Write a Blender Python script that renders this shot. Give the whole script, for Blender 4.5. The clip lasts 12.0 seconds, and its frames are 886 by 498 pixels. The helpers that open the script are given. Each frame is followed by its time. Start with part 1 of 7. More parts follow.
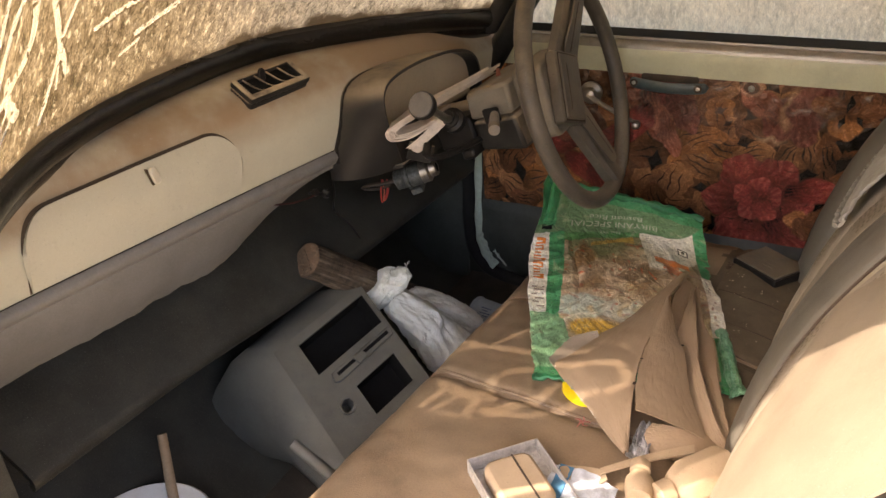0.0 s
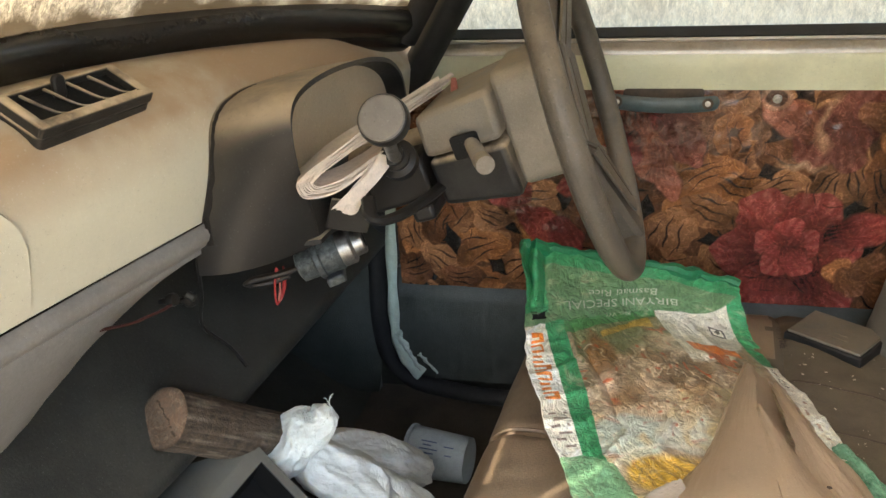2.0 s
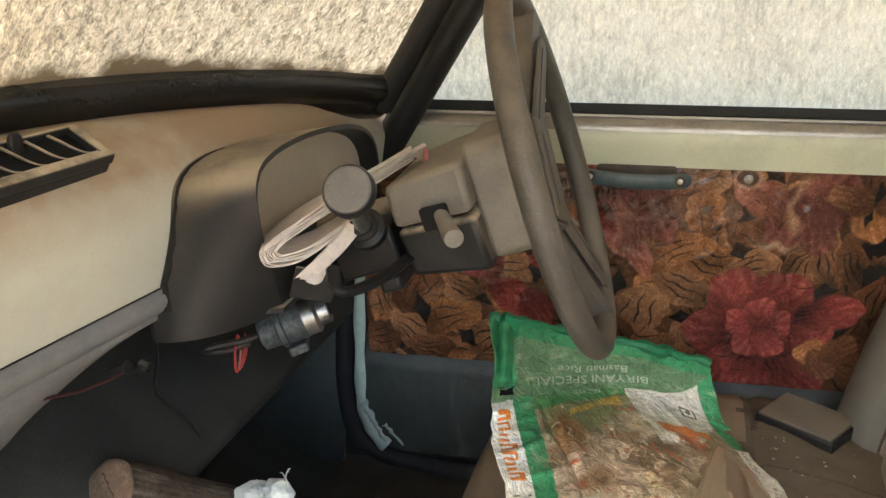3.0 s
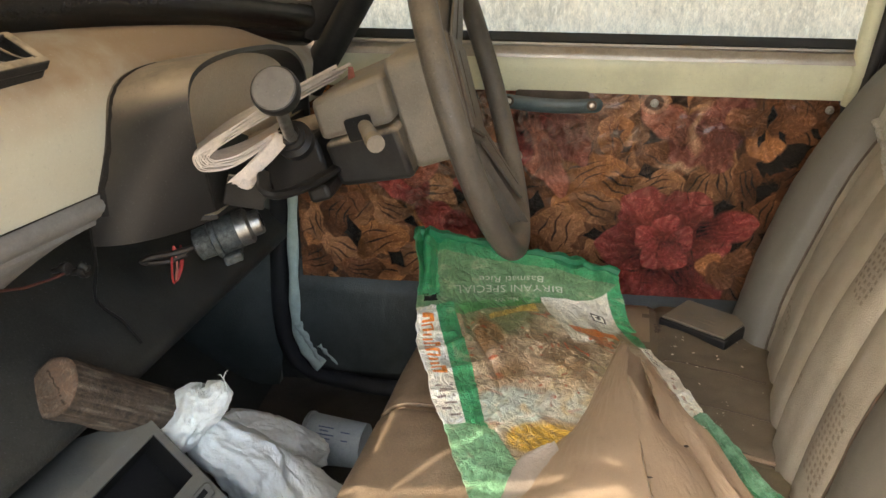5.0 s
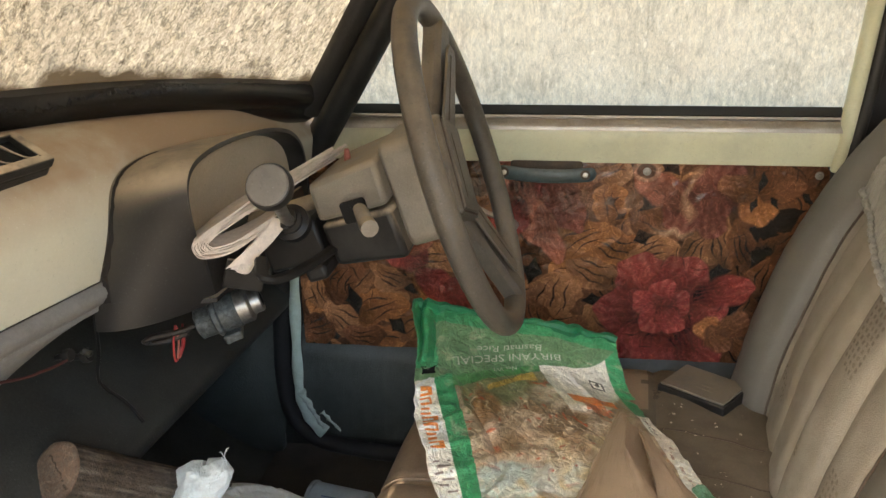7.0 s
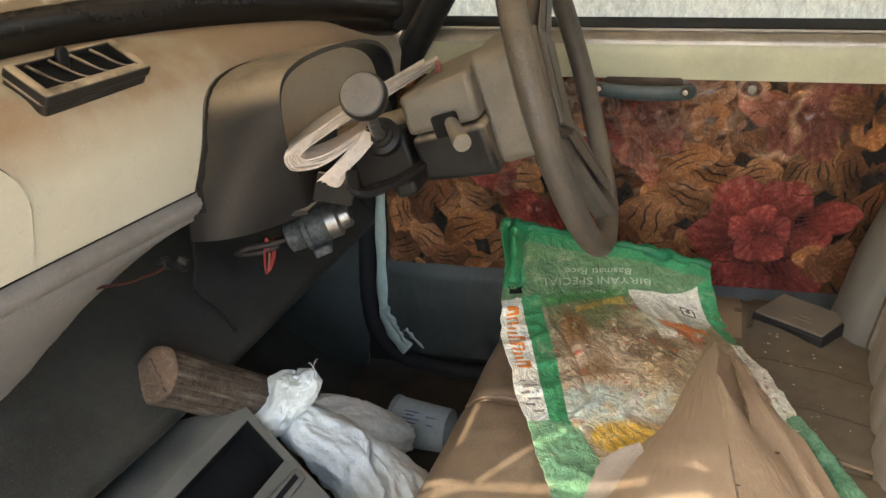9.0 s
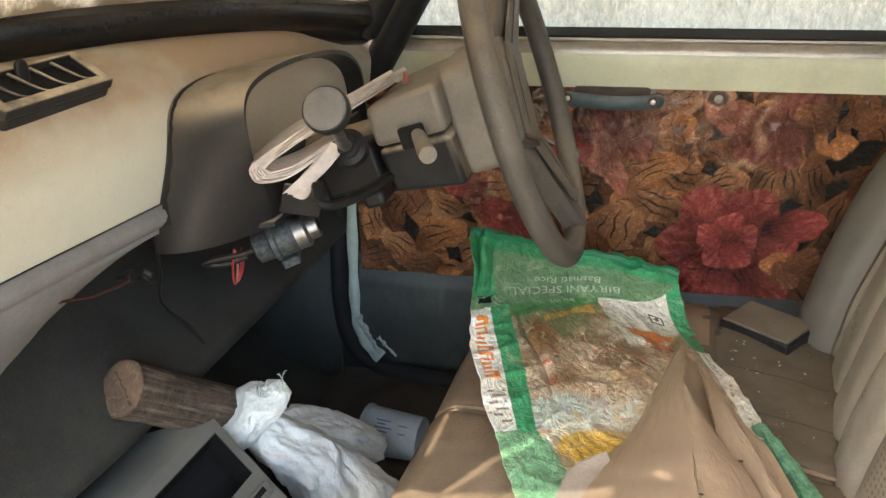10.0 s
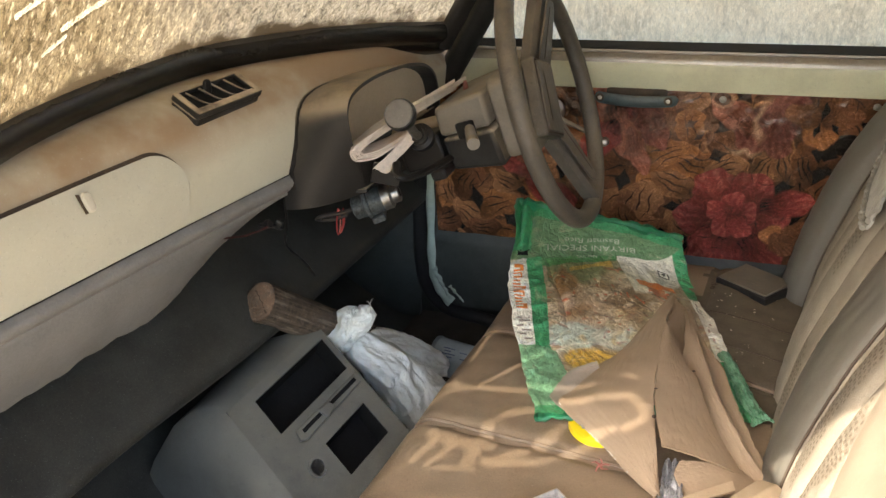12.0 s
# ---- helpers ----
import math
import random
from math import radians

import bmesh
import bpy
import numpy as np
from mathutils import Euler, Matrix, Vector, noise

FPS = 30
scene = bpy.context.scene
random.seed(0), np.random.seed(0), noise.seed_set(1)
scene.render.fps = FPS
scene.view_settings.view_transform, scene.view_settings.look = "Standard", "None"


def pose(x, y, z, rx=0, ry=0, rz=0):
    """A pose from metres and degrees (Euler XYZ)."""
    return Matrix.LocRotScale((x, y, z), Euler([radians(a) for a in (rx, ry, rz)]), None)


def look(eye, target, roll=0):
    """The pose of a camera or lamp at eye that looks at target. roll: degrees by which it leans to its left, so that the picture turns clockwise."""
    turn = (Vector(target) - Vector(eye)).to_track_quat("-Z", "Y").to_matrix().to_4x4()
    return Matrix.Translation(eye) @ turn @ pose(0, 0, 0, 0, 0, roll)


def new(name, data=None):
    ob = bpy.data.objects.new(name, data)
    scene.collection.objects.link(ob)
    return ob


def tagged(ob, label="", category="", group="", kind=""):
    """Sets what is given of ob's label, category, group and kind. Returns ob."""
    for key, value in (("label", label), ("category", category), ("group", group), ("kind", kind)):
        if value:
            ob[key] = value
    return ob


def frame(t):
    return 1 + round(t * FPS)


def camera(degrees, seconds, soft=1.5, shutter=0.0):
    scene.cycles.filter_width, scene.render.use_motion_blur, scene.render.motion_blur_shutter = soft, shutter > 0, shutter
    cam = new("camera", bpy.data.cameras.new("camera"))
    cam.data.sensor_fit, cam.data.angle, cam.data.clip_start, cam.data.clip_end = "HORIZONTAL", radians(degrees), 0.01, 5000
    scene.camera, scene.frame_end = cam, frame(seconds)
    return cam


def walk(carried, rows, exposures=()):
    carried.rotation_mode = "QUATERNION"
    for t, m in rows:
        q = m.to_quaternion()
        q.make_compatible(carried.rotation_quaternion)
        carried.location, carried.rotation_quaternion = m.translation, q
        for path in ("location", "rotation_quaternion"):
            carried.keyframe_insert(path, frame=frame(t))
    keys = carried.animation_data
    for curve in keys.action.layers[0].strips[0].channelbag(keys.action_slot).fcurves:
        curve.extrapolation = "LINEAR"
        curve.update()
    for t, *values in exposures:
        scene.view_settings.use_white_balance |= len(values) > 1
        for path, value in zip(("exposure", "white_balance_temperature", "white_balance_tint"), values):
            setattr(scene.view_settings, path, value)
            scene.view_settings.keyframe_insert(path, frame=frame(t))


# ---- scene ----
cam = camera(57.6, 12.0)
PATH = [
    (0, (0.19, -1.144, 1.198), (-0.645, 0.4, 0.24), -3.7),
    (0.5, (0.107, -1.091, 1.146), (-0.567, 0.545, 0.215), -3.0),
    (1, (-0.051, -0.939, 1.018), (-0.556, 0.767, 0.105), -2.7),
    (1.5, (-0.175, -0.77, 0.943), (-0.612, 0.989, 0.098), -3.3),
    (2, (-0.217, -0.705, 0.951), (-0.657, 1.076, 0.155), -3.0),
    (2.5, (-0.222, -0.685, 0.945), (-0.651, 1.138, 0.242), -1.7),
    (2.7, (-0.22, -0.68, 0.955), (-0.64, 1.16, 0.292), -0.9),
    (4.3, (-0.17, -0.682, 0.955), (-0.418, 1.195, 0.309), -1.3),
    (4.5, (-0.173, -0.694, 0.964), (-0.416, 1.174, 0.293), -1.0),
    (5, (-0.177, -0.767, 0.923), (-0.412, 1.071, 0.169), 0.4),
    (5.5, (-0.177, -0.789, 0.898), (-0.365, 1.033, 0.094), 2.2),
    (6, (-0.168, -0.796, 0.914), (-0.338, 1.04, 0.139), 2.4),
    (6.5, (-0.17, -0.766, 0.955), (-0.373, 1.099, 0.264), 0.9),
    (6.7, (-0.163, -0.767, 0.963), (-0.393, 1.11, 0.313), 0.2),
    (8.3, (-0.15, -0.771, 0.981), (-0.535, 1.047, 0.241), -2.7),
    (8.5, (-0.16, -0.753, 0.98), (-0.571, 1.047, 0.213), -2.4),
    (9, (-0.177, -0.756, 0.954), (-0.619, 1.014, 0.134), -1.7),
    (9.5, (-0.182, -0.756, 0.966), (-0.602, 1.015, 0.137), -1.5),
    (10, (-0.162, -0.75, 0.964), (-0.556, 1.033, 0.149), -1.3),
    (10.5, (-0.156, -0.782, 0.963), (-0.623, 0.987, 0.156), -1.9),
    (11, (-0.121, -0.823, 0.973), (-0.658, 0.939, 0.194), -2.8),
    (11.5, (-0.046, -0.944, 1.021), (-0.652, 0.799, 0.25), -3.0),
    (12, (0.011, -1.077, 1.097), (-0.616, 0.615, 0.235), -2.8),
]
walk(cam, [(t, look(eye, target, roll)) for t, eye, target, roll in PATH],
     [(0.0, 2.36, 7900, 20), (0.5, 2.45, 8050, 17), (1.0, 2.65, 8350, 15), (1.5, 3.07, 7800, 11), (2.0, 3.17, 6960, 8), (2.5, 3.10, 6760, 8), (4.5, 2.84, 7260, 11), (5.5, 3.17, 6860, 9), (6.0, 3.15, 6860, 9), (6.5, 2.99, 6910, 9), (8.5, 2.92, 7260, 11), (9.5, 3.17, 6710, 8), (11.0, 3.22, 6660, 8), (12.0, 2.69, 7020, 10)])

# ---- world and sun ----
TO_SUN = Vector((-0.50, -0.70, 1.0)).normalized()
world = bpy.data.worlds.new("daylight")
scene.world = world
world.use_nodes = True
wn = world.node_tree.nodes
sky = wn.new("ShaderNodeTexSky")
sky.sky_type, sky.sun_disc = "NISHITA", False
sky.sun_elevation = math.asin(TO_SUN.z)
sky.sun_rotation = math.atan2(TO_SUN.x, TO_SUN.y)
sky.air_density, sky.dust_density = 1.0, 3.0
wn["Background"].inputs["Strength"].default_value = 0.15
world.node_tree.links.new(sky.outputs[0], wn["Background"].inputs["Color"])
sun_data = bpy.data.lights.new("sun", "SUN")
sun_data.energy, sun_data.angle, sun_data.color = 1.95, radians(0.5), (1.0, 0.93, 0.82)
sun = new("sun", sun_data)
sun.matrix_world = look(TO_SUN * 20, (0, 0, 0))


# ---- materials ----
def surface(name, base, rough=0.6, metal=0.0, vary=0.2, size=0.08, bump=0.15, grain=0.004, dust=0.0, dust_tone=(0.36, 0.26, 0.16),
            tint=None, stain=0.0, settle=(-0.15, 0.85), coat=0.0, specular=0.4, weave=0.0, fleck=0.35):
    """A worn surface: two scales of noise in the colour, fine relief, and dust lying on what faces up."""
    m = bpy.data.materials.new(name)
    m.use_nodes = True
    nt = m.node_tree
    n, l = nt.nodes, nt.links
    p = n["Principled BSDF"]
    co = n.new("ShaderNodeTexCoord")

    def noise_at(scale, detail=4.0, rough_=0.6):
        t = n.new("ShaderNodeTexNoise")
        t.inputs["Scale"].default_value, t.inputs["Detail"].default_value, t.inputs["Roughness"].default_value = scale, detail, rough_
        l.new(co.outputs["Object"], t.inputs["Vector"])
        return t.outputs["Fac"]

    def ramp(source, lo, hi):
        r = n.new("ShaderNodeMapRange")
        r.interpolation_type = "SMOOTHSTEP"
        r.inputs["From Min"].default_value, r.inputs["From Max"].default_value = lo, hi
        l.new(source, r.inputs["Value"])
        return r.outputs["Result"]

    def mix(fac, a, b, kind="MIX"):
        x = n.new("ShaderNodeMix")
        x.data_type, x.blend_type = "RGBA", kind
        for v, i in ((fac, 0), (a, 6), (b, 7)):
            if hasattr(v, "links"):
                l.new(v, x.inputs[i])
            else:
                x.inputs[i].default_value = v if i == 0 else (*v, 1.0)
        return x.outputs[2]

    coarse, fine = noise_at(1 / size), noise_at(1 / grain, 3.0)
    dark, light = [c * (1 - vary) for c in base], [min(1, c * (1 + vary)) for c in (tint or base)]
    colour = mix(ramp(coarse, 0.3, 0.7), dark, light)
    colour = mix(0.35, colour, mix(ramp(fine, 0.3, 0.7), dark, light))
    roughness = rough
    if stain:
        blot = ramp(noise_at(0.45 / size, 6.0, 0.7), 0.52, 0.66)
        st = n.new("ShaderNodeMath")
        st.operation = "MULTIPLY"
        l.new(blot, st.inputs[0])
        st.inputs[1].default_value = stain
        colour = mix(st.outputs[0], colour, [c * 0.45 for c in base])
    if dust:
        geo = n.new("ShaderNodeNewGeometry")
        sep = n.new("ShaderNodeSeparateXYZ")
        l.new(geo.outputs["Normal"], sep.inputs[0])
        up = ramp(sep.outputs["Z"], *settle)
        patch = ramp(noise_at(0.7 / size, 5.0, 0.65), 0.2, 0.62)
        a = n.new("ShaderNodeMath")
        a.operation = "MULTIPLY"
        l.new(up, a.inputs[0])
        l.new(patch, a.inputs[1])
        b = n.new("ShaderNodeMath")
        b.operation = "MULTIPLY"
        l.new(a.outputs[0], b.inputs[0])
        b.inputs[1].default_value = dust
        colour = mix(b.outputs[0], colour, dust_tone)
        r = n.new("ShaderNodeMapRange")
        l.new(b.outputs[0], r.inputs["Value"])
        r.inputs["To Min"].default_value, r.inputs["To Max"].default_value = rough, 0.95
        roughness = r.outputs["Result"]
    if fleck:
        for scale, lo, hi, tone, much in ((420.0, 0.62, 0.70, [min(0.8, c * 1.5 + 0.10) for c in base], fleck), (300.0, 0.63, 0.70, [c * 0.35 for c in base], fleck), (70.0, 0.60, 0.75, [c * 0.62 for c in base], fleck * 0.7)):
            k = n.new("ShaderNodeMath")
            k.operation = "MULTIPLY"
            l.new(ramp(noise_at(scale, 3.0, 0.7), lo, hi), k.inputs[0])
            k.inputs[1].default_value = much
            colour = mix(k.outputs[0], colour, tone)
    l.new(colour, p.inputs["Base Color"])
    if hasattr(roughness, "links"):
        l.new(roughness, p.inputs["Roughness"])
    else:
        p.inputs["Roughness"].default_value = roughness
    p.inputs["Metallic"].default_value = metal
    p.inputs["Specular IOR Level"].default_value = specular
    p.inputs["Coat Weight"].default_value = coat
    if bump:
        bp = n.new("ShaderNodeBump")
        bp.inputs["Strength"].default_value, bp.inputs["Distance"].default_value = bump, grain
        height = fine
        if weave:
            wv = n.new("ShaderNodeTexVoronoi")
            wv.inputs["Scale"].default_value = 1 / weave
            l.new(co.outputs["Object"], wv.inputs["Vector"])
            height = wv.outputs["Distance"]
        l.new(height, bp.inputs["Height"])
        l.new(bp.outputs[0], p.inputs["Normal"])
    return m


def printed(name, rough=0.5, bump=0.2, grain=0.003, specular=0.4, soil=0.0, wrinkle=0.0, coat=0.0, hatch_glint=0.0, film=0.0, fold=38.0):
    """A printed sheet: its colours come from the mesh's own print, with grime, fine relief and painted crinkle
    highlights over it.
    """
    m = surface(name, (0.5, 0.5, 0.5), rough, bump=bump, grain=grain, specular=specular, coat=coat)
    nt = m.node_tree
    n, l = nt.nodes, nt.links
    p = n["Principled BSDF"]
    at = n.new("ShaderNodeVertexColor")
    at.layer_name = "print"
    t = n.new("ShaderNodeTexNoise")
    t.inputs["Scale"].default_value, t.inputs["Detail"].default_value, t.inputs["Roughness"].default_value = 22.0, 7.0, 0.7
    r = n.new("ShaderNodeMapRange")
    r.inputs["From Min"].default_value, r.inputs["From Max"].default_value, r.inputs["To Max"].default_value = 0.42, 0.72, soil
    l.new(t.outputs["Fac"], r.inputs["Value"])
    x = n.new("ShaderNodeMix")
    x.data_type = "RGBA"
    l.new(r.outputs["Result"], x.inputs[0])
    l.new(at.outputs["Color"], x.inputs[6])
    x.inputs[7].default_value = (0.27, 0.19, 0.11, 1)
    r.inputs["To Min"].default_value = film
    colour, co = x.outputs[2], n.new("ShaderNodeTexCoord")
    relief = n.new("ShaderNodeTexNoise")
    relief.inputs["Scale"].default_value, relief.inputs["Detail"].default_value, relief.inputs["Roughness"].default_value = fold, 6.0, 0.6
    relief.inputs["Distortion"].default_value = 0.7
    l.new(co.outputs["Object"], relief.inputs["Vector"])
    ridge = n.new("ShaderNodeMath")
    ridge.operation = "SUBTRACT"
    ridge.inputs[1].default_value = 0.5
    l.new(relief.outputs["Fac"], ridge.inputs[0])
    sharp = n.new("ShaderNodeMath")
    sharp.operation = "ABSOLUTE"
    l.new(ridge.outputs[0], sharp.inputs[0])
    if wrinkle:
        b2 = n.new("ShaderNodeBump")
        b2.inputs["Strength"].default_value, b2.inputs["Distance"].default_value = wrinkle, 0.03
        l.new(sharp.outputs[0], b2.inputs["Height"])
        for old in p.inputs["Normal"].links:
            l.new(b2.outputs[0], old.from_node.inputs["Normal"])
    if hatch_glint:
        strokes = n.new("ShaderNodeTexNoise")
        strokes.inputs["Scale"].default_value, strokes.inputs["Detail"].default_value, strokes.inputs["Roughness"].default_value = 130.0, 4.0, 0.65
        strokes.inputs["Distortion"].default_value = 2.2
        l.new(co.outputs["Object"], strokes.inputs["Vector"])
        gain = n.new("ShaderNodeMapRange")
        gain.inputs["From Min"].default_value, gain.inputs["From Max"].default_value = 0.34, 0.66
        gain.inputs["To Min"].default_value, gain.inputs["To Max"].default_value = 1.0 - 0.5 * hatch_glint, 1.0 + 0.5 * hatch_glint
        l.new(strokes.outputs["Fac"], gain.inputs["Value"])
        # colour is brightened along the crinkle ridges as painted highlights
        line = n.new("ShaderNodeMapRange")
        line.inputs["From Min"].default_value, line.inputs["From Max"].default_value = 0.0, 0.022
        line.inputs["To Min"].default_value, line.inputs["To Max"].default_value = 1.0 + 2.0 * hatch_glint, 1.0
        l.new(sharp.outputs[0], line.inputs["Value"])
        both = n.new("ShaderNodeMath")
        both.operation = "MULTIPLY"
        l.new(gain.outputs["Result"], both.inputs[0])
        l.new(line.outputs["Result"], both.inputs[1])
        y = n.new("ShaderNodeVectorMath")
        y.operation = "SCALE"
        l.new(colour, y.inputs[0])
        l.new(both.outputs[0], y.inputs["Scale"])
        colour = y.outputs[0]
    l.new(colour, p.inputs["Base Color"])
    return m


DUST = (0.40, 0.29, 0.18)
PAINT_CREAM = surface("cream_paint", (0.575, 0.568, 0.460), 0.42, vary=0.05, size=0.2, bump=0.05, dust=1.0, dust_tone=(0.35, 0.245, 0.153), stain=0.12, settle=(-0.12, 0.5), fleck=0.25)
PAINT_MAUVE = surface("grey_mauve_paint", (0.205, 0.20, 0.192), 0.5, vary=0.16, size=0.10, bump=0.06, stain=0.3, fleck=0.25)
PAINT_GREEN = surface("pale_green_paint", (0.61, 0.605, 0.42), 0.35, vary=0.07, size=0.12, bump=0.04, dust=0.5, stain=0.25)
BLACK_PLASTIC = surface("black_plastic", (0.013, 0.013, 0.013), 0.48, vary=0.3, size=0.035, bump=0.3, grain=0.0015, dust=0.95, dust_tone=(0.54, 0.44, 0.31), settle=(0.03, 0.80), tint=(0.022, 0.022, 0.021), fleck=0.16, specular=0.35)
HOOD_PLASTIC = surface("dusty_hood_plastic", (0.017, 0.017, 0.017), 0.42, vary=0.3, size=0.12, bump=0.25, grain=0.0015, dust=0.88, dust_tone=(0.46, 0.37, 0.26), settle=(0.0, 0.90), fleck=0.35, specular=0.45)
GREY_PLASTIC = surface("grey_brown_plastic", (0.185, 0.166, 0.134), 0.5, vary=0.2, size=0.06, bump=0.4, grain=0.002, dust=0.8, dust_tone=(0.345, 0.277, 0.192), settle=(0.05, 0.9))
WHEEL_PLASTIC = surface("wheel_plastic", (0.078, 0.069, 0.056), 0.42, vary=0.25, size=0.04, bump=0.35, grain=0.002, dust=0.65, dust_tone=(0.27, 0.215, 0.15), fleck=0.65)
SEAL_RUBBER = surface("dusty_seal_rubber", (0.014, 0.013, 0.012), 0.24, vary=0.3, size=0.1, bump=0.10, specular=0.5, dust=0.08, dust_tone=(0.13, 0.105, 0.075), settle=(0.0, 0.9))
RUBBER = surface("black_rubber", (0.022, 0.021, 0.020), 0.5, vary=0.25, size=0.08, bump=0.15, dust=0.4, dust_tone=(0.20, 0.15, 0.10))
CHROME = surface("dull_chrome", (0.55, 0.53, 0.50), 0.28, 1.0, vary=0.12, size=0.03, bump=0.08, dust=0.5)
BRIGHT_TRIM = surface("worn_bright_trim", (0.50, 0.46, 0.40), 0.35, 0.8, vary=0.2, size=0.06, bump=0.08, dust=0.35, stain=0.3)
VINYL_BLUE = surface("blue_grey_vinyl", (0.044, 0.051, 0.046), 0.45, vary=0.25, size=0.05, bump=0.35, grain=0.003, stain=0.5)
DARK_LINING = surface("dark_lining", (0.029, 0.030, 0.026), 0.55, vary=0.6, size=0.11, bump=0.22, grain=0.003, dust=0.2, dust_tone=(0.085, 0.08, 0.062), stain=0.7, fleck=0.5)
FLOOR_MAT = surface("floor_rubber", (0.042, 0.035, 0.027), 0.8, vary=0.5, size=0.06, bump=0.5, grain=0.004, dust=0.30, dust_tone=(0.10, 0.075, 0.05))
VINYL_TAN = surface("tan_vinyl", (0.222, 0.152, 0.093), 0.36, vary=0.28, size=0.10, bump=0.25, grain=0.003, dust=0.45, dust_tone=(0.300, 0.225, 0.147), stain=0.45)
SEAT_DARK = surface("dark_brown_seat_cloth", (0.112, 0.088, 0.057), 0.8, vary=0.3, size=0.05, bump=0.4, grain=0.002, dust=0.3, dust_tone=(0.175, 0.14, 0.096), stain=0.5)
VINYL_FLAP = surface("brown_vinyl_sheet", (0.328, 0.233, 0.150), 0.5, vary=0.12, size=0.1, bump=0.2, grain=0.002, dust=0.6, dust_tone=(0.38, 0.278, 0.182), stain=0.25)
VINYL_GREY = surface("grey_beige_vinyl", (0.128, 0.118, 0.097), 0.5, vary=0.08, size=0.1, bump=0.2, grain=0.002, dust=0.20, dust_tone=(0.24, 0.21, 0.165))
FABRIC_BEIGE = surface("beige_fabric", (0.30, 0.262, 0.205), 0.85, vary=0.15, size=0.05, bump=0.6, grain=0.002, dust=0.4, dust_tone=(0.33, 0.275, 0.20), stain=0.25)
FABRIC_DARK = surface("dark_mesh_fabric", (0.20, 0.16, 0.115), 0.9, vary=0.2, size=0.02, bump=0.4)
WOOD_END = surface("log_end_grain", (0.26, 0.135, 0.07), 0.8, vary=0.4, size=0.02, bump=0.6, grain=0.002, stain=0.5)
WOOD_STICK = surface("stick_wood", (0.30, 0.21, 0.13), 0.7, vary=0.2, size=0.03, bump=0.3)
SACK_WHITE = surface("white_woven_sack", (0.72, 0.77, 0.73), 0.5, vary=0.12, size=0.04, bump=0.3, grain=0.002, stain=0.3, fleck=0.25)
PAPER = surface("newspaper", (0.74, 0.66, 0.58), 0.8, vary=0.14, size=0.012, bump=0.1, dust=0.15, fleck=0.5)
STEEL_GREY = surface("painted_lock_metal", (0.20, 0.20, 0.19), 0.4, 0.7, vary=0.35, size=0.015, bump=0.2, stain=0.7)
RED_PLASTIC = surface("red_plastic", (0.40, 0.045, 0.045), 0.4, vary=0.1, bump=0.05)
RED_FADED = surface("faded_red_plastic", (0.42, 0.15, 0.115), 0.5, vary=0.1, bump=0.05)
YELLOW_PLASTIC = surface("yellow_plastic", (0.82, 0.60, 0.02), 0.35, vary=0.05, bump=0.04)
IVORY_PLASTIC = surface("ivory_plastic", (0.66, 0.63, 0.52), 0.4, vary=0.05, bump=0.05)
CUP_BLUE = surface("pale_blue_plastic_cup", (0.34, 0.40, 0.43), 0.45, vary=0.12, size=0.02, bump=0.1, stain=0.2)
WHITE_PLASTIC = surface("white_plastic", (0.72, 0.71, 0.69), 0.4, vary=0.05, bump=0.05, dust=0.4)
BOX_TOP = surface("dusty_box_lid", (0.11, 0.098, 0.074), 0.3, vary=0.25, size=0.03, bump=0.12, dust=0.6, dust_tone=(0.24, 0.20, 0.14), fleck=0.4)
DUSTED = surface("dust_coated_plastic", (0.42, 0.32, 0.215), 0.75, vary=0.10, size=0.02, bump=0.3, grain=0.001, dust=0.6, dust_tone=(0.46, 0.35, 0.23))
TIN = surface("rusty_tin", (0.55, 0.53, 0.50), 0.4, 0.35, vary=0.25, size=0.015, bump=0.15, stain=0.75)
SOIL = surface("dry_soil", (0.33, 0.26, 0.175), 0.95, vary=0.25, size=0.6, bump=0.8, grain=0.03)
ROOF_CLOTH = surface("roof_lining_cloth", (0.62, 0.58, 0.50), 0.9, vary=0.1, size=0.1, bump=0.3)
CASE_BLACK = surface("case_black_plastic", (0.014, 0.014, 0.014), 0.42, vary=0.2, size=0.03, bump=0.1, dust=0.03, specular=0.25, fleck=0.12)
STITCH = surface("pale_thread", (0.50, 0.42, 0.31), 0.8, vary=0.1, bump=0.1)
DARK_SEAM = surface("dark_seam", (0.07, 0.05, 0.035), 0.9, vary=0.2, bump=0.2)


def glass_clear(name):
    m = bpy.data.materials.new(name)
    m.use_nodes = True
    p = m.node_tree.nodes["Principled BSDF"]
    p.inputs["Base Color"].default_value = (0.95, 0.97, 0.95, 1)
    p.inputs["Roughness"].default_value, p.inputs["IOR"].default_value, p.inputs["Transmission Weight"].default_value = 0.02, 1.45, 1.0
    return m


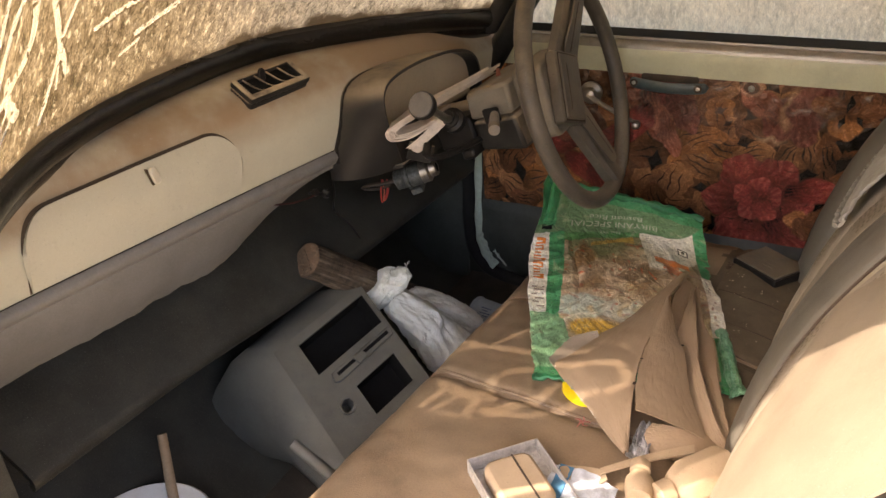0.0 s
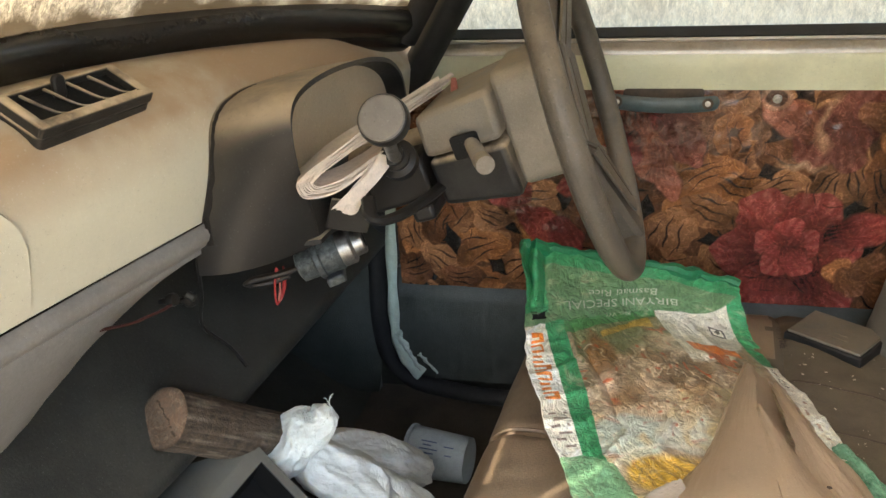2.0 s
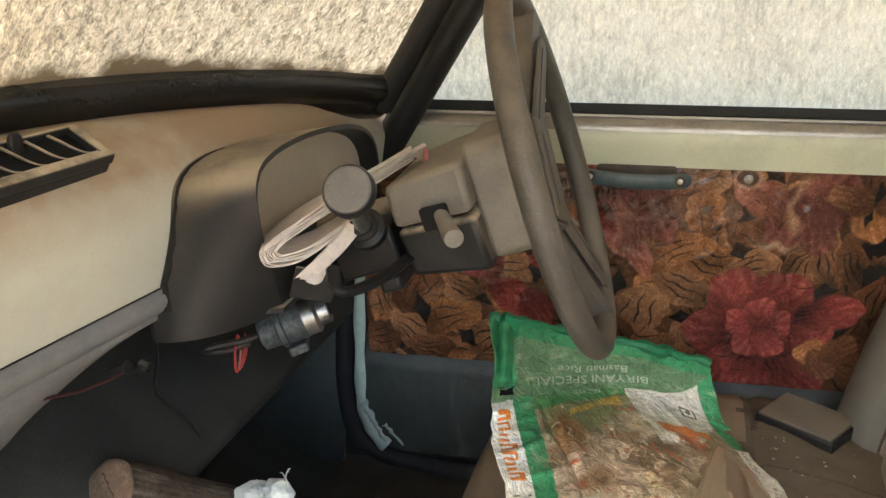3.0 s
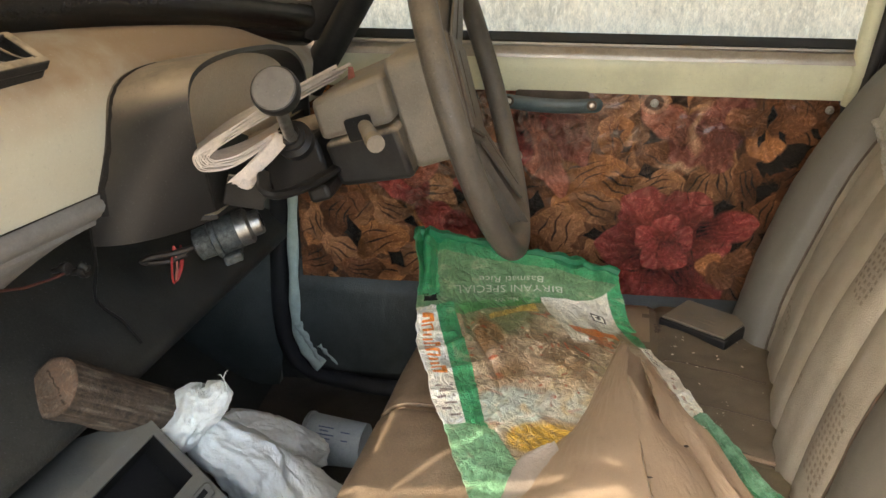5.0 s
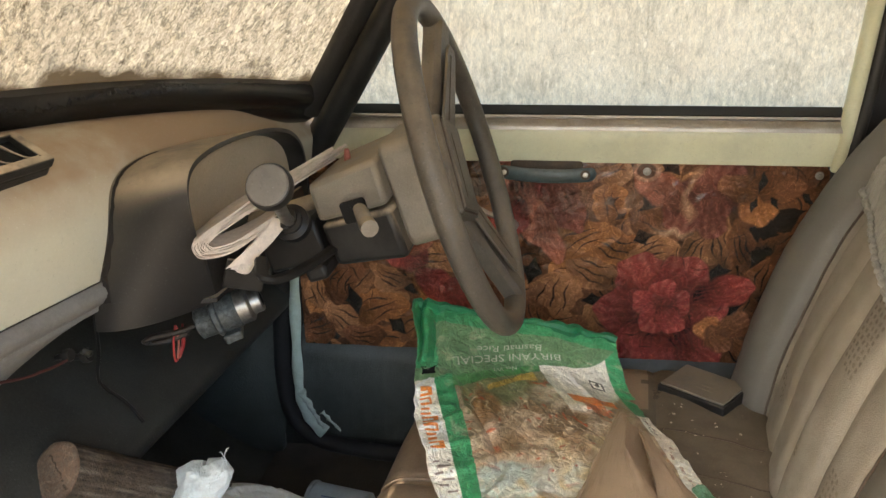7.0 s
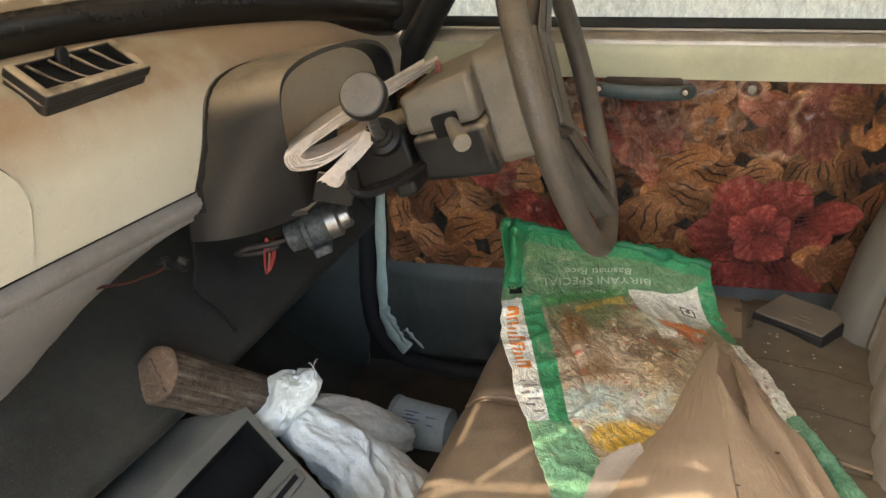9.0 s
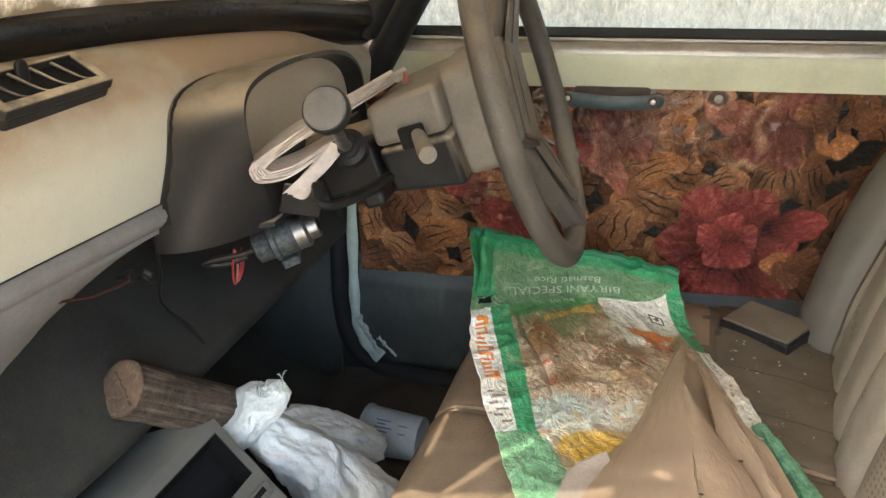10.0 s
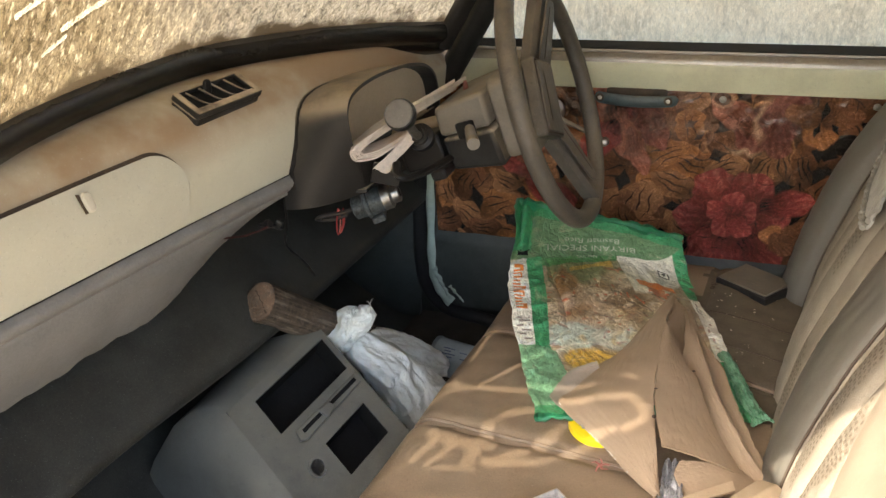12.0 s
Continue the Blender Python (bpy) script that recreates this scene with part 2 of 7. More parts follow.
def dust_film(name, dark, light, drip, scale, through_light=0.75, streak=3.0, contrast=(0.35, 0.68), pale=None, swirl=0.25, vein=0.0, shine=None, foot=None, crumble=0.12):
    """Dried mud and dust caked on a pane: light glows through it, and it is uneven at several scales."""
    m = bpy.data.materials.new(name)
    m.use_nodes = True
    nt = m.node_tree
    n, l = nt.nodes, nt.links
    n.remove(n["Principled BSDF"])
    co = n.new("ShaderNodeTexCoord")
    mp = n.new("ShaderNodeMapping")
    mp.inputs["Rotation"].default_value = (0, 0, radians(drip))
    mp.inputs["Scale"].default_value = (scale, scale / streak, scale)
    l.new(co.outputs["UV"], mp.inputs["Vector"])
    warp = n.new("ShaderNodeTexNoise")
    warp.inputs["Scale"].default_value, warp.inputs["Detail"].default_value, warp.inputs["Roughness"].default_value = 1.0, 10.0, 0.74
    warp.inputs["Distortion"].default_value = swirl
    l.new(mp.outputs[0], warp.inputs["Vector"])
    r = n.new("ShaderNodeMapRange")
    r.inputs["From Min"].default_value, r.inputs["From Max"].default_value = contrast
    l.new(warp.outputs["Fac"], r.inputs["Value"])
    big = n.new("ShaderNodeTexNoise")
    big.inputs["Scale"].default_value, big.inputs["Detail"].default_value = scale * 0.16, 3.0
    l.new(co.outputs["UV"], big.inputs["Vector"])
    b = n.new("ShaderNodeMapRange")
    b.inputs["From Min"].default_value, b.inputs["From Max"].default_value = 0.3, 0.7
    b.inputs["To Min"].default_value, b.inputs["To Max"].default_value = -0.25, 0.25
    l.new(big.outputs["Fac"], b.inputs["Value"])
    s = n.new("ShaderNodeMath")
    s.use_clamp = True
    l.new(r.outputs["Result"], s.inputs[0])
    l.new(b.outputs["Result"], s.inputs[1])
    c = n.new("ShaderNodeMix")
    c.data_type = "RGBA"
    l.new(s.outputs[0], c.inputs[0])
    c.inputs[6].default_value, c.inputs[7].default_value = (*dark, 1), (*light, 1)
    # blends to a paler tone as U rises from -0.30 to 0.30
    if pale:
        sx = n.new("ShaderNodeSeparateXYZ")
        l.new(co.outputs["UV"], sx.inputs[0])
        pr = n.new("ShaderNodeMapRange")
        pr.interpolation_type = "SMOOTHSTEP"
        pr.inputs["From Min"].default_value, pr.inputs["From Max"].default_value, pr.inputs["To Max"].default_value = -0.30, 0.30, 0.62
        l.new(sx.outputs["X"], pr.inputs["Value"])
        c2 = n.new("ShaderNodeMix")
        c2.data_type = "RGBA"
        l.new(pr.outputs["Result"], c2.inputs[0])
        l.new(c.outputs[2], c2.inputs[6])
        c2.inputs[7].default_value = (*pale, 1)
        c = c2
    tone = c.outputs[2]

    def over(source, lo, hi, colour, much):
        r2 = n.new("ShaderNodeMapRange")
        r2.inputs["From Min"].default_value, r2.inputs["From Max"].default_value, r2.inputs["To Max"].default_value = lo, hi, much
        l.new(source, r2.inputs["Value"])
        c3 = n.new("ShaderNodeMix")
        c3.data_type = "RGBA"
        l.new(r2.outputs["Result"], c3.inputs[0])
        l.new(tone, c3.inputs[6])
        c3.inputs[7].default_value = (*colour, 1)
        return c3.outputs[2]

    if vein:
        cracks = n.new("ShaderNodeTexNoise")
        cracks.inputs["Scale"].default_value, cracks.inputs["Detail"].default_value, cracks.inputs["Roughness"].default_value = 0.75, 6.0, 0.62
        cracks.inputs["Distortion"].default_value = 0.5
        l.new(mp.outputs[0], cracks.inputs["Vector"])
        off = n.new("ShaderNodeMath")
        off.operation = "SUBTRACT"
        off.inputs[1].default_value = 0.5
        l.new(cracks.outputs["Fac"], off.inputs[0])
        mag = n.new("ShaderNodeMath")
        mag.operation = "ABSOLUTE"
        l.new(off.outputs[0], mag.inputs[0])
        tone = over(mag.outputs[0], 0.028, 0.0, dark, vein)
    if shine:
        fine = n.new("ShaderNodeTexNoise")
        fine.inputs["Scale"].default_value, fine.inputs["Detail"].default_value, fine.inputs["Roughness"].default_value = 2.4, 6.0, 0.7
        l.new(mp.outputs[0], fine.inputs["Vector"])
        tone = over(fine.outputs["Fac"], 0.54, 0.66, shine, 0.85)
        tone = over(fine.outputs["Fac"], 0.44, 0.34, dark, 0.6)
    crumb = n.new("ShaderNodeTexNoise")
    crumb.inputs["Scale"].default_value, crumb.inputs["Detail"].default_value, crumb.inputs["Roughness"].default_value = 5.5, 9.0, 0.78
    crumb.inputs["Distortion"].default_value = 1.2
    l.new(mp.outputs[0], crumb.inputs["Vector"])
    gain = n.new("ShaderNodeMapRange")
    gain.inputs["From Min"].default_value, gain.inputs["From Max"].default_value = 0.36, 0.64
    gain.inputs["To Min"].default_value, gain.inputs["To Max"].default_value = 1.0 - crumble, 1.0 + crumble
    l.new(crumb.outputs["Fac"], gain.inputs["Value"])
    grainy = n.new("ShaderNodeVectorMath")
    grainy.operation = "SCALE"
    l.new(tone, grainy.inputs[0])
    l.new(gain.outputs["Result"], grainy.inputs["Scale"])
    tone = grainy.outputs[0]
    tl = n.new("ShaderNodeBsdfTranslucent")
    df = n.new("ShaderNodeBsdfDiffuse")
    l.new(tone, tl.inputs["Color"])
    l.new(tone, df.inputs["Color"])
    bp = n.new("ShaderNodeBump")
    bp.inputs["Strength"].default_value, bp.inputs["Distance"].default_value = 0.5, 0.004
    l.new(warp.outputs["Fac"], bp.inputs["Height"])
    l.new(bp.outputs[0], df.inputs["Normal"])
    x = n.new("ShaderNodeMixShader")
    x.inputs[0].default_value = through_light
    l.new(df.outputs[0], x.inputs[1])
    l.new(tl.outputs[0], x.inputs[2])
    done = x.outputs[0]
    if foot:
        # the cake ends in an uneven scalloped edge above the seal
        wave = n.new("ShaderNodeTexNoise")
        wave.inputs["Scale"].default_value, wave.inputs["Detail"].default_value, wave.inputs["Roughness"].default_value = 11.0, 6.0, 0.6
        l.new(co.outputs["UV"], wave.inputs["Vector"])
        sy = n.new("ShaderNodeSeparateXYZ")
        l.new(co.outputs["UV"], sy.inputs[0])
        edge = n.new("ShaderNodeMath")
        edge.operation = "MULTIPLY_ADD"
        edge.inputs[1].default_value = foot[1]
        l.new(wave.outputs["Fac"], edge.inputs[0])
        l.new(sy.outputs["Y"], edge.inputs[2])
        cut = n.new("ShaderNodeMapRange")
        cut.inputs["From Min"].default_value, cut.inputs["From Max"].default_value = foot[0] - 0.006, foot[0] + 0.016
        l.new(edge.outputs[0], cut.inputs["Value"])
        c4 = n.new("ShaderNodeMix")
        c4.data_type = "RGBA"
        l.new(cut.outputs["Result"], c4.inputs[0])
        c4.inputs[6].default_value = (*foot[2], 1)
        l.new(tone, c4.inputs[7])
        l.new(c4.outputs[2], tl.inputs["Color"])
        l.new(c4.outputs[2], df.inputs["Color"])
    l.new(done, n["Material Output"].inputs["Surface"])
    return m


GLASS = glass_clear("window_glass")
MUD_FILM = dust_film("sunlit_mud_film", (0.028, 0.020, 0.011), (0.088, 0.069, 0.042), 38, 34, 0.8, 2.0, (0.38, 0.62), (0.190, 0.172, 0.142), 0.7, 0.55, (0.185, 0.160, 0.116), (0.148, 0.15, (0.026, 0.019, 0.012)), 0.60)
RESIDUE = dust_film("smeared_residue", (0.17, 0.14, 0.092), (0.26, 0.22, 0.155), 30, 60, 0.8, 2.0)
clear_part = RESIDUE.node_tree.nodes.new("ShaderNodeBsdfTransparent")
blend = RESIDUE.node_tree.nodes.new("ShaderNodeMixShader")
blend.inputs[0].default_value = 0.34
for link in RESIDUE.node_tree.nodes["Material Output"].inputs["Surface"].links:
    RESIDUE.node_tree.links.new(link.from_socket, blend.inputs[1])
RESIDUE.node_tree.links.new(clear_part.outputs[0], blend.inputs[2])
RESIDUE.node_tree.links.new(blend.outputs[0], RESIDUE.node_tree.nodes["Material Output"].inputs["Surface"])
PALE_FILM = dust_film("pale_dust_film", (0.44, 0.365, 0.250), (0.80, 0.69, 0.508), 0, 46, 0.88, 2.4, (0.20, 0.54), None, 1.4, 0.30, (0.90, 0.81, 0.645), None, 0.20)


# ---- mesh helpers ----
def thing(name, at, label, category, group="", kind=""):
    ob = new(name)
    ob.location = at
    ob.empty_display_size = 0.05
    return tagged(ob, label, category, group, kind)


def base_of(ob):
    while ob.parent:
        ob = ob.parent
    return Vector(ob.location)


def part(name, bm, material, parent=None, label="", smooth=True, bevel=0.0):
    """One mesh object, under its thing; the bmesh is in world metres."""
    me = bpy.data.meshes.new(name)
    if parent is not None:
        bmesh.ops.translate(bm, verts=bm.verts, vec=-base_of(parent))
    bm.normal_update()
    bm.to_mesh(me)
    bm.free()
    for m in (material if isinstance(material, (list, tuple)) else [material]):
        me.materials.append(m)
    ob = new(name, me)
    if parent is not None:
        ob.parent = parent
    if smooth:
        me.shade_smooth()
        me.set_sharp_from_angle(angle=radians(40))
    if bevel:
        b = ob.modifiers.new("worn_edges", "BEVEL")
        b.width, b.segments, b.limit_method, b.angle_limit = bevel, 2, "ANGLE", radians(35)
    if label:
        tagged(ob, label)
    return ob


def block(size, m=None, bm=None):
    bm = bm or bmesh.new()
    g = bmesh.ops.create_cube(bm, size=1.0)
    bmesh.ops.scale(bm, vec=size, verts=g["verts"])
    if m is not None:
        bmesh.ops.transform(bm, matrix=m, verts=g["verts"])
    return bm


def span(a, b, bm=None):
    """A box between two opposite corners."""
    a, b = Vector(a), Vector(b)
    return block([abs(v) for v in (b - a)], Matrix.Translation((a + b) / 2), bm)


def axes(origin, along, up):
    """A frame with x along a direction and z nearest to up."""
    x = Vector(along).normalized()
    y = Vector(up).cross(x).normalized()
    z = x.cross(y)
    return Matrix.Translation(origin) @ Matrix((x, y, z)).transposed().to_4x4()


def aim(origin, way):
    """A frame whose z points along a way."""
    z = Vector(way).normalized()
    x = (Vector((0, 0, 1)) if abs(z.z) < 0.9 else Vector((1, 0, 0))).cross(z).normalized()
    return Matrix.Translation(origin) @ Matrix((x, z.cross(x), z)).transposed().to_4x4()


def catmull(points, n=8):
    p = [Vector(q) for q in points]
    p = [2 * p[0] - p[1]] + p + [2 * p[-1] - p[-2]]
    out = []
    for i in range(1, len(p) - 2):
        a, b, c, d = p[i - 1:i + 3]
        for k in range(n):
            t = k / n
            out.append(0.5 * ((2 * b) + (c - a) * t + (2 * a - 5 * b + 4 * c - d) * t * t + (3 * b - a - 3 * c + d) * t ** 3))
    return out + [p[-2]]


def tube(path, radius, sides=12, caps=True, bm=None, closed=False, flat=1.0, up=(0, 0, 1)):
    """A swept tube; radius is a number or a function of 0..1 along it; flat squeezes it across up."""
    bm = bm or bmesh.new()
    path = [Vector(p) for p in path]
    n, rings = len(path), []
    for i, p in enumerate(path):
        a = path[(i - 1) % n] if closed or i else p
        b = path[(i + 1) % n] if closed or i < n - 1 else p
        d = (b - a).normalized()
        side = d.cross(Vector(up))
        side = (side if side.length > 1e-4 else d.cross(Vector((1, 0, 0)))).normalized()
        top = side.cross(d)
        r = radius(i / max(1, n - 1)) if callable(radius) else radius
        rings.append([bm.verts.new(p + side * r * math.cos(2 * math.pi * k / sides) + top * r * flat * math.sin(2 * math.pi * k / sides)) for k in range(sides)])
    for i in range(n if closed else n - 1):
        u, v = rings[i], rings[(i + 1) % n]
        for k in range(sides):
            bm.faces.new((u[k], u[(k + 1) % sides], v[(k + 1) % sides], v[k]))
    if caps and not closed:
        bm.faces.new(rings[0][::-1])
        bm.faces.new(rings[-1])
    bmesh.ops.recalc_face_normals(bm, faces=bm.faces)
    return bm


def lathe(profile, m, sides=32, bm=None):
    """A turned shape: (radius, height) pairs about the frame's z."""
    bm = bm or bmesh.new()
    rings = []
    for r, h in profile:
        rings.append([bm.verts.new(m @ Vector((r * math.cos(2 * math.pi * k / sides), r * math.sin(2 * math.pi * k / sides), h))) for k in range(sides)])
    for u, v in zip(rings, rings[1:]):
        for k in range(sides):
            bm.faces.new((u[k], u[(k + 1) % sides], v[(k + 1) % sides], v[k]))
    for ring in (rings[0][::-1], rings[-1]):
        bm.faces.new(ring)
    bmesh.ops.recalc_face_normals(bm, faces=bm.faces)
    return bm


def sheet(f, nu, nv, thick=0.0, keep=None, bm=None):
    """A surface f(u, v) over the unit square, given a thickness against its normal; keep(u, v) leaves openings."""
    bm = bm or bmesh.new()
    g = [[Vector(f(i / nu, j / nv)) for j in range(nv + 1)] for i in range(nu + 1)]

    def normal(i, j):
        a = g[min(i + 1, nu)][j] - g[max(i - 1, 0)][j]
        b = g[i][min(j + 1, nv)] - g[i][max(j - 1, 0)]
        return a.cross(b).normalized()

    top = [[bm.verts.new(p) for p in row] for row in g]
    cells = [(i, j) for i in range(nu) for j in range(nv) if keep is None or keep((i + 0.5) / nu, (j + 0.5) / nv)]
    for i, j in cells:
        bm.faces.new((top[i][j], top[i + 1][j], top[i + 1][j + 1], top[i][j + 1]))
    if thick:
        low = [[bm.verts.new(g[i][j] - normal(i, j) * thick) for j in range(nv + 1)] for i in range(nu + 1)]
        held = set(cells)
        for i, j in cells:
            bm.faces.new((low[i][j], low[i][j + 1], low[i + 1][j + 1], low[i + 1][j]))
            for (di, dj), (a, b) in (((-1, 0), ((i, j + 1), (i, j))), ((1, 0), ((i + 1, j), (i + 1, j + 1))),
                                     ((0, -1), ((i, j), (i + 1, j))), ((0, 1), ((i + 1, j + 1), (i, j + 1)))):
                if (i + di, j + dj) not in held:
                    bm.faces.new((top[a[0]][a[1]], low[a[0]][a[1]], low[b[0]][b[1]], top[b[0]][b[1]]))
    loose = [v for v in bm.verts if not v.link_faces]
    bmesh.ops.delete(bm, geom=loose, context="VERTS")
    return bm


def prism(outline, m, depth, bm=None):
    """A flat outline (x, y) in the frame m, given a depth along its z."""
    bm = bm or bmesh.new()
    lo = [bm.verts.new(m @ Vector((x, y, 0))) for x, y in outline]
    hi = [bm.verts.new(m @ Vector((x, y, depth))) for x, y in outline]
    bm.faces.new(lo[::-1])
    bm.faces.new(hi)
    for i in range(len(outline)):
        j = (i + 1) % len(outline)
        bm.faces.new((lo[i], lo[j], hi[j], hi[i]))
    bmesh.ops.recalc_face_normals(bm, faces=bm.faces)
    return bm


def rounded(w, h, r, n=5):
    """The outline of a rounded rectangle about the origin."""
    out = []
    for cx, cy, a0 in ((w / 2 - r, h / 2 - r, 0), (-w / 2 + r, h / 2 - r, 90), (-w / 2 + r, -h / 2 + r, 180), (w / 2 - r, -h / 2 + r, 270)):
        out += [(cx + r * math.cos(radians(a0 + 90 * k / n)), cy + r * math.sin(radians(a0 + 90 * k / n))) for k in range(n + 1)]
    return out


def lerp_table(table, x):
    """Smooth value from (x, value) pairs."""
    if x <= table[0][0]:
        return table[0][1]
    for (a, p), (b, q) in zip(table, table[1:]):
        if x <= b:
            return p + (q - p) * (x - a) / (b - a)
    return table[-1][1]


def wob(x, y, z=0.0, size=0.1):
    return noise.noise(Vector((x, y, z)) / size)


def smooth01(a, b, x):
    t = min(1.0, max(0.0, (x - a) / (b - a)))
    return t * t * (3 - 2 * t)


def paint_print(ob, colours):
    """Gives a mesh its print: one colour for each vertex."""
    at = ob.data.color_attributes.new("print", "FLOAT_COLOR", "POINT")
    flat = np.ones((len(ob.data.vertices), 4), dtype=np.float32)
    flat[:, :3] = colours
    at.data.foreach_set("color", flat.ravel())


# ---- ground and shell ----
g = bmesh.new()
bmesh.ops.create_grid(g, x_segments=40, y_segments=40, size=300)
bmesh.ops.translate(g, verts=g.verts, vec=(0, 0, -0.32))
tagged(part("ground", g, SOIL), "dry tan soil round the parked car", "ground", kind="structure")
tagged(part("floor", span((-1.02, -0.72, -0.05), (1.1, 0.70, 0.0)), FLOOR_MAT), "dark dirty rubber floor of the car", "floor", kind="structure")
fw = span((-1.04, -0.74, -0.05), (-0.98, 0.70, 0.78))
sheet(lambda u, v: (-0.985 + 0.26 * u ** 1.3, -0.69 + 1.38 * v, 0.30 * (1 - u) ** 1.2 + 0.001), 8, 4, 0.02, bm=fw)
tagged(part("wall_front", fw, DARK_LINING), "dark lined bulkhead ahead of the footwell", "bulkhead", kind="structure")


def roof_front(v):
    """The roof's front edge, bowed like the windscreen below it."""
    return -0.40 - 0.20 * math.sin(math.pi * v) ** 0.8


tagged(part("ceiling", sheet(lambda u, v: (roof_front(v) + (1.08 - roof_front(v)) * u, -0.73 + 1.35 * v, 1.185 + 0.05 * math.sin(math.pi * v) + 0.03 * math.sin(math.pi * u)), 16, 12, -0.03), ROOF_CLOTH),
       "beige cloth roof lining", "ceiling", kind="structure")
tagged(part("wall_rear", span((1.08, -0.70, -0.05), (1.12, 0.70, 1.2)), ROOF_CLOTH), "plain rear wall of the cabin", "wall", kind="structure")
side = span((0.44, 0.66, -0.05), (1.08, 0.70, 1.17))
tagged(part("wall_right", side, ROOF_CLOTH), "plain rear side wall of the cabin", "wall", kind="structure")
tagged(part("wall_fender_right", span((-1.04, 0.70, -0.05), (0.36, 0.73, 0.735)), DARK_LINING), "dark lined steel skin behind the driver's door", "body panel", kind="structure")
tagged(part("wall_fender_left", span((-1.04, -0.76, -0.05), (-0.70, -0.72, 0.74)), DARK_LINING), "dark lined side wall of the passenger footwell", "body panel", kind="structure")
tagged(part("wall_left", span((0.62, -0.74, -0.05), (1.08, -0.70, 1.17)), ROOF_CLOTH), "plain rear side wall of the cabin", "wall", kind="structure")

# ---- windscreen ----
BASE_X = [(-0.84, -0.60), (-0.77, -0.65), (-0.70, -0.70), (-0.62, -0.75), (-0.544, -0.793), (-0.42, -0.832), (-0.295, -0.849), (-0.14, -0.857), (0.02, -0.852), (0.11, -0.812), (0.2, -0.763), (0.3, -0.715), (0.4, -0.67), (0.5, -0.625), (0.571, -0.596)]
BASE_Z = [(-0.75, 0.765), (-0.544, 0.79), (-0.3, 0.80), (0.02, 0.80), (0.2, 0.795), (0.4, 0.775), (0.571, 0.745)]


def cowl(y):
    """Where the dashboard top meets the windscreen's rubber."""
    a = [lerp_table(BASE_X, y + d) for d in (-0.06, -0.03, 0, 0.03, 0.06)]
    b = [lerp_table(BASE_Z, y + d) for d in (-0.06, 0, 0.06)]
    return Vector((sum(a) / 5, y, sum(b) / 3))


RAKE = 0.62


def screen_at(y, h):
    """A point of the windscreen: y along its foot, h metres above the foot."""
    p = cowl(y)
    return Vector((p.x + RAKE * h + 0.02, y * (1 - 0.16 * h), p.z + h))


Y0, Y1 = -0.815, 0.555
windscreen = thing("window_1", (-0.8, 0, 0.8), "curved windscreen caked with dried mud, finger-drawn strokes in it", "windscreen", kind="structure")
part("rubber_seal", sheet(lambda u, v: cowl(Y0 - 0.03 + (Y1 - Y0 + 0.05) * u) + Vector((0.012 * math.sin(math.pi * v) ** 0.7 + 0.005 * math.sin(3 * math.pi * v) + (RAKE * 0.05 + 0.005) * v, 0, 0.043 * v - 0.006)), 70, 16, -0.02), SEAL_RUBBER, windscreen, "black rubber windscreen seal")
# finger strokes through the mud: (half width, points as y along the foot and height above it)
STROKES = [
    (0.0075, [(-0.470, 0.138), (-0.498, 0.176), (-0.525, 0.223), (-0.545, 0.254), (-0.577, 0.296), (-0.601, 0.344)]),
    (0.0045, [(-0.604, 0.392), (-0.631, 0.410), (-0.667, 0.442)]),
    (0.0095, [(-0.666, 0.158), (-0.634, 0.175), (-0.595, 0.200), (-0.584, 0.224), (-0.590, 0.254), (-0.608, 0.278), (-0.631, 0.282), (-0.653, 0.263), (-0.663, 0.233), (-0.666, 0.198)]),
    (0.0080, [(-0.615, 0.298), (-0.627, 0.315), (-0.637, 0.354), (-0.646, 0.379), (-0.676, 0.387), (-0.694, 0.377), (-0.697, 0.353)]),
    (0.0080, [(-0.657, 0.169), (-0.676, 0.197), (-0.689, 0.231), (-0.688, 0.267), (-0.683, 0.303), (-0.690, 0.338)]),
]
STROKES += [
    (0.0095, [(-0.589, 0.130), (-0.619, 0.157), (-0.640, 0.192)]),
    (0.0055, [(-0.635, 0.103), (-0.607, 0.129)]), (0.0055, [(-0.646, 0.121), (-0.625, 0.147)]), (0.005, [(-0.649, 0.118), (-0.674, 0.163)]),
    (0.0050, [(-0.515, 0.085), (-0.508, 0.118), (-0.502, 0.151), (-0.501, 0.190), (-0.480, 0.232), (-0.470, 0.270)]), (0.0030, [(-0.488, 0.120), (-0.497, 0.165)]),
    (0.0050, [(-0.420, 0.178), (-0.380, 0.187), (-0.325, 0.196)]), (0.0055, [(-0.318, 0.143), (-0.280, 0.153), (-0.230, 0.166)]), (0.0035, [(-0.345, 0.118), (-0.308, 0.131)]),
    (0.0060, [(-0.495, 0.271), (-0.486, 0.309)]),
]


def stroke_gap(y, h, more):
    for wide, line in STROKES:
        w = wide + more + 0.004
        if not (min(q[0] for q in line) - w < y < max(q[0] for q in line) + w and min(q[1] for q in line) - w < h < max(q[1] for q in line) + w):
            continue
        for (a, b), (c, d) in zip(line, line[1:]):
            t = max(0.0, min(1.0, ((y - a) * (c - a) + (h - b) * (d - b)) / ((c - a) ** 2 + (d - b) ** 2)))
            if math.hypot(y - a - t * (c - a), h - b - t * (d - b)) < (wide + more) * (0.8 + 0.35 * wob(y, h, 3, 0.02)):
                return True
    return False


NU, NV, TOP = 860, 250, 0.39


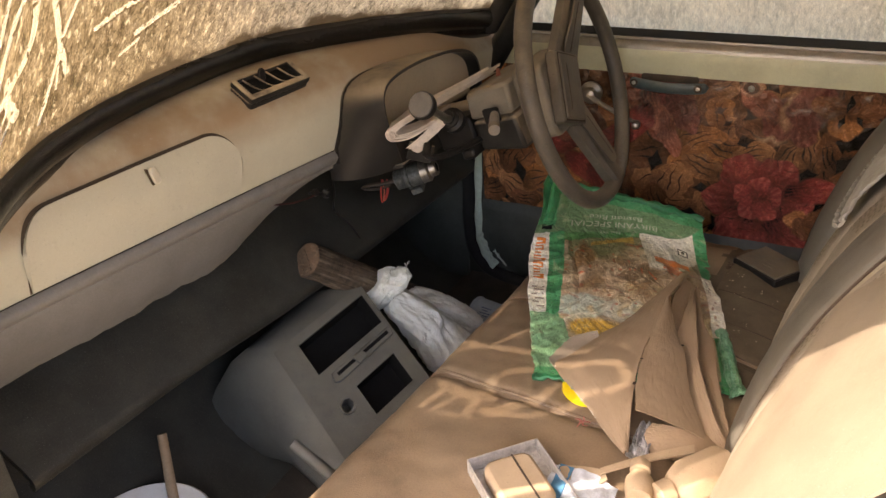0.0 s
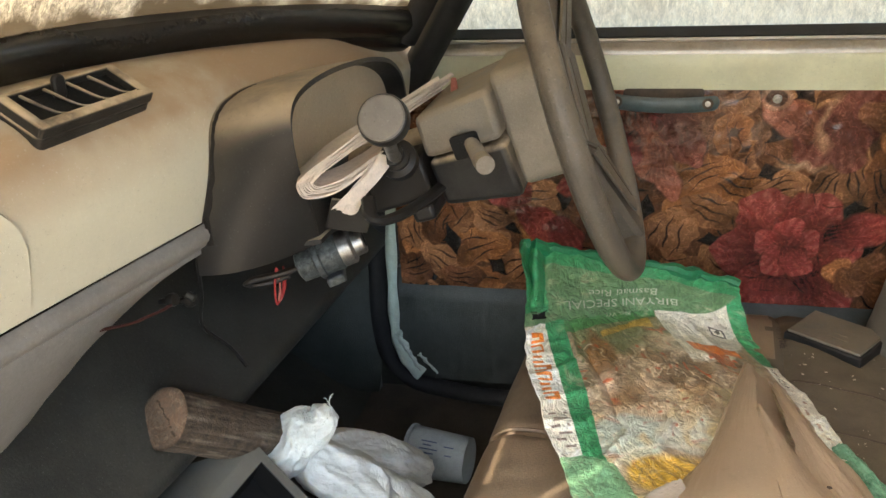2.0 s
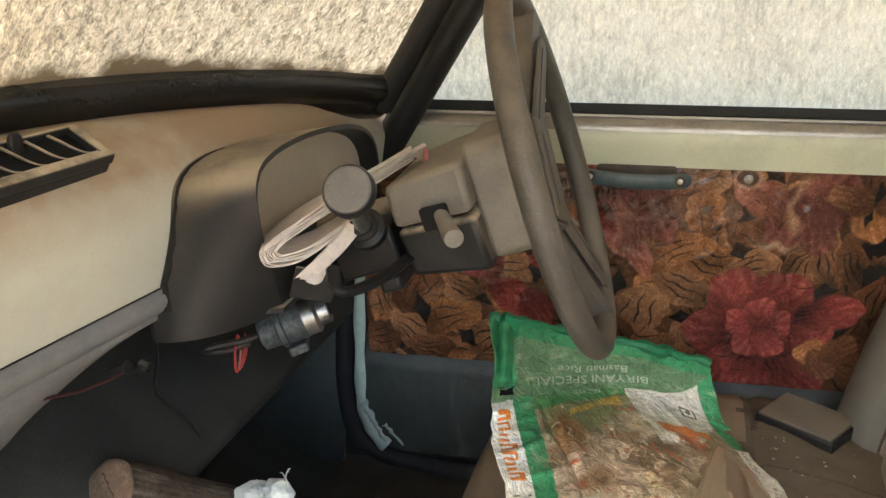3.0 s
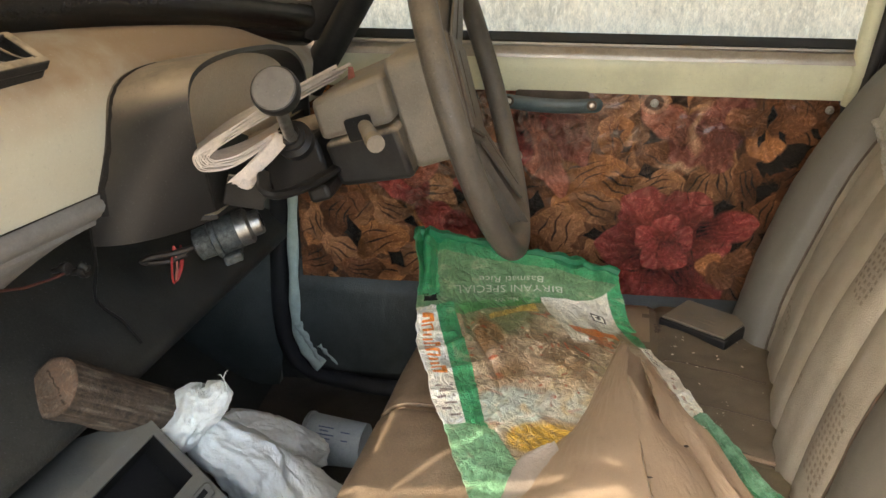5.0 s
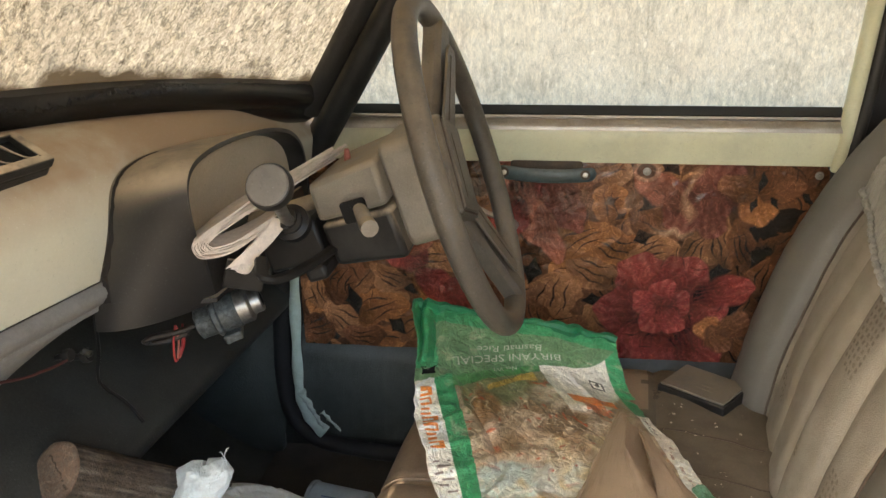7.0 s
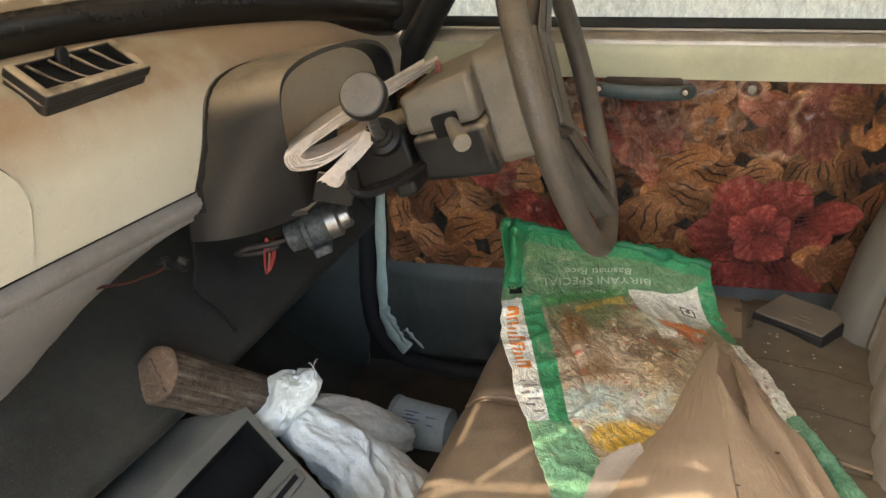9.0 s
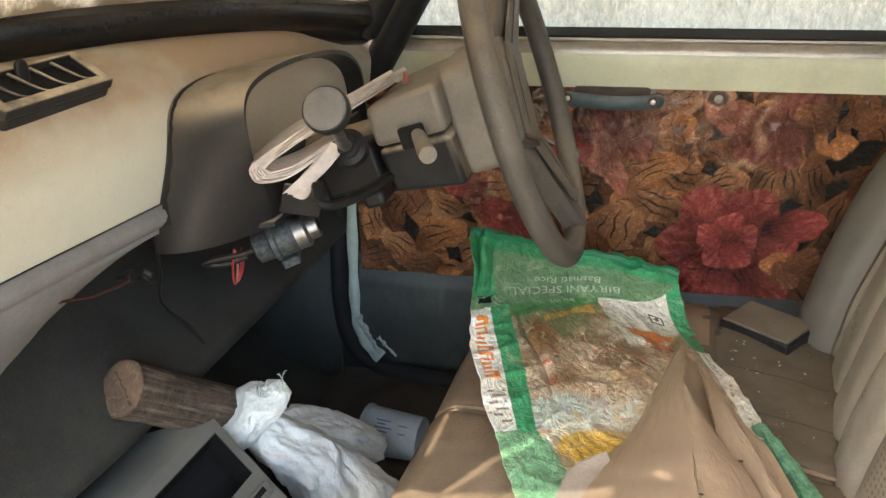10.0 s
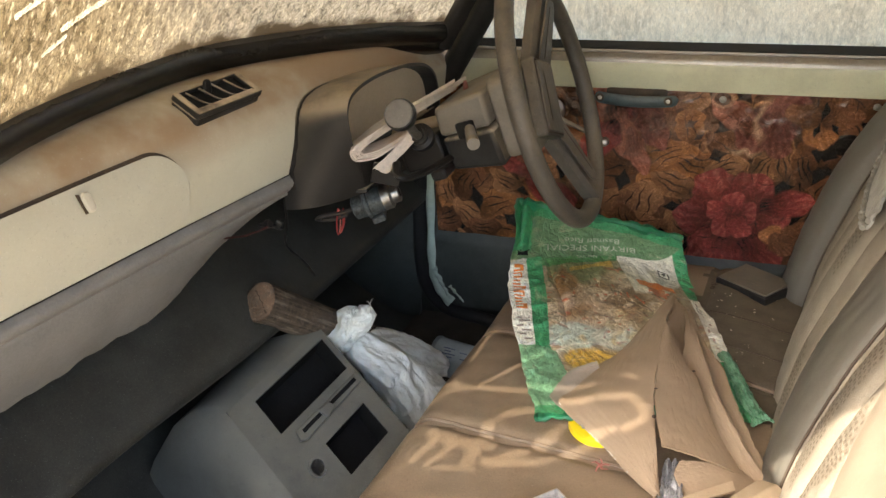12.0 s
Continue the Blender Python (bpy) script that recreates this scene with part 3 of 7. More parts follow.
def film_kept(u, v):
    y, h = Y0 + (Y1 - Y0) * u, 0.02 + (TOP + 0.02) * v
    return y > -0.1 or not (stroke_gap(y, h, 0.0) and wob(y, h, 7, 0.008) > -0.42)


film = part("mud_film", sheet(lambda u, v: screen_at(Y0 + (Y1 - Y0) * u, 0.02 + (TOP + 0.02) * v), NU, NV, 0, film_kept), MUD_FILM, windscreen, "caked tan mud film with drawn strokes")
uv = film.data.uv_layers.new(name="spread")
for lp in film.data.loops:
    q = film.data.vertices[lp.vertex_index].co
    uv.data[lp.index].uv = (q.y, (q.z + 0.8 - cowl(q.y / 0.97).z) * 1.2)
smear = part("smear", sheet(lambda u, v: screen_at(Y0 + (Y1 - Y0) * u, 0.02 + (TOP + 0.02) * v) + Vector((-0.002, 0, 0.001)), 640, 190, 0, lambda u, v: u < 0.53 and stroke_gap(Y0 + (Y1 - Y0) * u, 0.02 + (TOP + 0.02) * v, 0.0030)), RESIDUE, windscreen, "thin dusty smear left in the strokes")
uv = smear.data.uv_layers.new(name="spread")
for lp in smear.data.loops:
    q = smear.data.vertices[lp.vertex_index].co
    uv.data[lp.index].uv = (q.y, q.z * 1.2)
part("cowl_panel", sheet(lambda u, v: cowl(-0.75 + 1.47 * v).lerp(Vector((-1.06, -0.75 + 1.47 * v, 0.775)), u) - Vector((0.0, 0, 0.012)), 6, 60, 0.01), PAINT_GREEN, windscreen, "painted scuttle panel")
pane = part("pane", sheet(lambda u, v: screen_at(Y0 + (Y1 - Y0) * u, 0.03 + (TOP + 0.02) * v) + Vector((-0.006, 0, 0.004)), 60, 8, 0.004), GLASS, windscreen)
pane.visible_shadow = False


def pillar(name, y_in, y_out, label):
    ob = thing(name, (-0.6, y_out, 0.74), label, "pillar", kind="structure")
    s = 1 if y_out > 0 else -1
    foot, head = screen_at(y_in, 0.0), screen_at(y_in, TOP + 0.03)
    part("rubber_seal", tube([foot.lerp(head, k / 10) + Vector((0.012, 0.004 * s, 0)) for k in range(11)], 0.026 if s > 0 else 0.018, 12, flat=0.8), RUBBER, ob, "black rubber seal")
    off = Vector((0.05, 0.035 * s, -0.012))
    part("post", tube([foot.lerp(head, k / 10) + off for k in range(-2, 11)], 0.030 if s > 0 else 0.020, 12, flat=0.9), BLACK_PLASTIC, ob, "dark painted pillar")
    return ob


right_pillar = pillar("pillar_right", Y1, 0.62, "dark windscreen pillar with a rubber seal")
part("rusty_clip", lathe([(0.009, -0.006), (0.011, 0.0), (0.008, 0.006), (0.0, 0.008)], aim((-0.596, 0.572, 0.738), (0.4, -0.7, 0.5)), 12), surface("rust", (0.16, 0.075, 0.03), 0.8, vary=0.4, size=0.01, bump=0.6), right_pillar, "rusty clip")
tagged(pillar("pillar_left", Y0, -0.79, "dark windscreen pillar on the open door's side"))
tagged(part("trim_header", tube([screen_at(Y0 + (Y1 - Y0) * k / 20, TOP + 0.04) for k in range(-1, 22)], 0.032, 10), ROOF_CLOTH), "cloth-covered header above the windscreen", "header", kind="structure")

# ---- driver's door ----
door = thing("door_1", (-0.2, 0.64, 0.02), "closed car door, floral velvet trim over blue-grey vinyl", "car door", kind="structure")
def lower_kept(u, v):
    """The vinyl panel's lower front corner is rounded off above the seal."""
    x, z = 1.04 * u, 0.235 * v
    return not (x < 0.085 and z < 0.085 and math.hypot(x - 0.085, z - 0.085) > 0.085)


part("lower_panel", sheet(lambda u, v: (-0.640 + 1.04 * u, 0.622 + 0.003 * wob(u * 1.05, v * 0.2, 0, 0.06) - 0.008 * math.sin(math.pi * v) * smooth01(0, 0.1, u) + 0.0016 * abs(wob(u * 1.05 * 3, v * 0.1, 4, 0.05)) + 0.014 * smooth01(0.75, 0.92, v), 0.075 + 0.235 * v), 208, 47, 0.015, lower_kept), VINYL_BLUE, door, "creased blue-grey vinyl lower panel")
# the steel band above the trim with a rounded shoulder
part("steel_band", sheet(lambda u, v: (-0.60 + 0.91 * u, (0.615, 0.613, 0.610, 0.606, 0.604, 0.606, 0.612)[round(v * 6)], (0.6555, 0.662, 0.675, 0.69, 0.705, 0.716, 0.726)[round(v * 6)]), 40, 6, 0.008), PAINT_GREEN, door, "pale green painted steel")
part("bright_trim", sheet(lambda u, v: (-0.565 + 0.875 * u, 0.600 + 0.016 * v ** 2, 0.714 + 0.023 * v), 20, 6, 0.004), surface("dull_sill_trim", (0.36, 0.32, 0.265), 0.42, 0.7, vary=0.2, size=0.05, bump=0.1, stain=0.45), door, "worn dull metal sill trim")
part("bright_line", tube([(-0.565 + 0.875 * k / 20, 0.6115, 0.7345) for k in range(21)], 0.0036, 8), CHROME, door, "thin bright metal line")
part("window_rubber", sheet(lambda u, v: (-0.555 + 0.862 * u, 0.612 + 0.012 * v, 0.740 + 0.013 * v), 20, 3, 0.004), surface("wiper_rubber", (0.02, 0.02, 0.02), 0.5, vary=0.2, bump=0.1, fleck=0.2), door, "black rubber wiper strip")
# window frame: slanting front post and upright rear post
part("front_post", tube([(-0.567 + 0.55 * h, 0.622 - 0.10 * h, 0.728 + h) for h in (0, 0.1, 0.2, 0.3, 0.42)], 0.014, 8), BRIGHT_TRIM, door, "slanting window post")
part("rear_post", tube([(0.313 + 0.03 * h, 0.617 - 0.12 * h, 0.648 + h) for h in (0, 0.1, 0.2, 0.3, 0.5)], 0.013, 10), PAINT_GREEN, door, "pale window post")
side_film = part("dust_film", sheet(lambda u, v: (-0.56 + 0.58 * 0.40 * v * (1 - u) + 0.90 * u, 0.631 - 0.05 * v, 0.745 + 0.40 * v), 30, 14), PALE_FILM, door, "pale streaked dust on the window glass")
uv = side_film.data.uv_layers.new(name="spread")
for lp in side_film.data.loops:
    q = side_film.data.vertices[lp.vertex_index].co
    uv.data[lp.index].uv = (q.x, q.z)
side_pane = part("pane", sheet(lambda u, v: (-0.56 + 0.58 * 0.40 * v * (1 - u) + 0.90 * u, 0.638 - 0.05 * v, 0.745 + 0.40 * v), 8, 4, 0.004), GLASS, door)
side_pane.visible_shadow = False
# the door's painted front edge with its peeling foot, and the rubber round the opening
edge = [(-0.612, 0.622, 0.60), (-0.634, 0.622, 0.50), (-0.643, 0.622, 0.40), (-0.648, 0.622, 0.28), (-0.650, 0.622, 0.19), (-0.644, 0.622, 0.14), (-0.628, 0.622, 0.105), (-0.602, 0.622, 0.082)]
part("painted_edge", tube(catmull(edge, 6), lambda t: 0.0105 + 0.0015 * math.sin(t * 40) + 0.006 * smooth01(0.85, 0.97, t), 8, flat=0.5, up=(0, 1, 0)), surface("flaking_pale_paint", (0.40, 0.49, 0.43), 0.4, vary=0.12, size=0.02, bump=0.3, stain=0.5), door, "flaking pale blue-green painted edge")
FLAKE = surface("loose_paint_flake", (0.36, 0.43, 0.385), 0.5, vary=0.2, size=0.01, bump=0.4, stain=0.5)


def flake(p, q, wide, seed):
    """A ragged tongue of paint peeling off the steel."""
    p, q = Vector(p), Vector(q)
    across = (q - p).cross(Vector((0, 1, 0))).normalized()
    part("paint_flake", sheet(lambda u, v: p.lerp(q, u) + across * (v - 0.5) * wide * (1 - 0.55 * u + 0.9 * wob(u, seed, v > 0.5, 0.13)) + Vector((0, -0.003 * math.sin(math.pi * v) - 0.002 * u, 0)), 40, 6, 0.001), FLAKE, door, "peeling pale paint")


flake((-0.646, 0.6125, 0.180), (-0.600, 0.6125, 0.098), 0.017, 3)
flake((-0.602, 0.613, 0.135), (-0.566, 0.613, 0.094), 0.009, 8)
seal = [(-0.62, 0.64, 0.735), (-0.648, 0.640, 0.60), (-0.672, 0.640, 0.45), (-0.684, 0.640, 0.28), (-0.686, 0.640, 0.185), (-0.672, 0.640, 0.105), (-0.627, 0.640, 0.056), (-0.546, 0.640, 0.038), (-0.40, 0.640, 0.028), (0.3, 0.640, 0.024)]
part("door_seal", tube(catmull(seal, 8), 0.017, 10, up=(0, 1, 0)), surface("seal_black", (0.012, 0.012, 0.012), 0.8, vary=0.3, bump=0.2, fleck=0.15), door, "black rubber door seal")
# floral velvet trim: leaves and red flowers printed on a dark ground
TX0, TX1, TZ0, TZ1 = -0.628, 0.302, 0.284, 0.661


def trim_at(u, v):
    x, z = TX0 + (TX1 - TX0) * u, TZ0 + (TZ1 - TZ0) * v
    puff = 0.003 * wob(x, z, 0, 0.05) + 0.0015 * wob(x, z, 5, 0.015)
    return (x, 0.620 - puff - 0.004 * math.sin(math.pi * v), z)


trim = part("trim_panel", sheet(trim_at, 640, 256, 0, lambda u, v: math.hypot(max(0, u * 0.93 - 0.908), max(0, v * 0.37 - 0.348)) < 0.022), printed("floral_velvet", 0.27, 0.14, 0.003, 0.45, soil=0.05, coat=0.4, hatch_glint=0.40, wrinkle=0.9, fold=50.0), door, "brown and red floral velvet trim")


def floral(points):
    """The velvet's print: broad golden leaves with black sickle veins, wine-red flowers and black gaps."""
    x0, z0 = points[:, 0], points[:, 2]
    x = x0 + 0.003 * np.sin(61 * z0 + 3 * np.sin(23 * x0)) + 0.0016 * np.sin(170 * z0 + 90 * x0)
    z = z0 + 0.003 * np.sin(57 * x0 + 3 * np.sin(29 * z0)) + 0.0016 * np.sin(150 * x0 - 110 * z0)
    rng = np.random.RandomState(4)
    grain = np.zeros(len(x))
    for f in (37.0, 71.0, 143.0, 260.0):
        a = rng.rand() * 6.28
        grain += np.sin(f * (x * math.cos(a) + z * math.sin(a)) + 4 * np.sin(f * 0.43 * (z * math.cos(a) - x * math.sin(a)))) * (0.5 / f ** 0.2)
    grain = grain * 0.35
    broad = np.sin(26 * x + 2 * np.sin(19 * z)) * np.sin(31 * z + 1.7 * np.sin(22 * x))
    col = np.empty((len(x), 3))
    col[:] = np.array((0.075, 0.038, 0.019)) * np.clip(0.8 + 0.6 * grain + 0.5 * broad, 0.1, 2)[:, None]
    black = np.array((0.008, 0.007, 0.006)) * np.ones((len(x), 1))

    def lay(mask, tone):
        m = np.clip(mask, 0, 1)[:, None]
        col[:] = col * (1 - m) + np.clip(tone, 0, 1) * m

    def turned(cx, cz, degrees):
        a = radians(degrees)
        return (x - cx) * math.cos(a) + (z - cz) * math.sin(a), -(x - cx) * math.sin(a) + (z - cz) * math.cos(a)

    def leaf(cx, cz, degrees, length, fat, tone, veins=3, bend=0.3):
        """A broad soft-shaded leaf about its middle, its tip along the angle."""
        p, q = turned(cx, cz, degrees)
        q = q + bend * p * p / length
        t = p / length
        half = length * fat * 1.3 * np.clip(1 - t ** 2, 0, 1) ** 0.6 * (1 + 0.10 * np.sin(t * 6 + 40 * cx) + 0.04 * np.sin(t * 15 + 90 * cz))
        inside = np.clip((half - np.abs(q)) / 0.0022, 0, 1) * (np.abs(p) < length)
        edge = np.clip((half - np.abs(q)) / (length * fat), 0, 1)
        shade = 0.70 + 0.36 * t + 0.16 * np.sin(2 * q / (length * fat) + 30 * cx) + 0.22 * grain + 0.20 * broad + 0.20 * np.clip(1 - edge * 4, 0, 1)
        lay(inside * 0.95, np.array(tone) * np.clip(shade, 0.12, 1.7)[:, None])
        lay(inside * np.clip(1 - (half - np.abs(q)) / 0.0022, 0, 1) * 0.7, black)
        for k in range(veins):
            off = (k - (veins - 1) / 2) * 0.55 * fat * length
            reach = length * (0.75 - 0.18 * abs(k - (veins - 1) / 2))
            line = np.abs(q - off * (1 - 0.5 * t) - 0.12 * length * t * t * (1 if k % 2 else -1))
            thick = 0.0021 * np.clip(1 - np.abs(p / reach), 0, 1) ** 0.7
            lay(inside * np.clip((thick - line) / 0.0009 + 0.2, 0, 1) * (np.abs(p) < reach) * 0.9, black)

    def gap(cx, cz, r, degrees, squeeze=0.6):
        p, q = turned(cx, cz, degrees)
        star = (np.abs(p) / r) ** 0.85 + (np.abs(q) / (r * squeeze)) ** 0.85
        lay(np.clip((1 - star) / 0.08, 0, 1), black)

    def petal(cx, cz, degrees, length, fat, tone, soft=0.006):
        p, q = turned(cx, cz, degrees)
        t = p / length
        length, half = length * 1.12, length * 1.2 * fat * np.clip(1 - (t / 1.12) ** 2, 0, 1) ** 0.5 * (1 + 0.07 * np.sin(6 * t + 60 * cx))
        inside = np.clip((half - np.abs(q)) / soft, 0, 1) * (np.abs(p) < length)
        rays = np.abs(np.sin(7 * q / (length * fat) * (1.3 - 0.5 * t) + 3 * grain + 40 * cx)) ** 3
        shade = 0.68 + 0.38 * t + 0.14 * rays + 0.34 * grain + 0.30 * broad
        lay(inside * 0.93, np.array(tone) * np.clip(shade, 0.1, 1.8)[:, None] + np.array((0.05, 0.030, 0.024)) * (rays * np.clip(t, 0, 1))[:, None])
        rim = np.clip(1 - np.abs(half - np.abs(q) - 0.0015) / 0.0028, 0, 1) * (np.abs(p) < length) * np.clip(0.65 + 0.6 * grain, 0, 1)
        lay(rim * 0.6, np.array((0.026, 0.010, 0.008)) * np.ones((len(x), 1)))

    tan, gold, brown, pale = (0.215, 0.112, 0.054), (0.240, 0.110, 0.042), (0.105, 0.048, 0.022), (0.300, 0.185, 0.110)
    tones = (tan, brown, gold, brown, tan)
    for k in range(84):
        cx, cz = TX0 + 0.03 + 0.078 * (k % 12) + 0.03 * (rng.rand() - 0.5), TZ0 + 0.02 + 0.058 * (k // 12) + 0.03 * (rng.rand() - 0.5)
        leaf(cx, cz, 360 * rng.rand(), 0.036 + 0.022 * rng.rand(), 0.45 + 0.2 * rng.rand(), brown if cx > 0.14 else tones[k % 5], 1 + k % 2, 0.15 if k % 2 else -0.15)
    for k in range(30):
        gap(TX0 + rng.rand() * (TX1 - TX0), TZ0 + rng.rand() * (TZ1 - TZ0), 0.012 + 0.016 * rng.rand(), 180 * rng.rand())
    # the leaf sprays that stand out, from the hinge side to the latch side
    for cx, cz, degrees, length, fat, tone in (
            (-0.590, 0.395, 115, 0.045, 0.55, tan), (-0.600, 0.318, 200, 0.045, 0.60, brown), (-0.545, 0.335, 150, 0.050, 0.50, tan), (-0.550, 0.420, 60, 0.050, 0.55, brown),
            (-0.475, 0.372, 20, 0.055, 0.55, gold), (-0.455, 0.425, 160, 0.045, 0.45, tan), (-0.510, 0.300, 175, 0.045, 0.45, brown), (-0.400, 0.335, 30, 0.050, 0.50, tan),
            (-0.150, 0.405, 75, 0.058, 0.62, tan), (-0.140, 0.345, 165, 0.055, 0.50, tan), (-0.185, 0.350, 110, 0.045, 0.55, brown)):
        leaf(cx, cz, degrees, length, fat, tone)
    for cx, cz, degrees, length, fat, tone in (
            (-0.085, 0.455, 150, 0.060, 0.40, tan), (-0.045, 0.500, 165, 0.070, 0.38, gold), (-0.100, 0.520, 25, 0.060, 0.45, gold), (0.020, 0.500, 20, 0.050, 0.45, tan),
            (0.100, 0.510, 60, 0.050, 0.40, tan), (0.135, 0.510, 95, 0.055, 0.34, tan), (0.172, 0.505, 120, 0.050, 0.38, brown), (0.215, 0.455, 70, 0.050, 0.45, brown), (0.255, 0.425, 35, 0.055, 0.45, brown),
            (0.255, 0.520, 40, 0.045, 0.50, brown)):
        leaf(cx, cz, degrees, length, fat, tone)
    for cx, cz, r, degrees in ((0.005, 0.524, 0.026, 20), (0.241, 0.560, 0.040, 35), (0.206, 0.497, 0.028, 60), (0.137, 0.458, 0.030, 10), (-0.190, 0.452, 0.030, 70), (-0.076, 0.400, 0.026, 20),
                               (-0.034, 0.306, 0.040, 120), (-0.101, 0.330, 0.024, 0), (-0.526, 0.379, 0.036, 100), (-0.642, 0.402, 0.03, 80), (-0.443, 0.330, 0.028, 150), (0.165, 0.395, 0.034, 30)):
        gap(cx, cz, r, degrees)
    wine, rose, pink, plum = (0.132, 0.025, 0.023), (0.178, 0.034, 0.031), (0.215, 0.080, 0.052), (0.098, 0.030, 0.023)
    # the great flower near the foot, its loose petal, and the heart
    for cx, cz, degrees, length, fat, tone in ((0.010, 0.440, 115, 0.050, 0.85, wine), (0.075, 0.440, 60, 0.050, 0.80, wine), (-0.022, 0.380, 175, 0.046, 0.85, wine), (0.112, 0.385, 10, 0.045, 0.80, wine),
                                               (0.150, 0.424, 12, 0.046, 0.60, rose), (0.000, 0.315, 235, 0.045, 0.80, rose), (0.060, 0.305, 275, 0.050, 0.75, wine), (0.115, 0.315, 310, 0.050, 0.60, wine)):
        petal(cx, cz, degrees, length, fat, tone)
    for k in range(5):
        a = 72 * k + 20
        petal(0.045 + 0.026 * math.cos(radians(a)), 0.388 + 0.026 * math.sin(radians(a)), a, 0.027, 0.85, rose, 0.003)
    # swirling pink flower beside the wheel, reds behind the wheel, plum flower and golden flower at the top
    for cx, cz, degrees, length, fat, tone in ((-0.180, 0.622, 20, 0.055, 0.55, wine), (-0.135, 0.580, 300, 0.050, 0.60, plum), (-0.225, 0.600, 110, 0.055, 0.60, pink), (-0.195, 0.560, 290, 0.060, 0.45, pink),
                                               (-0.160, 0.520, 290, 0.050, 0.40, pink), (-0.240, 0.540, 230, 0.050, 0.60, rose), (-0.285, 0.500, 200, 0.045, 0.55, wine), (-0.425, 0.480, 160, 0.048, 0.60, rose), (-0.395, 0.515, 60, 0.045, 0.55, pink),
                                               (-0.360, 0.415, 330, 0.045, 0.60, rose), (-0.320, 0.395, 300, 0.040, 0.60, wine)):
        petal(cx, cz, degrees, length, fat, tone)
    for cx, cz, degrees, length, fat, tone in ((0.075, 0.580, 250, 0.050, 0.70, plum), (0.125, 0.610, 70, 0.055, 0.70, plum), (0.110, 0.570, 300, 0.045, 0.70, plum), (0.030, 0.610, 150, 0.050, 0.55, pink), (0.280, 0.480, 60, 0.040, 0.55, plum),
                                               (0.195, 0.590, 270, 0.040, 0.75, gold), (0.160, 0.615, 170, 0.032, 0.75, brown), (0.230, 0.615, 10, 0.034, 0.70, brown), (0.205, 0.650, 80, 0.030, 0.8, brown),
                                               (0.128, 0.352, 200, 0.026, 0.75, gold), (0.150, 0.330, 300, 0.028, 0.70, brown), (0.175, 0.365, 40, 0.030, 0.60, brown)):
        petal(cx, cz, degrees, length, fat, tone)
    for cx, cz, r, degrees in ((0.194, 0.626, 0.020, 90), (0.188, 0.590, 0.016, 80), (0.222, 0.590, 0.016, 120)):
        gap(cx, cz, r, degrees, 0.45)
    for k in range(90):
        p, q = turned(TX0 + rng.rand() * (TX1 - TX0), TZ0 + rng.rand() * (TZ1 - TZ0), 360 * rng.rand())
        length = 0.012 + 0.022 * rng.rand()
        q = q + 7 * p * p * (1 if k % 2 else -1)
        lay(np.clip((0.0016 * (1 - np.abs(p) / length) - np.abs(q)) / 0.0009, 0, 1) * (np.abs(p) < length) * 0.85, black)
    # rubbed, hazy upper stretch, scuffs, and the dark ring round the cup washer
    fade = np.clip(0.55 + 0.5 * np.sin(13 * x + 1.2) * np.sin(17 * z + 0.5 + 3 * x) + 0.35 * grain, 0, 1) * np.clip((z - 0.51) / 0.10, 0, 1) * np.clip((x + 0.17) / 0.1, 0, 1) * np.clip((0.15 - x) / 0.06, 0, 1)
    col[:] = col * (1 - 0.60 * fade[:, None]) + np.array((0.215, 0.120, 0.085)) * (0.60 * fade[:, None]) * (1 + 0.4 * grain)[:, None]
    streak = np.clip(1 - np.abs(x - 0.080 - 0.10 * (z - 0.6) - 0.006 * np.sin(60 * z)) / (0.011 + 0.004 * np.sin(90 * z)), 0, 1) * np.clip((z - 0.545) / 0.02, 0, 1) * np.clip((0.655 - z) / 0.02, 0, 1)
    lay(streak * 0.6, np.array(pale) * np.ones((len(x), 1)))
    scuff = np.clip(1 - np.abs(z - 0.531 + 0.12 * (x - 0.05) + 0.004 * np.sin(200 * x)) / 0.010, 0, 1) * np.clip(1 - np.abs(x - 0.050) / 0.040, 0, 1)
    lay(scuff * 0.9, np.array((0.36, 0.26, 0.17)) * np.ones((len(x), 1)))
    cup = np.hypot((x0 - 0.003) / 1.25, z0 - 0.642)
    lay(np.clip((0.021 - cup) / 0.003, 0, 1) * 0.5, np.array((0.30, 0.19, 0.13)) * np.ones((len(x), 1)))
    lay(np.clip((0.014 - cup) / 0.002, 0, 1) * 0.9, np.array((0.045, 0.026, 0.018)) * np.ones((len(x), 1)))
    return np.clip(col * np.array((1.80, 1.57, 1.46)), 0, 1)


pts = np.empty(len(trim.data.vertices) * 3)
trim.data.vertices.foreach_get("co", pts)
paint_print(trim, floral(pts.reshape(-1, 3) + np.array(base_of(trim))))
# pull handle, crank, screws
HANDLE = surface("worn_teal_handle", (0.055, 0.078, 0.078), 0.35, vary=0.2, size=0.02, bump=0.12, dust=0.4, dust_tone=(0.24, 0.22, 0.18), stain=0.3)


def bar_radius(t):
    e = max(0.0, abs(2 * t - 1) - 0.86) / 0.14
    return 0.0122 * math.sqrt(max(0.02, 1 - e * e))


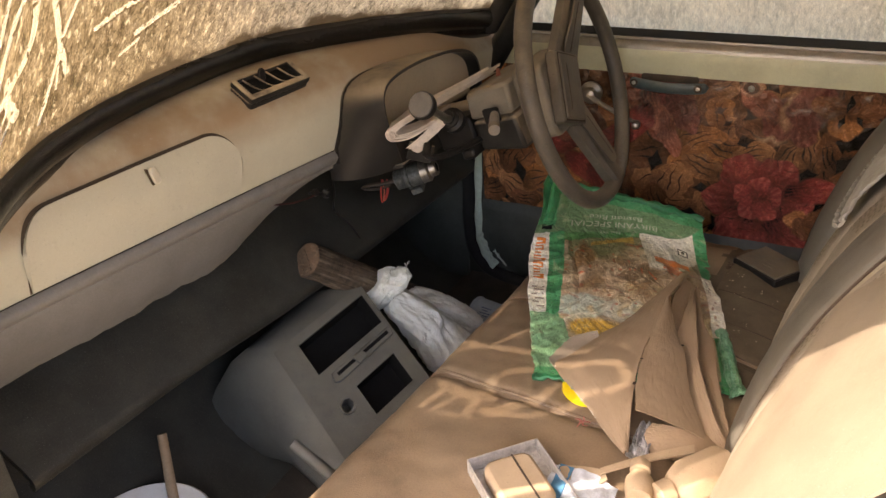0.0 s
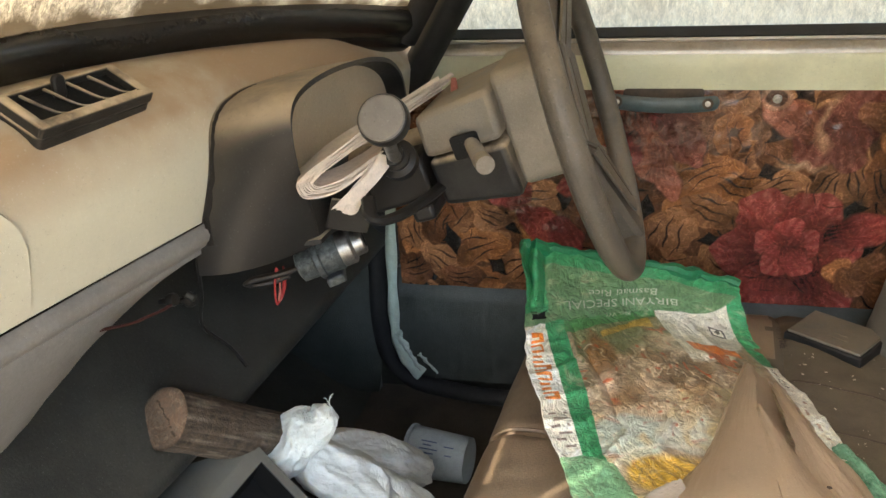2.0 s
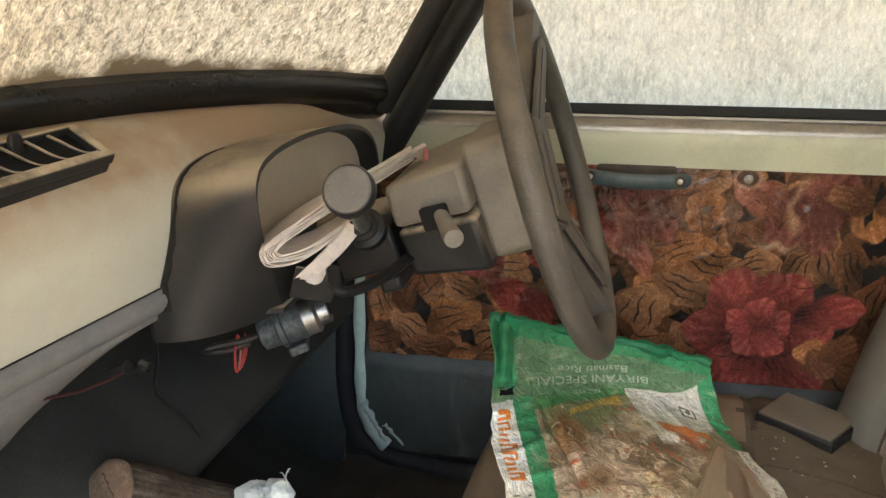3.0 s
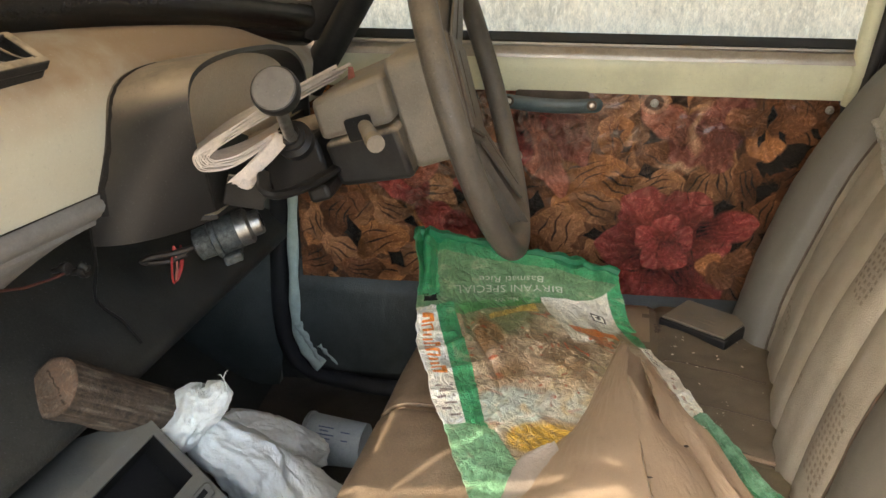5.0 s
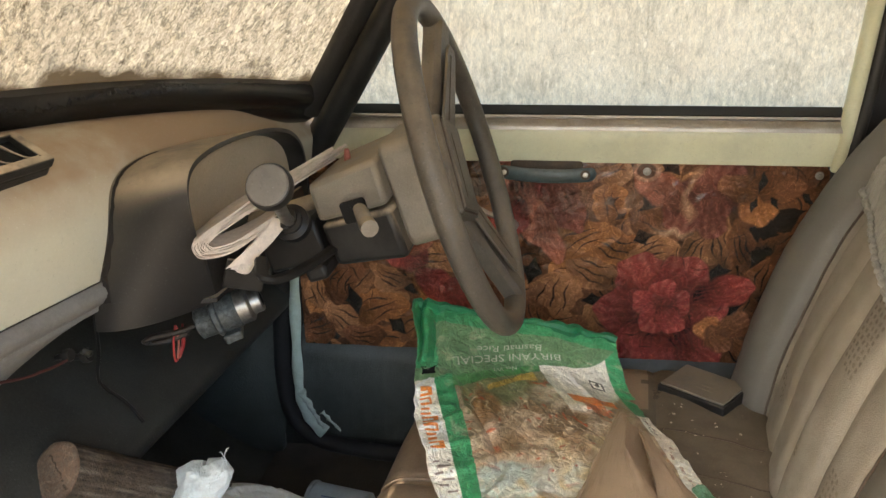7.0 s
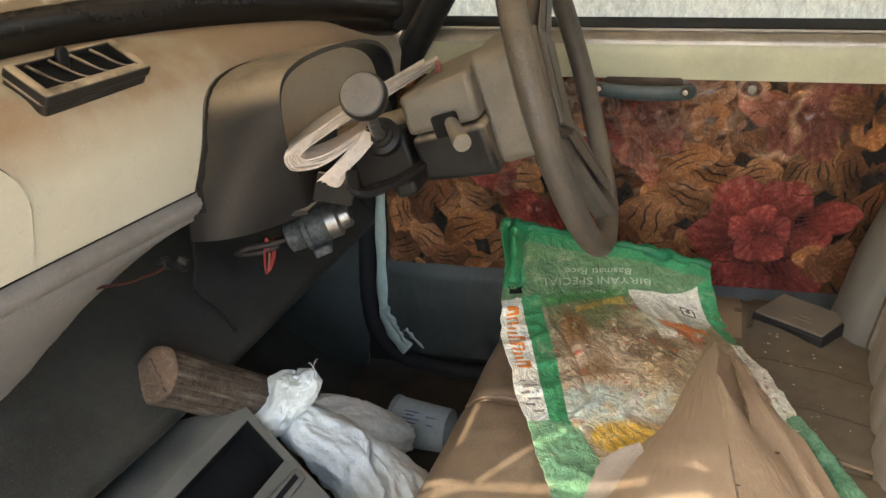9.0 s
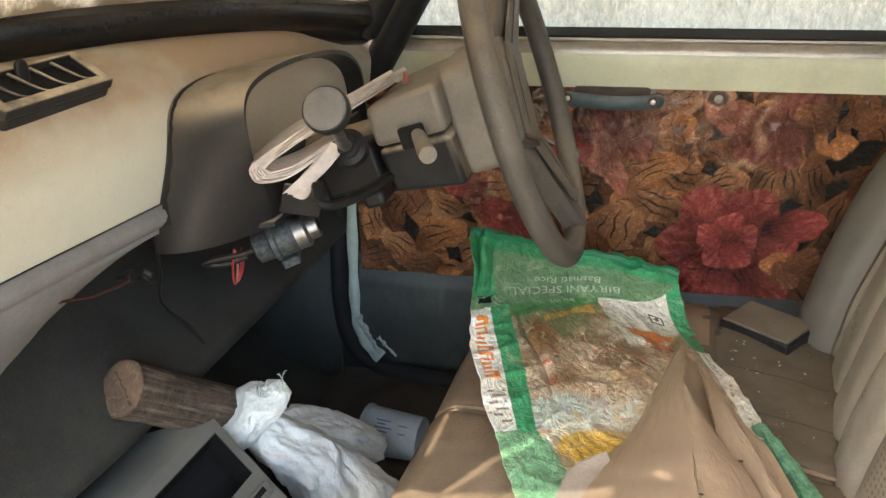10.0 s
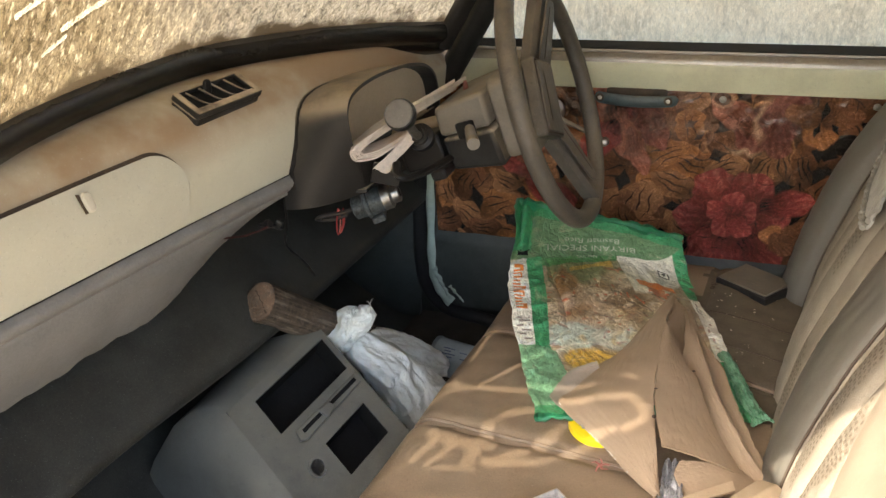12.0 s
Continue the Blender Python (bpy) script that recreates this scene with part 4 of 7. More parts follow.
part("handle_recess", prism(rounded(0.125, 0.016, 0.006), axes((-0.168, 0.6165, 0.650), (1, 0, 0), (0, -1, 0)), 0.003), surface("recess_brown", (0.07, 0.045, 0.025), 0.6, vary=0.4, size=0.03, bump=0.2), door, "brown hand recess")
handle = part("pull_handle", tube([(-0.253 + 0.170 * k / 40, 0.604 - 0.020 * math.sin(math.pi * k / 40) ** 0.5, 0.6425 - 0.003 * k / 40 - 0.003 * math.sin(math.pi * k / 40)) for k in range(41)], bar_radius, 14, flat=0.42, up=(0, 1, 0)), HANDLE, door, "worn dark teal door pull handle")
for x, z in ((-0.240, 0.6435), (-0.102, 0.6405)):
    part("screw_ring", lathe([(0.0085, 0.0), (0.0085, 0.0025), (0.0055, 0.0015), (0.0, 0.0012)], axes((x, 0.5862, z), (1, 0, 0), (0, -1, 0)), 16), DARK_SEAM, handle)
    part("screw", lathe([(0.0045, 0.0015), (0.004, 0.004), (0.0, 0.005)], axes((x, 0.5862, z), (1, 0, 0), (0, -1, 0)), 12), BRIGHT_TRIM, handle)
for x, z, r in ((0.003, 0.642, 0.0042), (0.284, 0.640, 0.0042)):
    part("trim_screw", lathe([(r * 1.7, 0.0), (r * 1.6, 0.002), (r, 0.0025), (r * 0.9, 0.006), (0.0, 0.007)], axes((x, 0.614, z), (1, 0, 0), (0, -1, 0)), 16), surface("dull_screw", (0.30, 0.27, 0.23), 0.45, 0.7, vary=0.3, size=0.01, bump=0.1, stain=0.4), door, "screw with a cup washer")
crank = part("window_crank", lathe([(0.026, 0.0), (0.026, 0.008), (0.017, 0.014), (0.015, 0.03), (0.009, 0.033), (0.0, 0.034)], axes((-0.343, 0.612, 0.604), (1, 0, 0), (0, -1, 0)), 24), CHROME, door, "chrome window crank")
part("crank_arm", tube([(-0.343, 0.585, 0.604), (-0.31, 0.574, 0.592), (-0.26, 0.566, 0.572), (-0.222, 0.562, 0.558)], lambda t: 0.009 - 0.003 * t, 10, flat=0.6), CHROME, crank)
part("crank_knob", lathe([(0.008, 0.0), (0.010, 0.008), (0.007, 0.02), (0.0, 0.022)], axes((-0.222, 0.562, 0.558), (1, 0, 0), (0, -1, 0)), 14), CHROME, crank)

# kick panel ahead of the door, rear door post
kp = sheet(lambda u, v: (-0.985 + 0.285 * u, 0.660 - 0.05 * math.sin(math.pi * min(1, v * 1.6)) ** 0.8 * math.sin(math.pi * u) ** 0.6 * (v < 0.62) + 0.006 * wob(u, v, 0, 0.25), 0.02 + 0.74 * v), 24, 40, -0.02)
tagged(part("trim_kick_panel", kp, VINYL_BLUE), "bulging blue-grey vinyl kick panel", "kick panel", kind="structure")


def rear_edge(z):
    return lerp_table([(0.0, 0.335), (0.5, 0.326), (0.62, 0.322), (0.70, 0.330), (0.78, 0.338), (1.2, 0.352)], z)


rear = thing("pillar_rear", (0.36, 0.62, 0.0), "wide black rubber-edged door post", "pillar", kind="structure")
part("post_skin", sheet(lambda u, v: (rear_edge(1.18 * u) + 0.13 * v, 0.618 - 0.10 * max(0.0, 1.18 * u - 0.70) + 0.010 * math.sin(math.pi * v), 1.18 * u), 40, 8, -0.02), RUBBER, rear, "black post lining")
part("rubber_seal", tube([(rear_edge(1.18 * k / 30), 0.606 - 0.10 * max(0.0, 1.18 * k / 30 - 0.70), 1.18 * k / 30) for k in range(31)], 0.011, 10), RUBBER, rear, "black rubber door seal")
tagged(part("pillar_left_rear", span((0.55, -0.74, -0.05), (0.62, -0.68, 1.18)), PAINT_GREEN), "painted door post beside the open door", "pillar", kind="structure")
tagged(part("trim_sill", span((-0.99, -0.74, -0.05), (0.55, -0.68, 0.05)), PAINT_GREEN), "painted sill of the open doorway", "sill", kind="structure")

# ---- dashboard ----
LIP_X = [(-0.75, -0.805), (-0.6, -0.790), (-0.404, -0.756), (-0.186, -0.720), (0.06, -0.674), (0.3, -0.630), (0.6, -0.575)]


def lip(y):
    return sum(lerp_table(LIP_X, y + d) for d in (-0.05, 0, 0.05)) / 3


def dash_profile(y):
    """The dashboard's section at y: from the lower lip over the crown to the windscreen's foot."""
    x, c = lip(y), cowl(y)
    drop = 0.812 - max(0.75, c.z + 0.008)
    crown = Vector((x - 0.004, y, 0.777 - drop * 0.8))
    gap = c - crown
    pts = [Vector((x, y, 0.634)), Vector((x + 0.010, y, 0.68)), Vector((x + 0.012, y, 0.728 - drop * 0.4)), crown,
           crown + Vector((gap.x * 0.28, 0, 0.026)), crown + Vector((gap.x * 0.62, 0, 0.034 - 0.3 * drop)), c + Vector((0.0, 0, -0.002))]
    return catmull(pts, 6)


DASH_ROWS = {}


def dash_at(y, s):
    key = round(y, 5)
    if key not in DASH_ROWS:
        DASH_ROWS[key] = dash_profile(y)
    row = DASH_ROWS[key]
    f = max(0.0, min(0.9999, s)) * (len(row) - 1)
    i = int(f)
    return row[i].lerp(row[i + 1], f - i)


DY0, DY1 = -0.76, 0.615
dash = thing("dashboard", (-0.75, 0, 0.63), "cream painted metal dashboard, its top brown with dust", "dashboard")
part("fascia", sheet(lambda u, v: dash_at(DY0 + (DY1 - DY0) * u, v), 90, 36, 0.006), PAINT_CREAM, dash)
part("lower_rail", sheet(lambda u, v: (lip(DY0 + (DY1 - DY0) * u) + 0.0005 + 0.013 * math.sin(math.pi * min(1.0, v * 1.25 + 0.02)) ** 0.6 - 0.004 * v, DY0 + (DY1 - DY0) * u, 0.6335 - 0.0355 * v), 60, 6, -0.004,
     lambda u, v: DY0 + (DY1 - DY0) * u < 0.062), PAINT_MAUVE, dash, "grey-mauve rail")


def valance_at(u, v):
    y = -0.76 + 0.84 * u
    deep = (0.115 + 0.006 * wob(y, 0, 0, 0.12) + 0.004 * wob(y, 0, 3, 0.03)) * (1 - smooth01(0.62, 1.0, u) * 0.85)
    return (lip(y) - 0.004 - 0.062 * v ** 1.4, y, 0.599 - deep * v + 0.003 * wob(y, v, 2, 0.1))


part("valance", sheet(valance_at, 60, 10, -0.003), PAINT_MAUVE, dash, "dusty grey-mauve apron with a ragged lower edge")
# glovebox lid laid 3 mm proud of the fascia, with rounded upper corners
GY0, GY1 = -0.560, -0.186


def lid_top(u):
    """How far up the lid reaches at u, its upper corners being rounded."""
    w, r = GY1 - GY0, 0.055
    d = max(0.0, r - u * w, u * w - (w - r))
    return 1 - (r - math.sqrt(max(0.0, r * r - d * d))) / 0.118


def lid_at(u, v):
    e = 0.5 - 0.5 * math.cos(math.pi * u)
    y = GY0 + (GY1 - GY0) * e
    return dash_at(y, 0.012 + 0.43 * v * lid_top(e)) + Vector((0.0045 + 0.003 * v, 0, 0))


def gap_at(u, v):
    e = 0.5 - 0.5 * math.cos(math.pi * u)
    y = GY0 - 0.003 + (GY1 - GY0 + 0.006) * e
    return dash_at(y, 0.008 + 0.446 * v * lid_top(e)) + Vector((0.0015, 0, 0))


lid = part("glovebox_lid", sheet(lid_at, 120, 30, 0.006), surface("cream_lid_paint", (0.555, 0.550, 0.450), 0.4, vary=0.05, size=0.15, bump=0.04, dust=0.25, stain=0.1), dash, "cream glovebox lid")
part("lid_gap", sheet(gap_at, 120, 30), DARK_SEAM, dash, "dark gap round the lid")
LATCH_M = axes((-0.7265, -0.3505, 0.7365), (0, 1, 0), (1, 0, 0.35))
latch = part("latch", prism(rounded(0.0145, 0.027, 0.0068), LATCH_M, 0.006), IVORY_PLASTIC, lid, "ivory glovebox latch", bevel=0.002)
part("latch_slot", prism([(-0.0095, -0.012), (-0.0065, -0.012), (-0.0065, 0.013), (-0.0105, 0.015)], LATCH_M @ pose(0, 0, -0.0005), 0.0025), DARK_SEAM, lid)

# air vent on the crown
VENT_M = axes((-0.718, -0.061, 0.791), (0.021, 0.137, 0.001), (0.50, -0.1, 0.87))
vent = part("vent", prism(rounded(0.142, 0.054, 0.008), VENT_M @ pose(0, 0, -0.012), 0.016), BLACK_PLASTIC, dash, "black plastic air vent", bevel=0.003)
fr = bmesh.new()
for w, h, x, y in ((0.140, 0.010, 0, -0.0222), (0.140, 0.005, 0, 0.0245), (0.011, 0.050, -0.065, 0), (0.011, 0.050, 0.065, 0)):
    block((w, h, 0.012), VENT_M @ pose(x, y, 0.008), fr)
part("vent_frame", fr, BLACK_PLASTIC, vent, bevel=0.002)
# flat near-black plate in place of the shaded depth behind the slats
part("vent_shade_plate", prism(rounded(0.120, 0.040, 0.004), VENT_M @ pose(0, 0.004, 0.0035), 0.002), surface("vent_shade", (0.004, 0.004, 0.004), 0.9, bump=0), vent, "flat near-black plate painted as the slot's shade")
for k in range(4):
    x = -0.047 + 0.027 * k
    arc = [(x, 0.022, 0.010), (x + 0.0005, 0.008, 0.0125), (x + 0.004, -0.004, 0.0125), (x + 0.011, -0.0115, 0.011), (x + 0.022, -0.0145, 0.009)]
    part("vent_slat", tube(catmull([VENT_M @ Vector(q) for q in arc], 5), 0.0017, 6), BLACK_PLASTIC, vent)
part("vent_bar", block((0.120, 0.0025, 0.004), VENT_M @ pose(0, -0.0155, 0.010)), BLACK_PLASTIC, vent)
part("vent_lever", prism(rounded(0.014, 0.024, 0.0065), VENT_M @ pose(-0.010, 0.018, 0.013, 62), 0.006), CASE_BLACK, vent, bevel=0.002)

# instrument binnacle: a hood with a deep opening towards the driver
BIN = thing("instrument_binnacle", (-0.62, 0.24, 0.58), "black plastic instrument hood, empty and dusty", "instrument hood")
BY0 = 0.045
SECTION = [(0.0, 0.0), (0.0, 0.05), (0.001, 0.10), (0.004, 0.145), (0.014, 0.168), (0.036, 0.181), (0.08, 0.187), (0.14, 0.187), (0.2, 0.184), (0.27, 0.177), (0.33, 0.162), (0.37, 0.136), (0.386, 0.10), (0.39, 0.06), (0.39, 0.0)]
HOOD_LINE = catmull([(a, b, 0) for a, b in SECTION], 5)


def bin_at(u, v):
    """u runs up one side, over the crown and down the other; v from the dashboard towards the driver."""
    o = HOOD_LINE[round(u * (len(HOOD_LINE) - 1))]
    near = 1 - smooth01(0.0, 0.16, o.x)
    high = o.y / 0.2
    y = BY0 + o.x + near * (0.055 * high ** 1.5 * (1 - v) ** 1.5 + 0.085 * (1 - high) ** 1.6 * v ** 2 - 0.006 * math.sin(math.pi * v))
    back = lip(y) - 0.01 - 0.015 * smooth01(0.1, 0.19, o.y)
    front = -0.560 + 0.018 * smooth01(0.12, 0.39, o.x) - 0.018 * (1 - high) ** 2 * near
    sink = 0.020 * (1 - v) * smooth01(0.12, 0.2, o.y) + 0.012 * (1 - v) * (1 - high) * near
    return (back + (front - back) * v, y, 0.583 + o.y - sink)


part("hood", sheet(bin_at, len(HOOD_LINE) - 1, 16, 0.006), HOOD_PLASTIC, BIN, "black dusty hood")
part("hood_floor", sheet(lambda u, v: (lip(0.1 + 0.33 * u) - 0.02 + (-0.565 + 0.01 * u - lip(0.1 + 0.33 * u) + 0.02) * v, 0.06 + 0.05 * v * (1 - u) + 0.37 * u, 0.586), 12, 8, 0.006), BLACK_PLASTIC, BIN)
DIAL = Vector((-0.602, 0.25, 0.665))
part("dial_plate", sheet(lambda u, v: Vector(bin_at(u, 0.62)).lerp(DIAL, v) + Vector((-0.004 * math.sin(math.pi * v), 0, 0)), len(HOOD_LINE) - 1, 10), surface("dusty_dial_plate", (0.56, 0.45, 0.31), 0.7, vary=0.1, bump=0.1, dust=0.8, dust_tone=(0.50, 0.39, 0.27)), BIN, "dust-covered dial plate")
part("lower_cowl", sheet(lambda u, v: (-0.560 - 0.018 * (1 - 0.375 * v) ** 2 * (1 - smooth01(0, 0.3, u)) + 0.012 * smooth01(0, 0.4, u) - 0.010 * v * smooth01(0, 0.2, u), (0.042 + 0.085 * (1 - 0.375 * v) ** 1.6) * (1 - u) + 0.436 * u, 0.584 + (0.075 - 0.01 * u) * v), 20, 8, -0.006), BLACK_PLASTIC, BIN)
part("cowl_bracket", block((0.05, 0.004, 0.042), pose(-0.532, 0.125, 0.617, 12, 15, 25)), BLACK_PLASTIC, BIN, "bent metal bracket", bevel=0.002)

# a near-black tube paints the shaded gap where the hood meets the dashboard


def hood_gap(u):
    best = None
    for k in range(70):
        p = Vector(bin_at(u, k / 100))
        row = dash_profile(p.y)
        d = min((q - p).length for q in row)
        if best is None or d < best[0]:
            best = (d, p)
    return best[1]


GAP_SHADE = surface("gap_shade_black", (0.012, 0.010, 0.009), 0.9, vary=0.2, bump=0.1)
gap_line = [hood_gap(k / (len(HOOD_LINE) - 1)) + Vector((0.006, -0.004, 0.005)) for k in range(3, 34)]
part("hood_gap", tube(gap_line, lambda t: 0.0058 - 0.0030 * t, 6), GAP_SHADE, BIN, "near-black tube painted as the shaded gap against the dashboard")

# ---- steering ----
HUB = Vector((-0.274, 0.296, 0.722))
NRM = Vector((math.cos(0.317), 0, math.sin(0.317)))
COL = axes(HUB, -NRM, (-math.sin(0.317), 0, math.cos(0.317)))   # x forward down the column, z up across it
wheel = thing("steering_wheel", HUB, "dusty black plastic steering wheel with a padded two-spoke hub", "steering wheel")
R = 0.221
ring = [COL @ Vector((0, R * math.cos(2 * math.pi * k / 96), R * math.sin(2 * math.pi * k / 96))) for k in range(96)]
part("rim", tube(ring, 0.0165, 14, closed=True, up=NRM, flat=0.95), WHEEL_PLASTIC, wheel)
HUB_UP = (COL.to_3x3() @ Vector((0, -0.36, 0.93))).normalized()
HUB_M = Matrix.Translation(COL @ Vector((0.030, 0.018, 0.002))) @ Matrix((HUB_UP.cross(NRM), HUB_UP, NRM)).transposed().to_4x4()
pad = part("hub_pad", prism(rounded(0.104, 0.136, 0.007), HUB_M, 0.024), WHEEL_PLASTIC, wheel, "padded hub panel", bevel=0.004)
part("hub_plate", prism(rounded(0.082, 0.122, 0.004), HUB_M @ pose(-0.004, 0, 0.0235), 0.005), WHEEL_PLASTIC, pad, bevel=0.0018)
part("hub_groove", prism([(-0.0018, -0.045), (0.0014, -0.040), (0.0018, 0.036), (-0.0012, 0.045)], HUB_M @ pose(-0.022, 0, 0.0288), 0.0006), DARK_SEAM, pad)
part("hub_gap", prism(rounded(0.088, 0.128, 0.004), HUB_M @ pose(-0.004, 0, 0.0236), 0.0012), DARK_SEAM, pad)
part("hub_cone", tube([COL @ Vector((k, 0.004, 0)) for k in (0.028, 0.05, 0.075, 0.10)], lambda t: 0.052 - 0.012 * t, 20), WHEEL_PLASTIC, wheel)


def spoke(angle, wide):
    a = radians(angle)
    o, t = Vector((0, math.cos(a), math.sin(a))), Vector((0, -math.sin(a), math.cos(a)))
    bm = bmesh.new()
    rows = []
    for k in range(7):
        f = k / 6
        r, w, d = 0.035 + (R - 0.045) * f, wide * (1 - 0.35 * f), 0.045 * (1 - f)
        rows.append([bm.verts.new(COL @ (o * r + t * s * w + Vector((d * 0.9 - 0.012 + h, 0, 0)))) for s, h in ((-1, 0.022), (-1, 0.004), (-0.7, -0.004), (0.7, -0.004), (1, 0.004), (1, 0.022))])
    for p, q in zip(rows, rows[1:]):
        for i in range(6):
            bm.faces.new((p[i], p[(i + 1) % 6], q[(i + 1) % 6], q[i]))
    bm.faces.new(rows[0][::-1])
    bm.faces.new(rows[-1])
    bmesh.ops.recalc_face_normals(bm, faces=bm.faces)
    sp = part("spoke", bm, WHEEL_PLASTIC, wheel)
    tilt = Matrix.Translation(COL @ (o * 0.118 + Vector((0.001, 0, 0)))) @ axes((0, 0, 0), COL.to_3x3() @ (o * 0.966 + Vector((-0.24, 0, 0))), NRM).to_3x3().to_4x4()
    w1, w0 = wide * 0.50, wide * 0.78
    part("spoke_panel", prism([(-0.072, -w0), (0.050, -w1), (0.060, -w1 * 0.6), (0.060, w1 * 0.6), (0.050, w1), (-0.072, w0)], tilt @ pose(0, 0, 0.001), 0.004), WHEEL_PLASTIC, sp, bevel=0.0015)
    part("spoke_groove", prism([(-0.05, -0.0016), (0.045, -0.0012), (0.045, 0.0012), (-0.05, 0.0016)], tilt @ pose(0, 0.006, 0.0052), 0.0006), DARK_SEAM, sp)


for angle, wide in ((122, 0.038), (-101, 0.036)):
    spoke(angle, wide)

column = thing("steering_column", (-0.42, 0.296, 0.62), "dusty grey plastic steering column shroud with a control stalk", "steering column")
part("boss", prism(rounded(0.165, 0.145, 0.022), COL @ pose(0.03, 0, 0, 90, 0, 90), 0.06), GREY_PLASTIC, column, "dusty boss cover", bevel=0.006)


def shroud(name, z0, z1, material, label):
    bm = bmesh.new()
    pts = [(0.088, -0.118, z0), (0.088, 0.118, z0), (0.19, 0.10, z0 * 0.8), (0.19, -0.11, z0 * 0.8)]
    lo = [bm.verts.new(COL @ Vector(p)) for p in pts]
    hi = [bm.verts.new(COL @ Vector((p[0], p[1] * 0.93, z1 if p[0] < 0.1 else z1 * 0.85))) for p in pts]
    bm.faces.new(lo)
    bm.faces.new(hi)
    for i in range(4):
        j = (i + 1) % 4
        bm.faces.new((lo[i], lo[j], hi[j], hi[i]))
    bmesh.ops.recalc_face_normals(bm, faces=bm.faces)
    return part(name, bm, material, column, label, bevel=0.008)


shroud("upper_shroud", 0.002, 0.062, GREY_PLASTIC, "dusty grey upper shroud")
shroud("lower_shroud", -0.002, -0.074, BLACK_PLASTIC, "black lower shroud")
clamp = bmesh.new()
block((0.085, 0.120, 0.060), COL @ pose(0.245, 0.020, -0.022), clamp)
block((0.030, 0.150, 0.022), COL @ pose(0.215, 0.035, -0.060), clamp)
part("column_clamp", clamp, CASE_BLACK, column, "black column clamp", bevel=0.006)
part("column_tube", tube([COL @ Vector((k, 0, -0.005)) for k in (0.15, 0.2, 0.26, 0.32)], 0.030, 16), BLACK_PLASTIC, column, "dark steering tube")
# solid near-black plate paints the shade of the stalk's opening
part("stalk_shade_plate", prism(rounded(0.034, 0.028, 0.004), axes((-0.400, 0.1745, 0.690), (0.95, -0.1, 0.3), (0, -1, 0)), 0.004), surface("socket_shade", (0.006, 0.006, 0.006), 0.9, bump=0), column, "near-black plate painted as the shaded stalk opening")
stalk = part("control_stalk", tube([(-0.40, 0.19, 0.692), (-0.388, 0.157, 0.693), (-0.372, 0.118, 0.690)], lambda t: 0.0078 + 0.0024 * t, 14), surface("dusty_stalk", (0.27, 0.235, 0.185), 0.6, vary=0.15, size=0.02, bump=0.2), column, "dusty ivory control stalk")
part("stalk_end", tube([(-0.3725, 0.119, 0.690), (-0.3655, 0.104, 0.689)], 0.0106, 14), GREY_PLASTIC, stalk)
red = part("indicator_peg", tube([(-0.438, 0.295, 0.725), (-0.438, 0.292, 0.742)], lambda t: 0.0055 - 0.002 * t, 8), RED_FADED, column, "faded red plastic peg")

lever = thing("gear_lever", (-0.48, 0.16, 0.66), "column gear lever with a large round grey knob", "gear lever")
part("lever_rod", tube([(-0.485, 0.19, 0.665), (-0.475, 0.13, 0.69), (-0.455, 0.05, 0.733), (-0.436, -0.018, 0.765)], 0.0075, 10), STEEL_GREY, lever)
part("lever_boot", lathe([(0.028, -0.01), (0.028, 0.004), (0.020, 0.008), (0.021, 0.016), (0.016, 0.020), (0.016, 0.026), (0.009, 0.028), (0.0, 0.03)], axes((-0.483, 0.172, 0.672), (1, 0, 0), (0.1, -0.8, 0.5)) @ Matrix.Diagonal((0.85, 0.85, 1.0, 1.0)), 24), CASE_BLACK, lever, "ribbed black boot")
KNOB_M = axes((-0.430, -0.036, 0.774), (1, 0, 0), (0.22, -0.82, 0.5))
knob = part("lever_knob", lathe([(0.008, -0.024), (0.015, -0.016), (0.0215, -0.010), (0.0235, -0.004), (0.0235, 0.004), (0.0226, 0.0066), (0.0200, 0.0078), (0.0, 0.0078)], KNOB_M, 32), CASE_BLACK, lever, "black knob with a worn top")
part("knob_cap", lathe([(0.0, 0.0081), (0.0206, 0.0080), (0.0214, 0.0074), (0.0200, 0.0090), (0.0, 0.0098)], KNOB_M, 32), surface("worn_grey_knob", (0.12, 0.115, 0.105), 0.45, vary=0.15, size=0.02, bump=0.1, dust=0.45, dust_tone=(0.22, 0.20, 0.17)), knob, "worn grey cap")
part("lever_bracket", tube(catmull([(-0.495, 0.09, 0.652), (-0.487, 0.07, 0.640), (-0.474, 0.075, 0.633), (-0.455, 0.12, 0.630), (-0.44, 0.20, 0.628), (-0.43, 0.25, 0.635)], 5), 0.0082, 8, flat=0.7), CASE_BLACK, lever, "black bracket loop")

# folded newspaper jammed behind the lever
news = thing("folded_newspaper", (-0.52, 0.2, 0.66), "folded newspaper bundle wedged behind the gear lever", "newspaper")

OUTER = [(-0.446, 0.292, 0.742), (-0.481, 0.193, 0.728), (-0.512, 0.13, 0.715), (-0.539, 0.084, 0.699), (-0.555, 0.06, 0.687), (-0.56, 0.053, 0.681), (-0.558, 0.052, 0.671), (-0.551, 0.06, 0.664), (-0.531, 0.088, 0.661), (-0.512, 0.12, 0.67), (-0.493, 0.16, 0.685)]
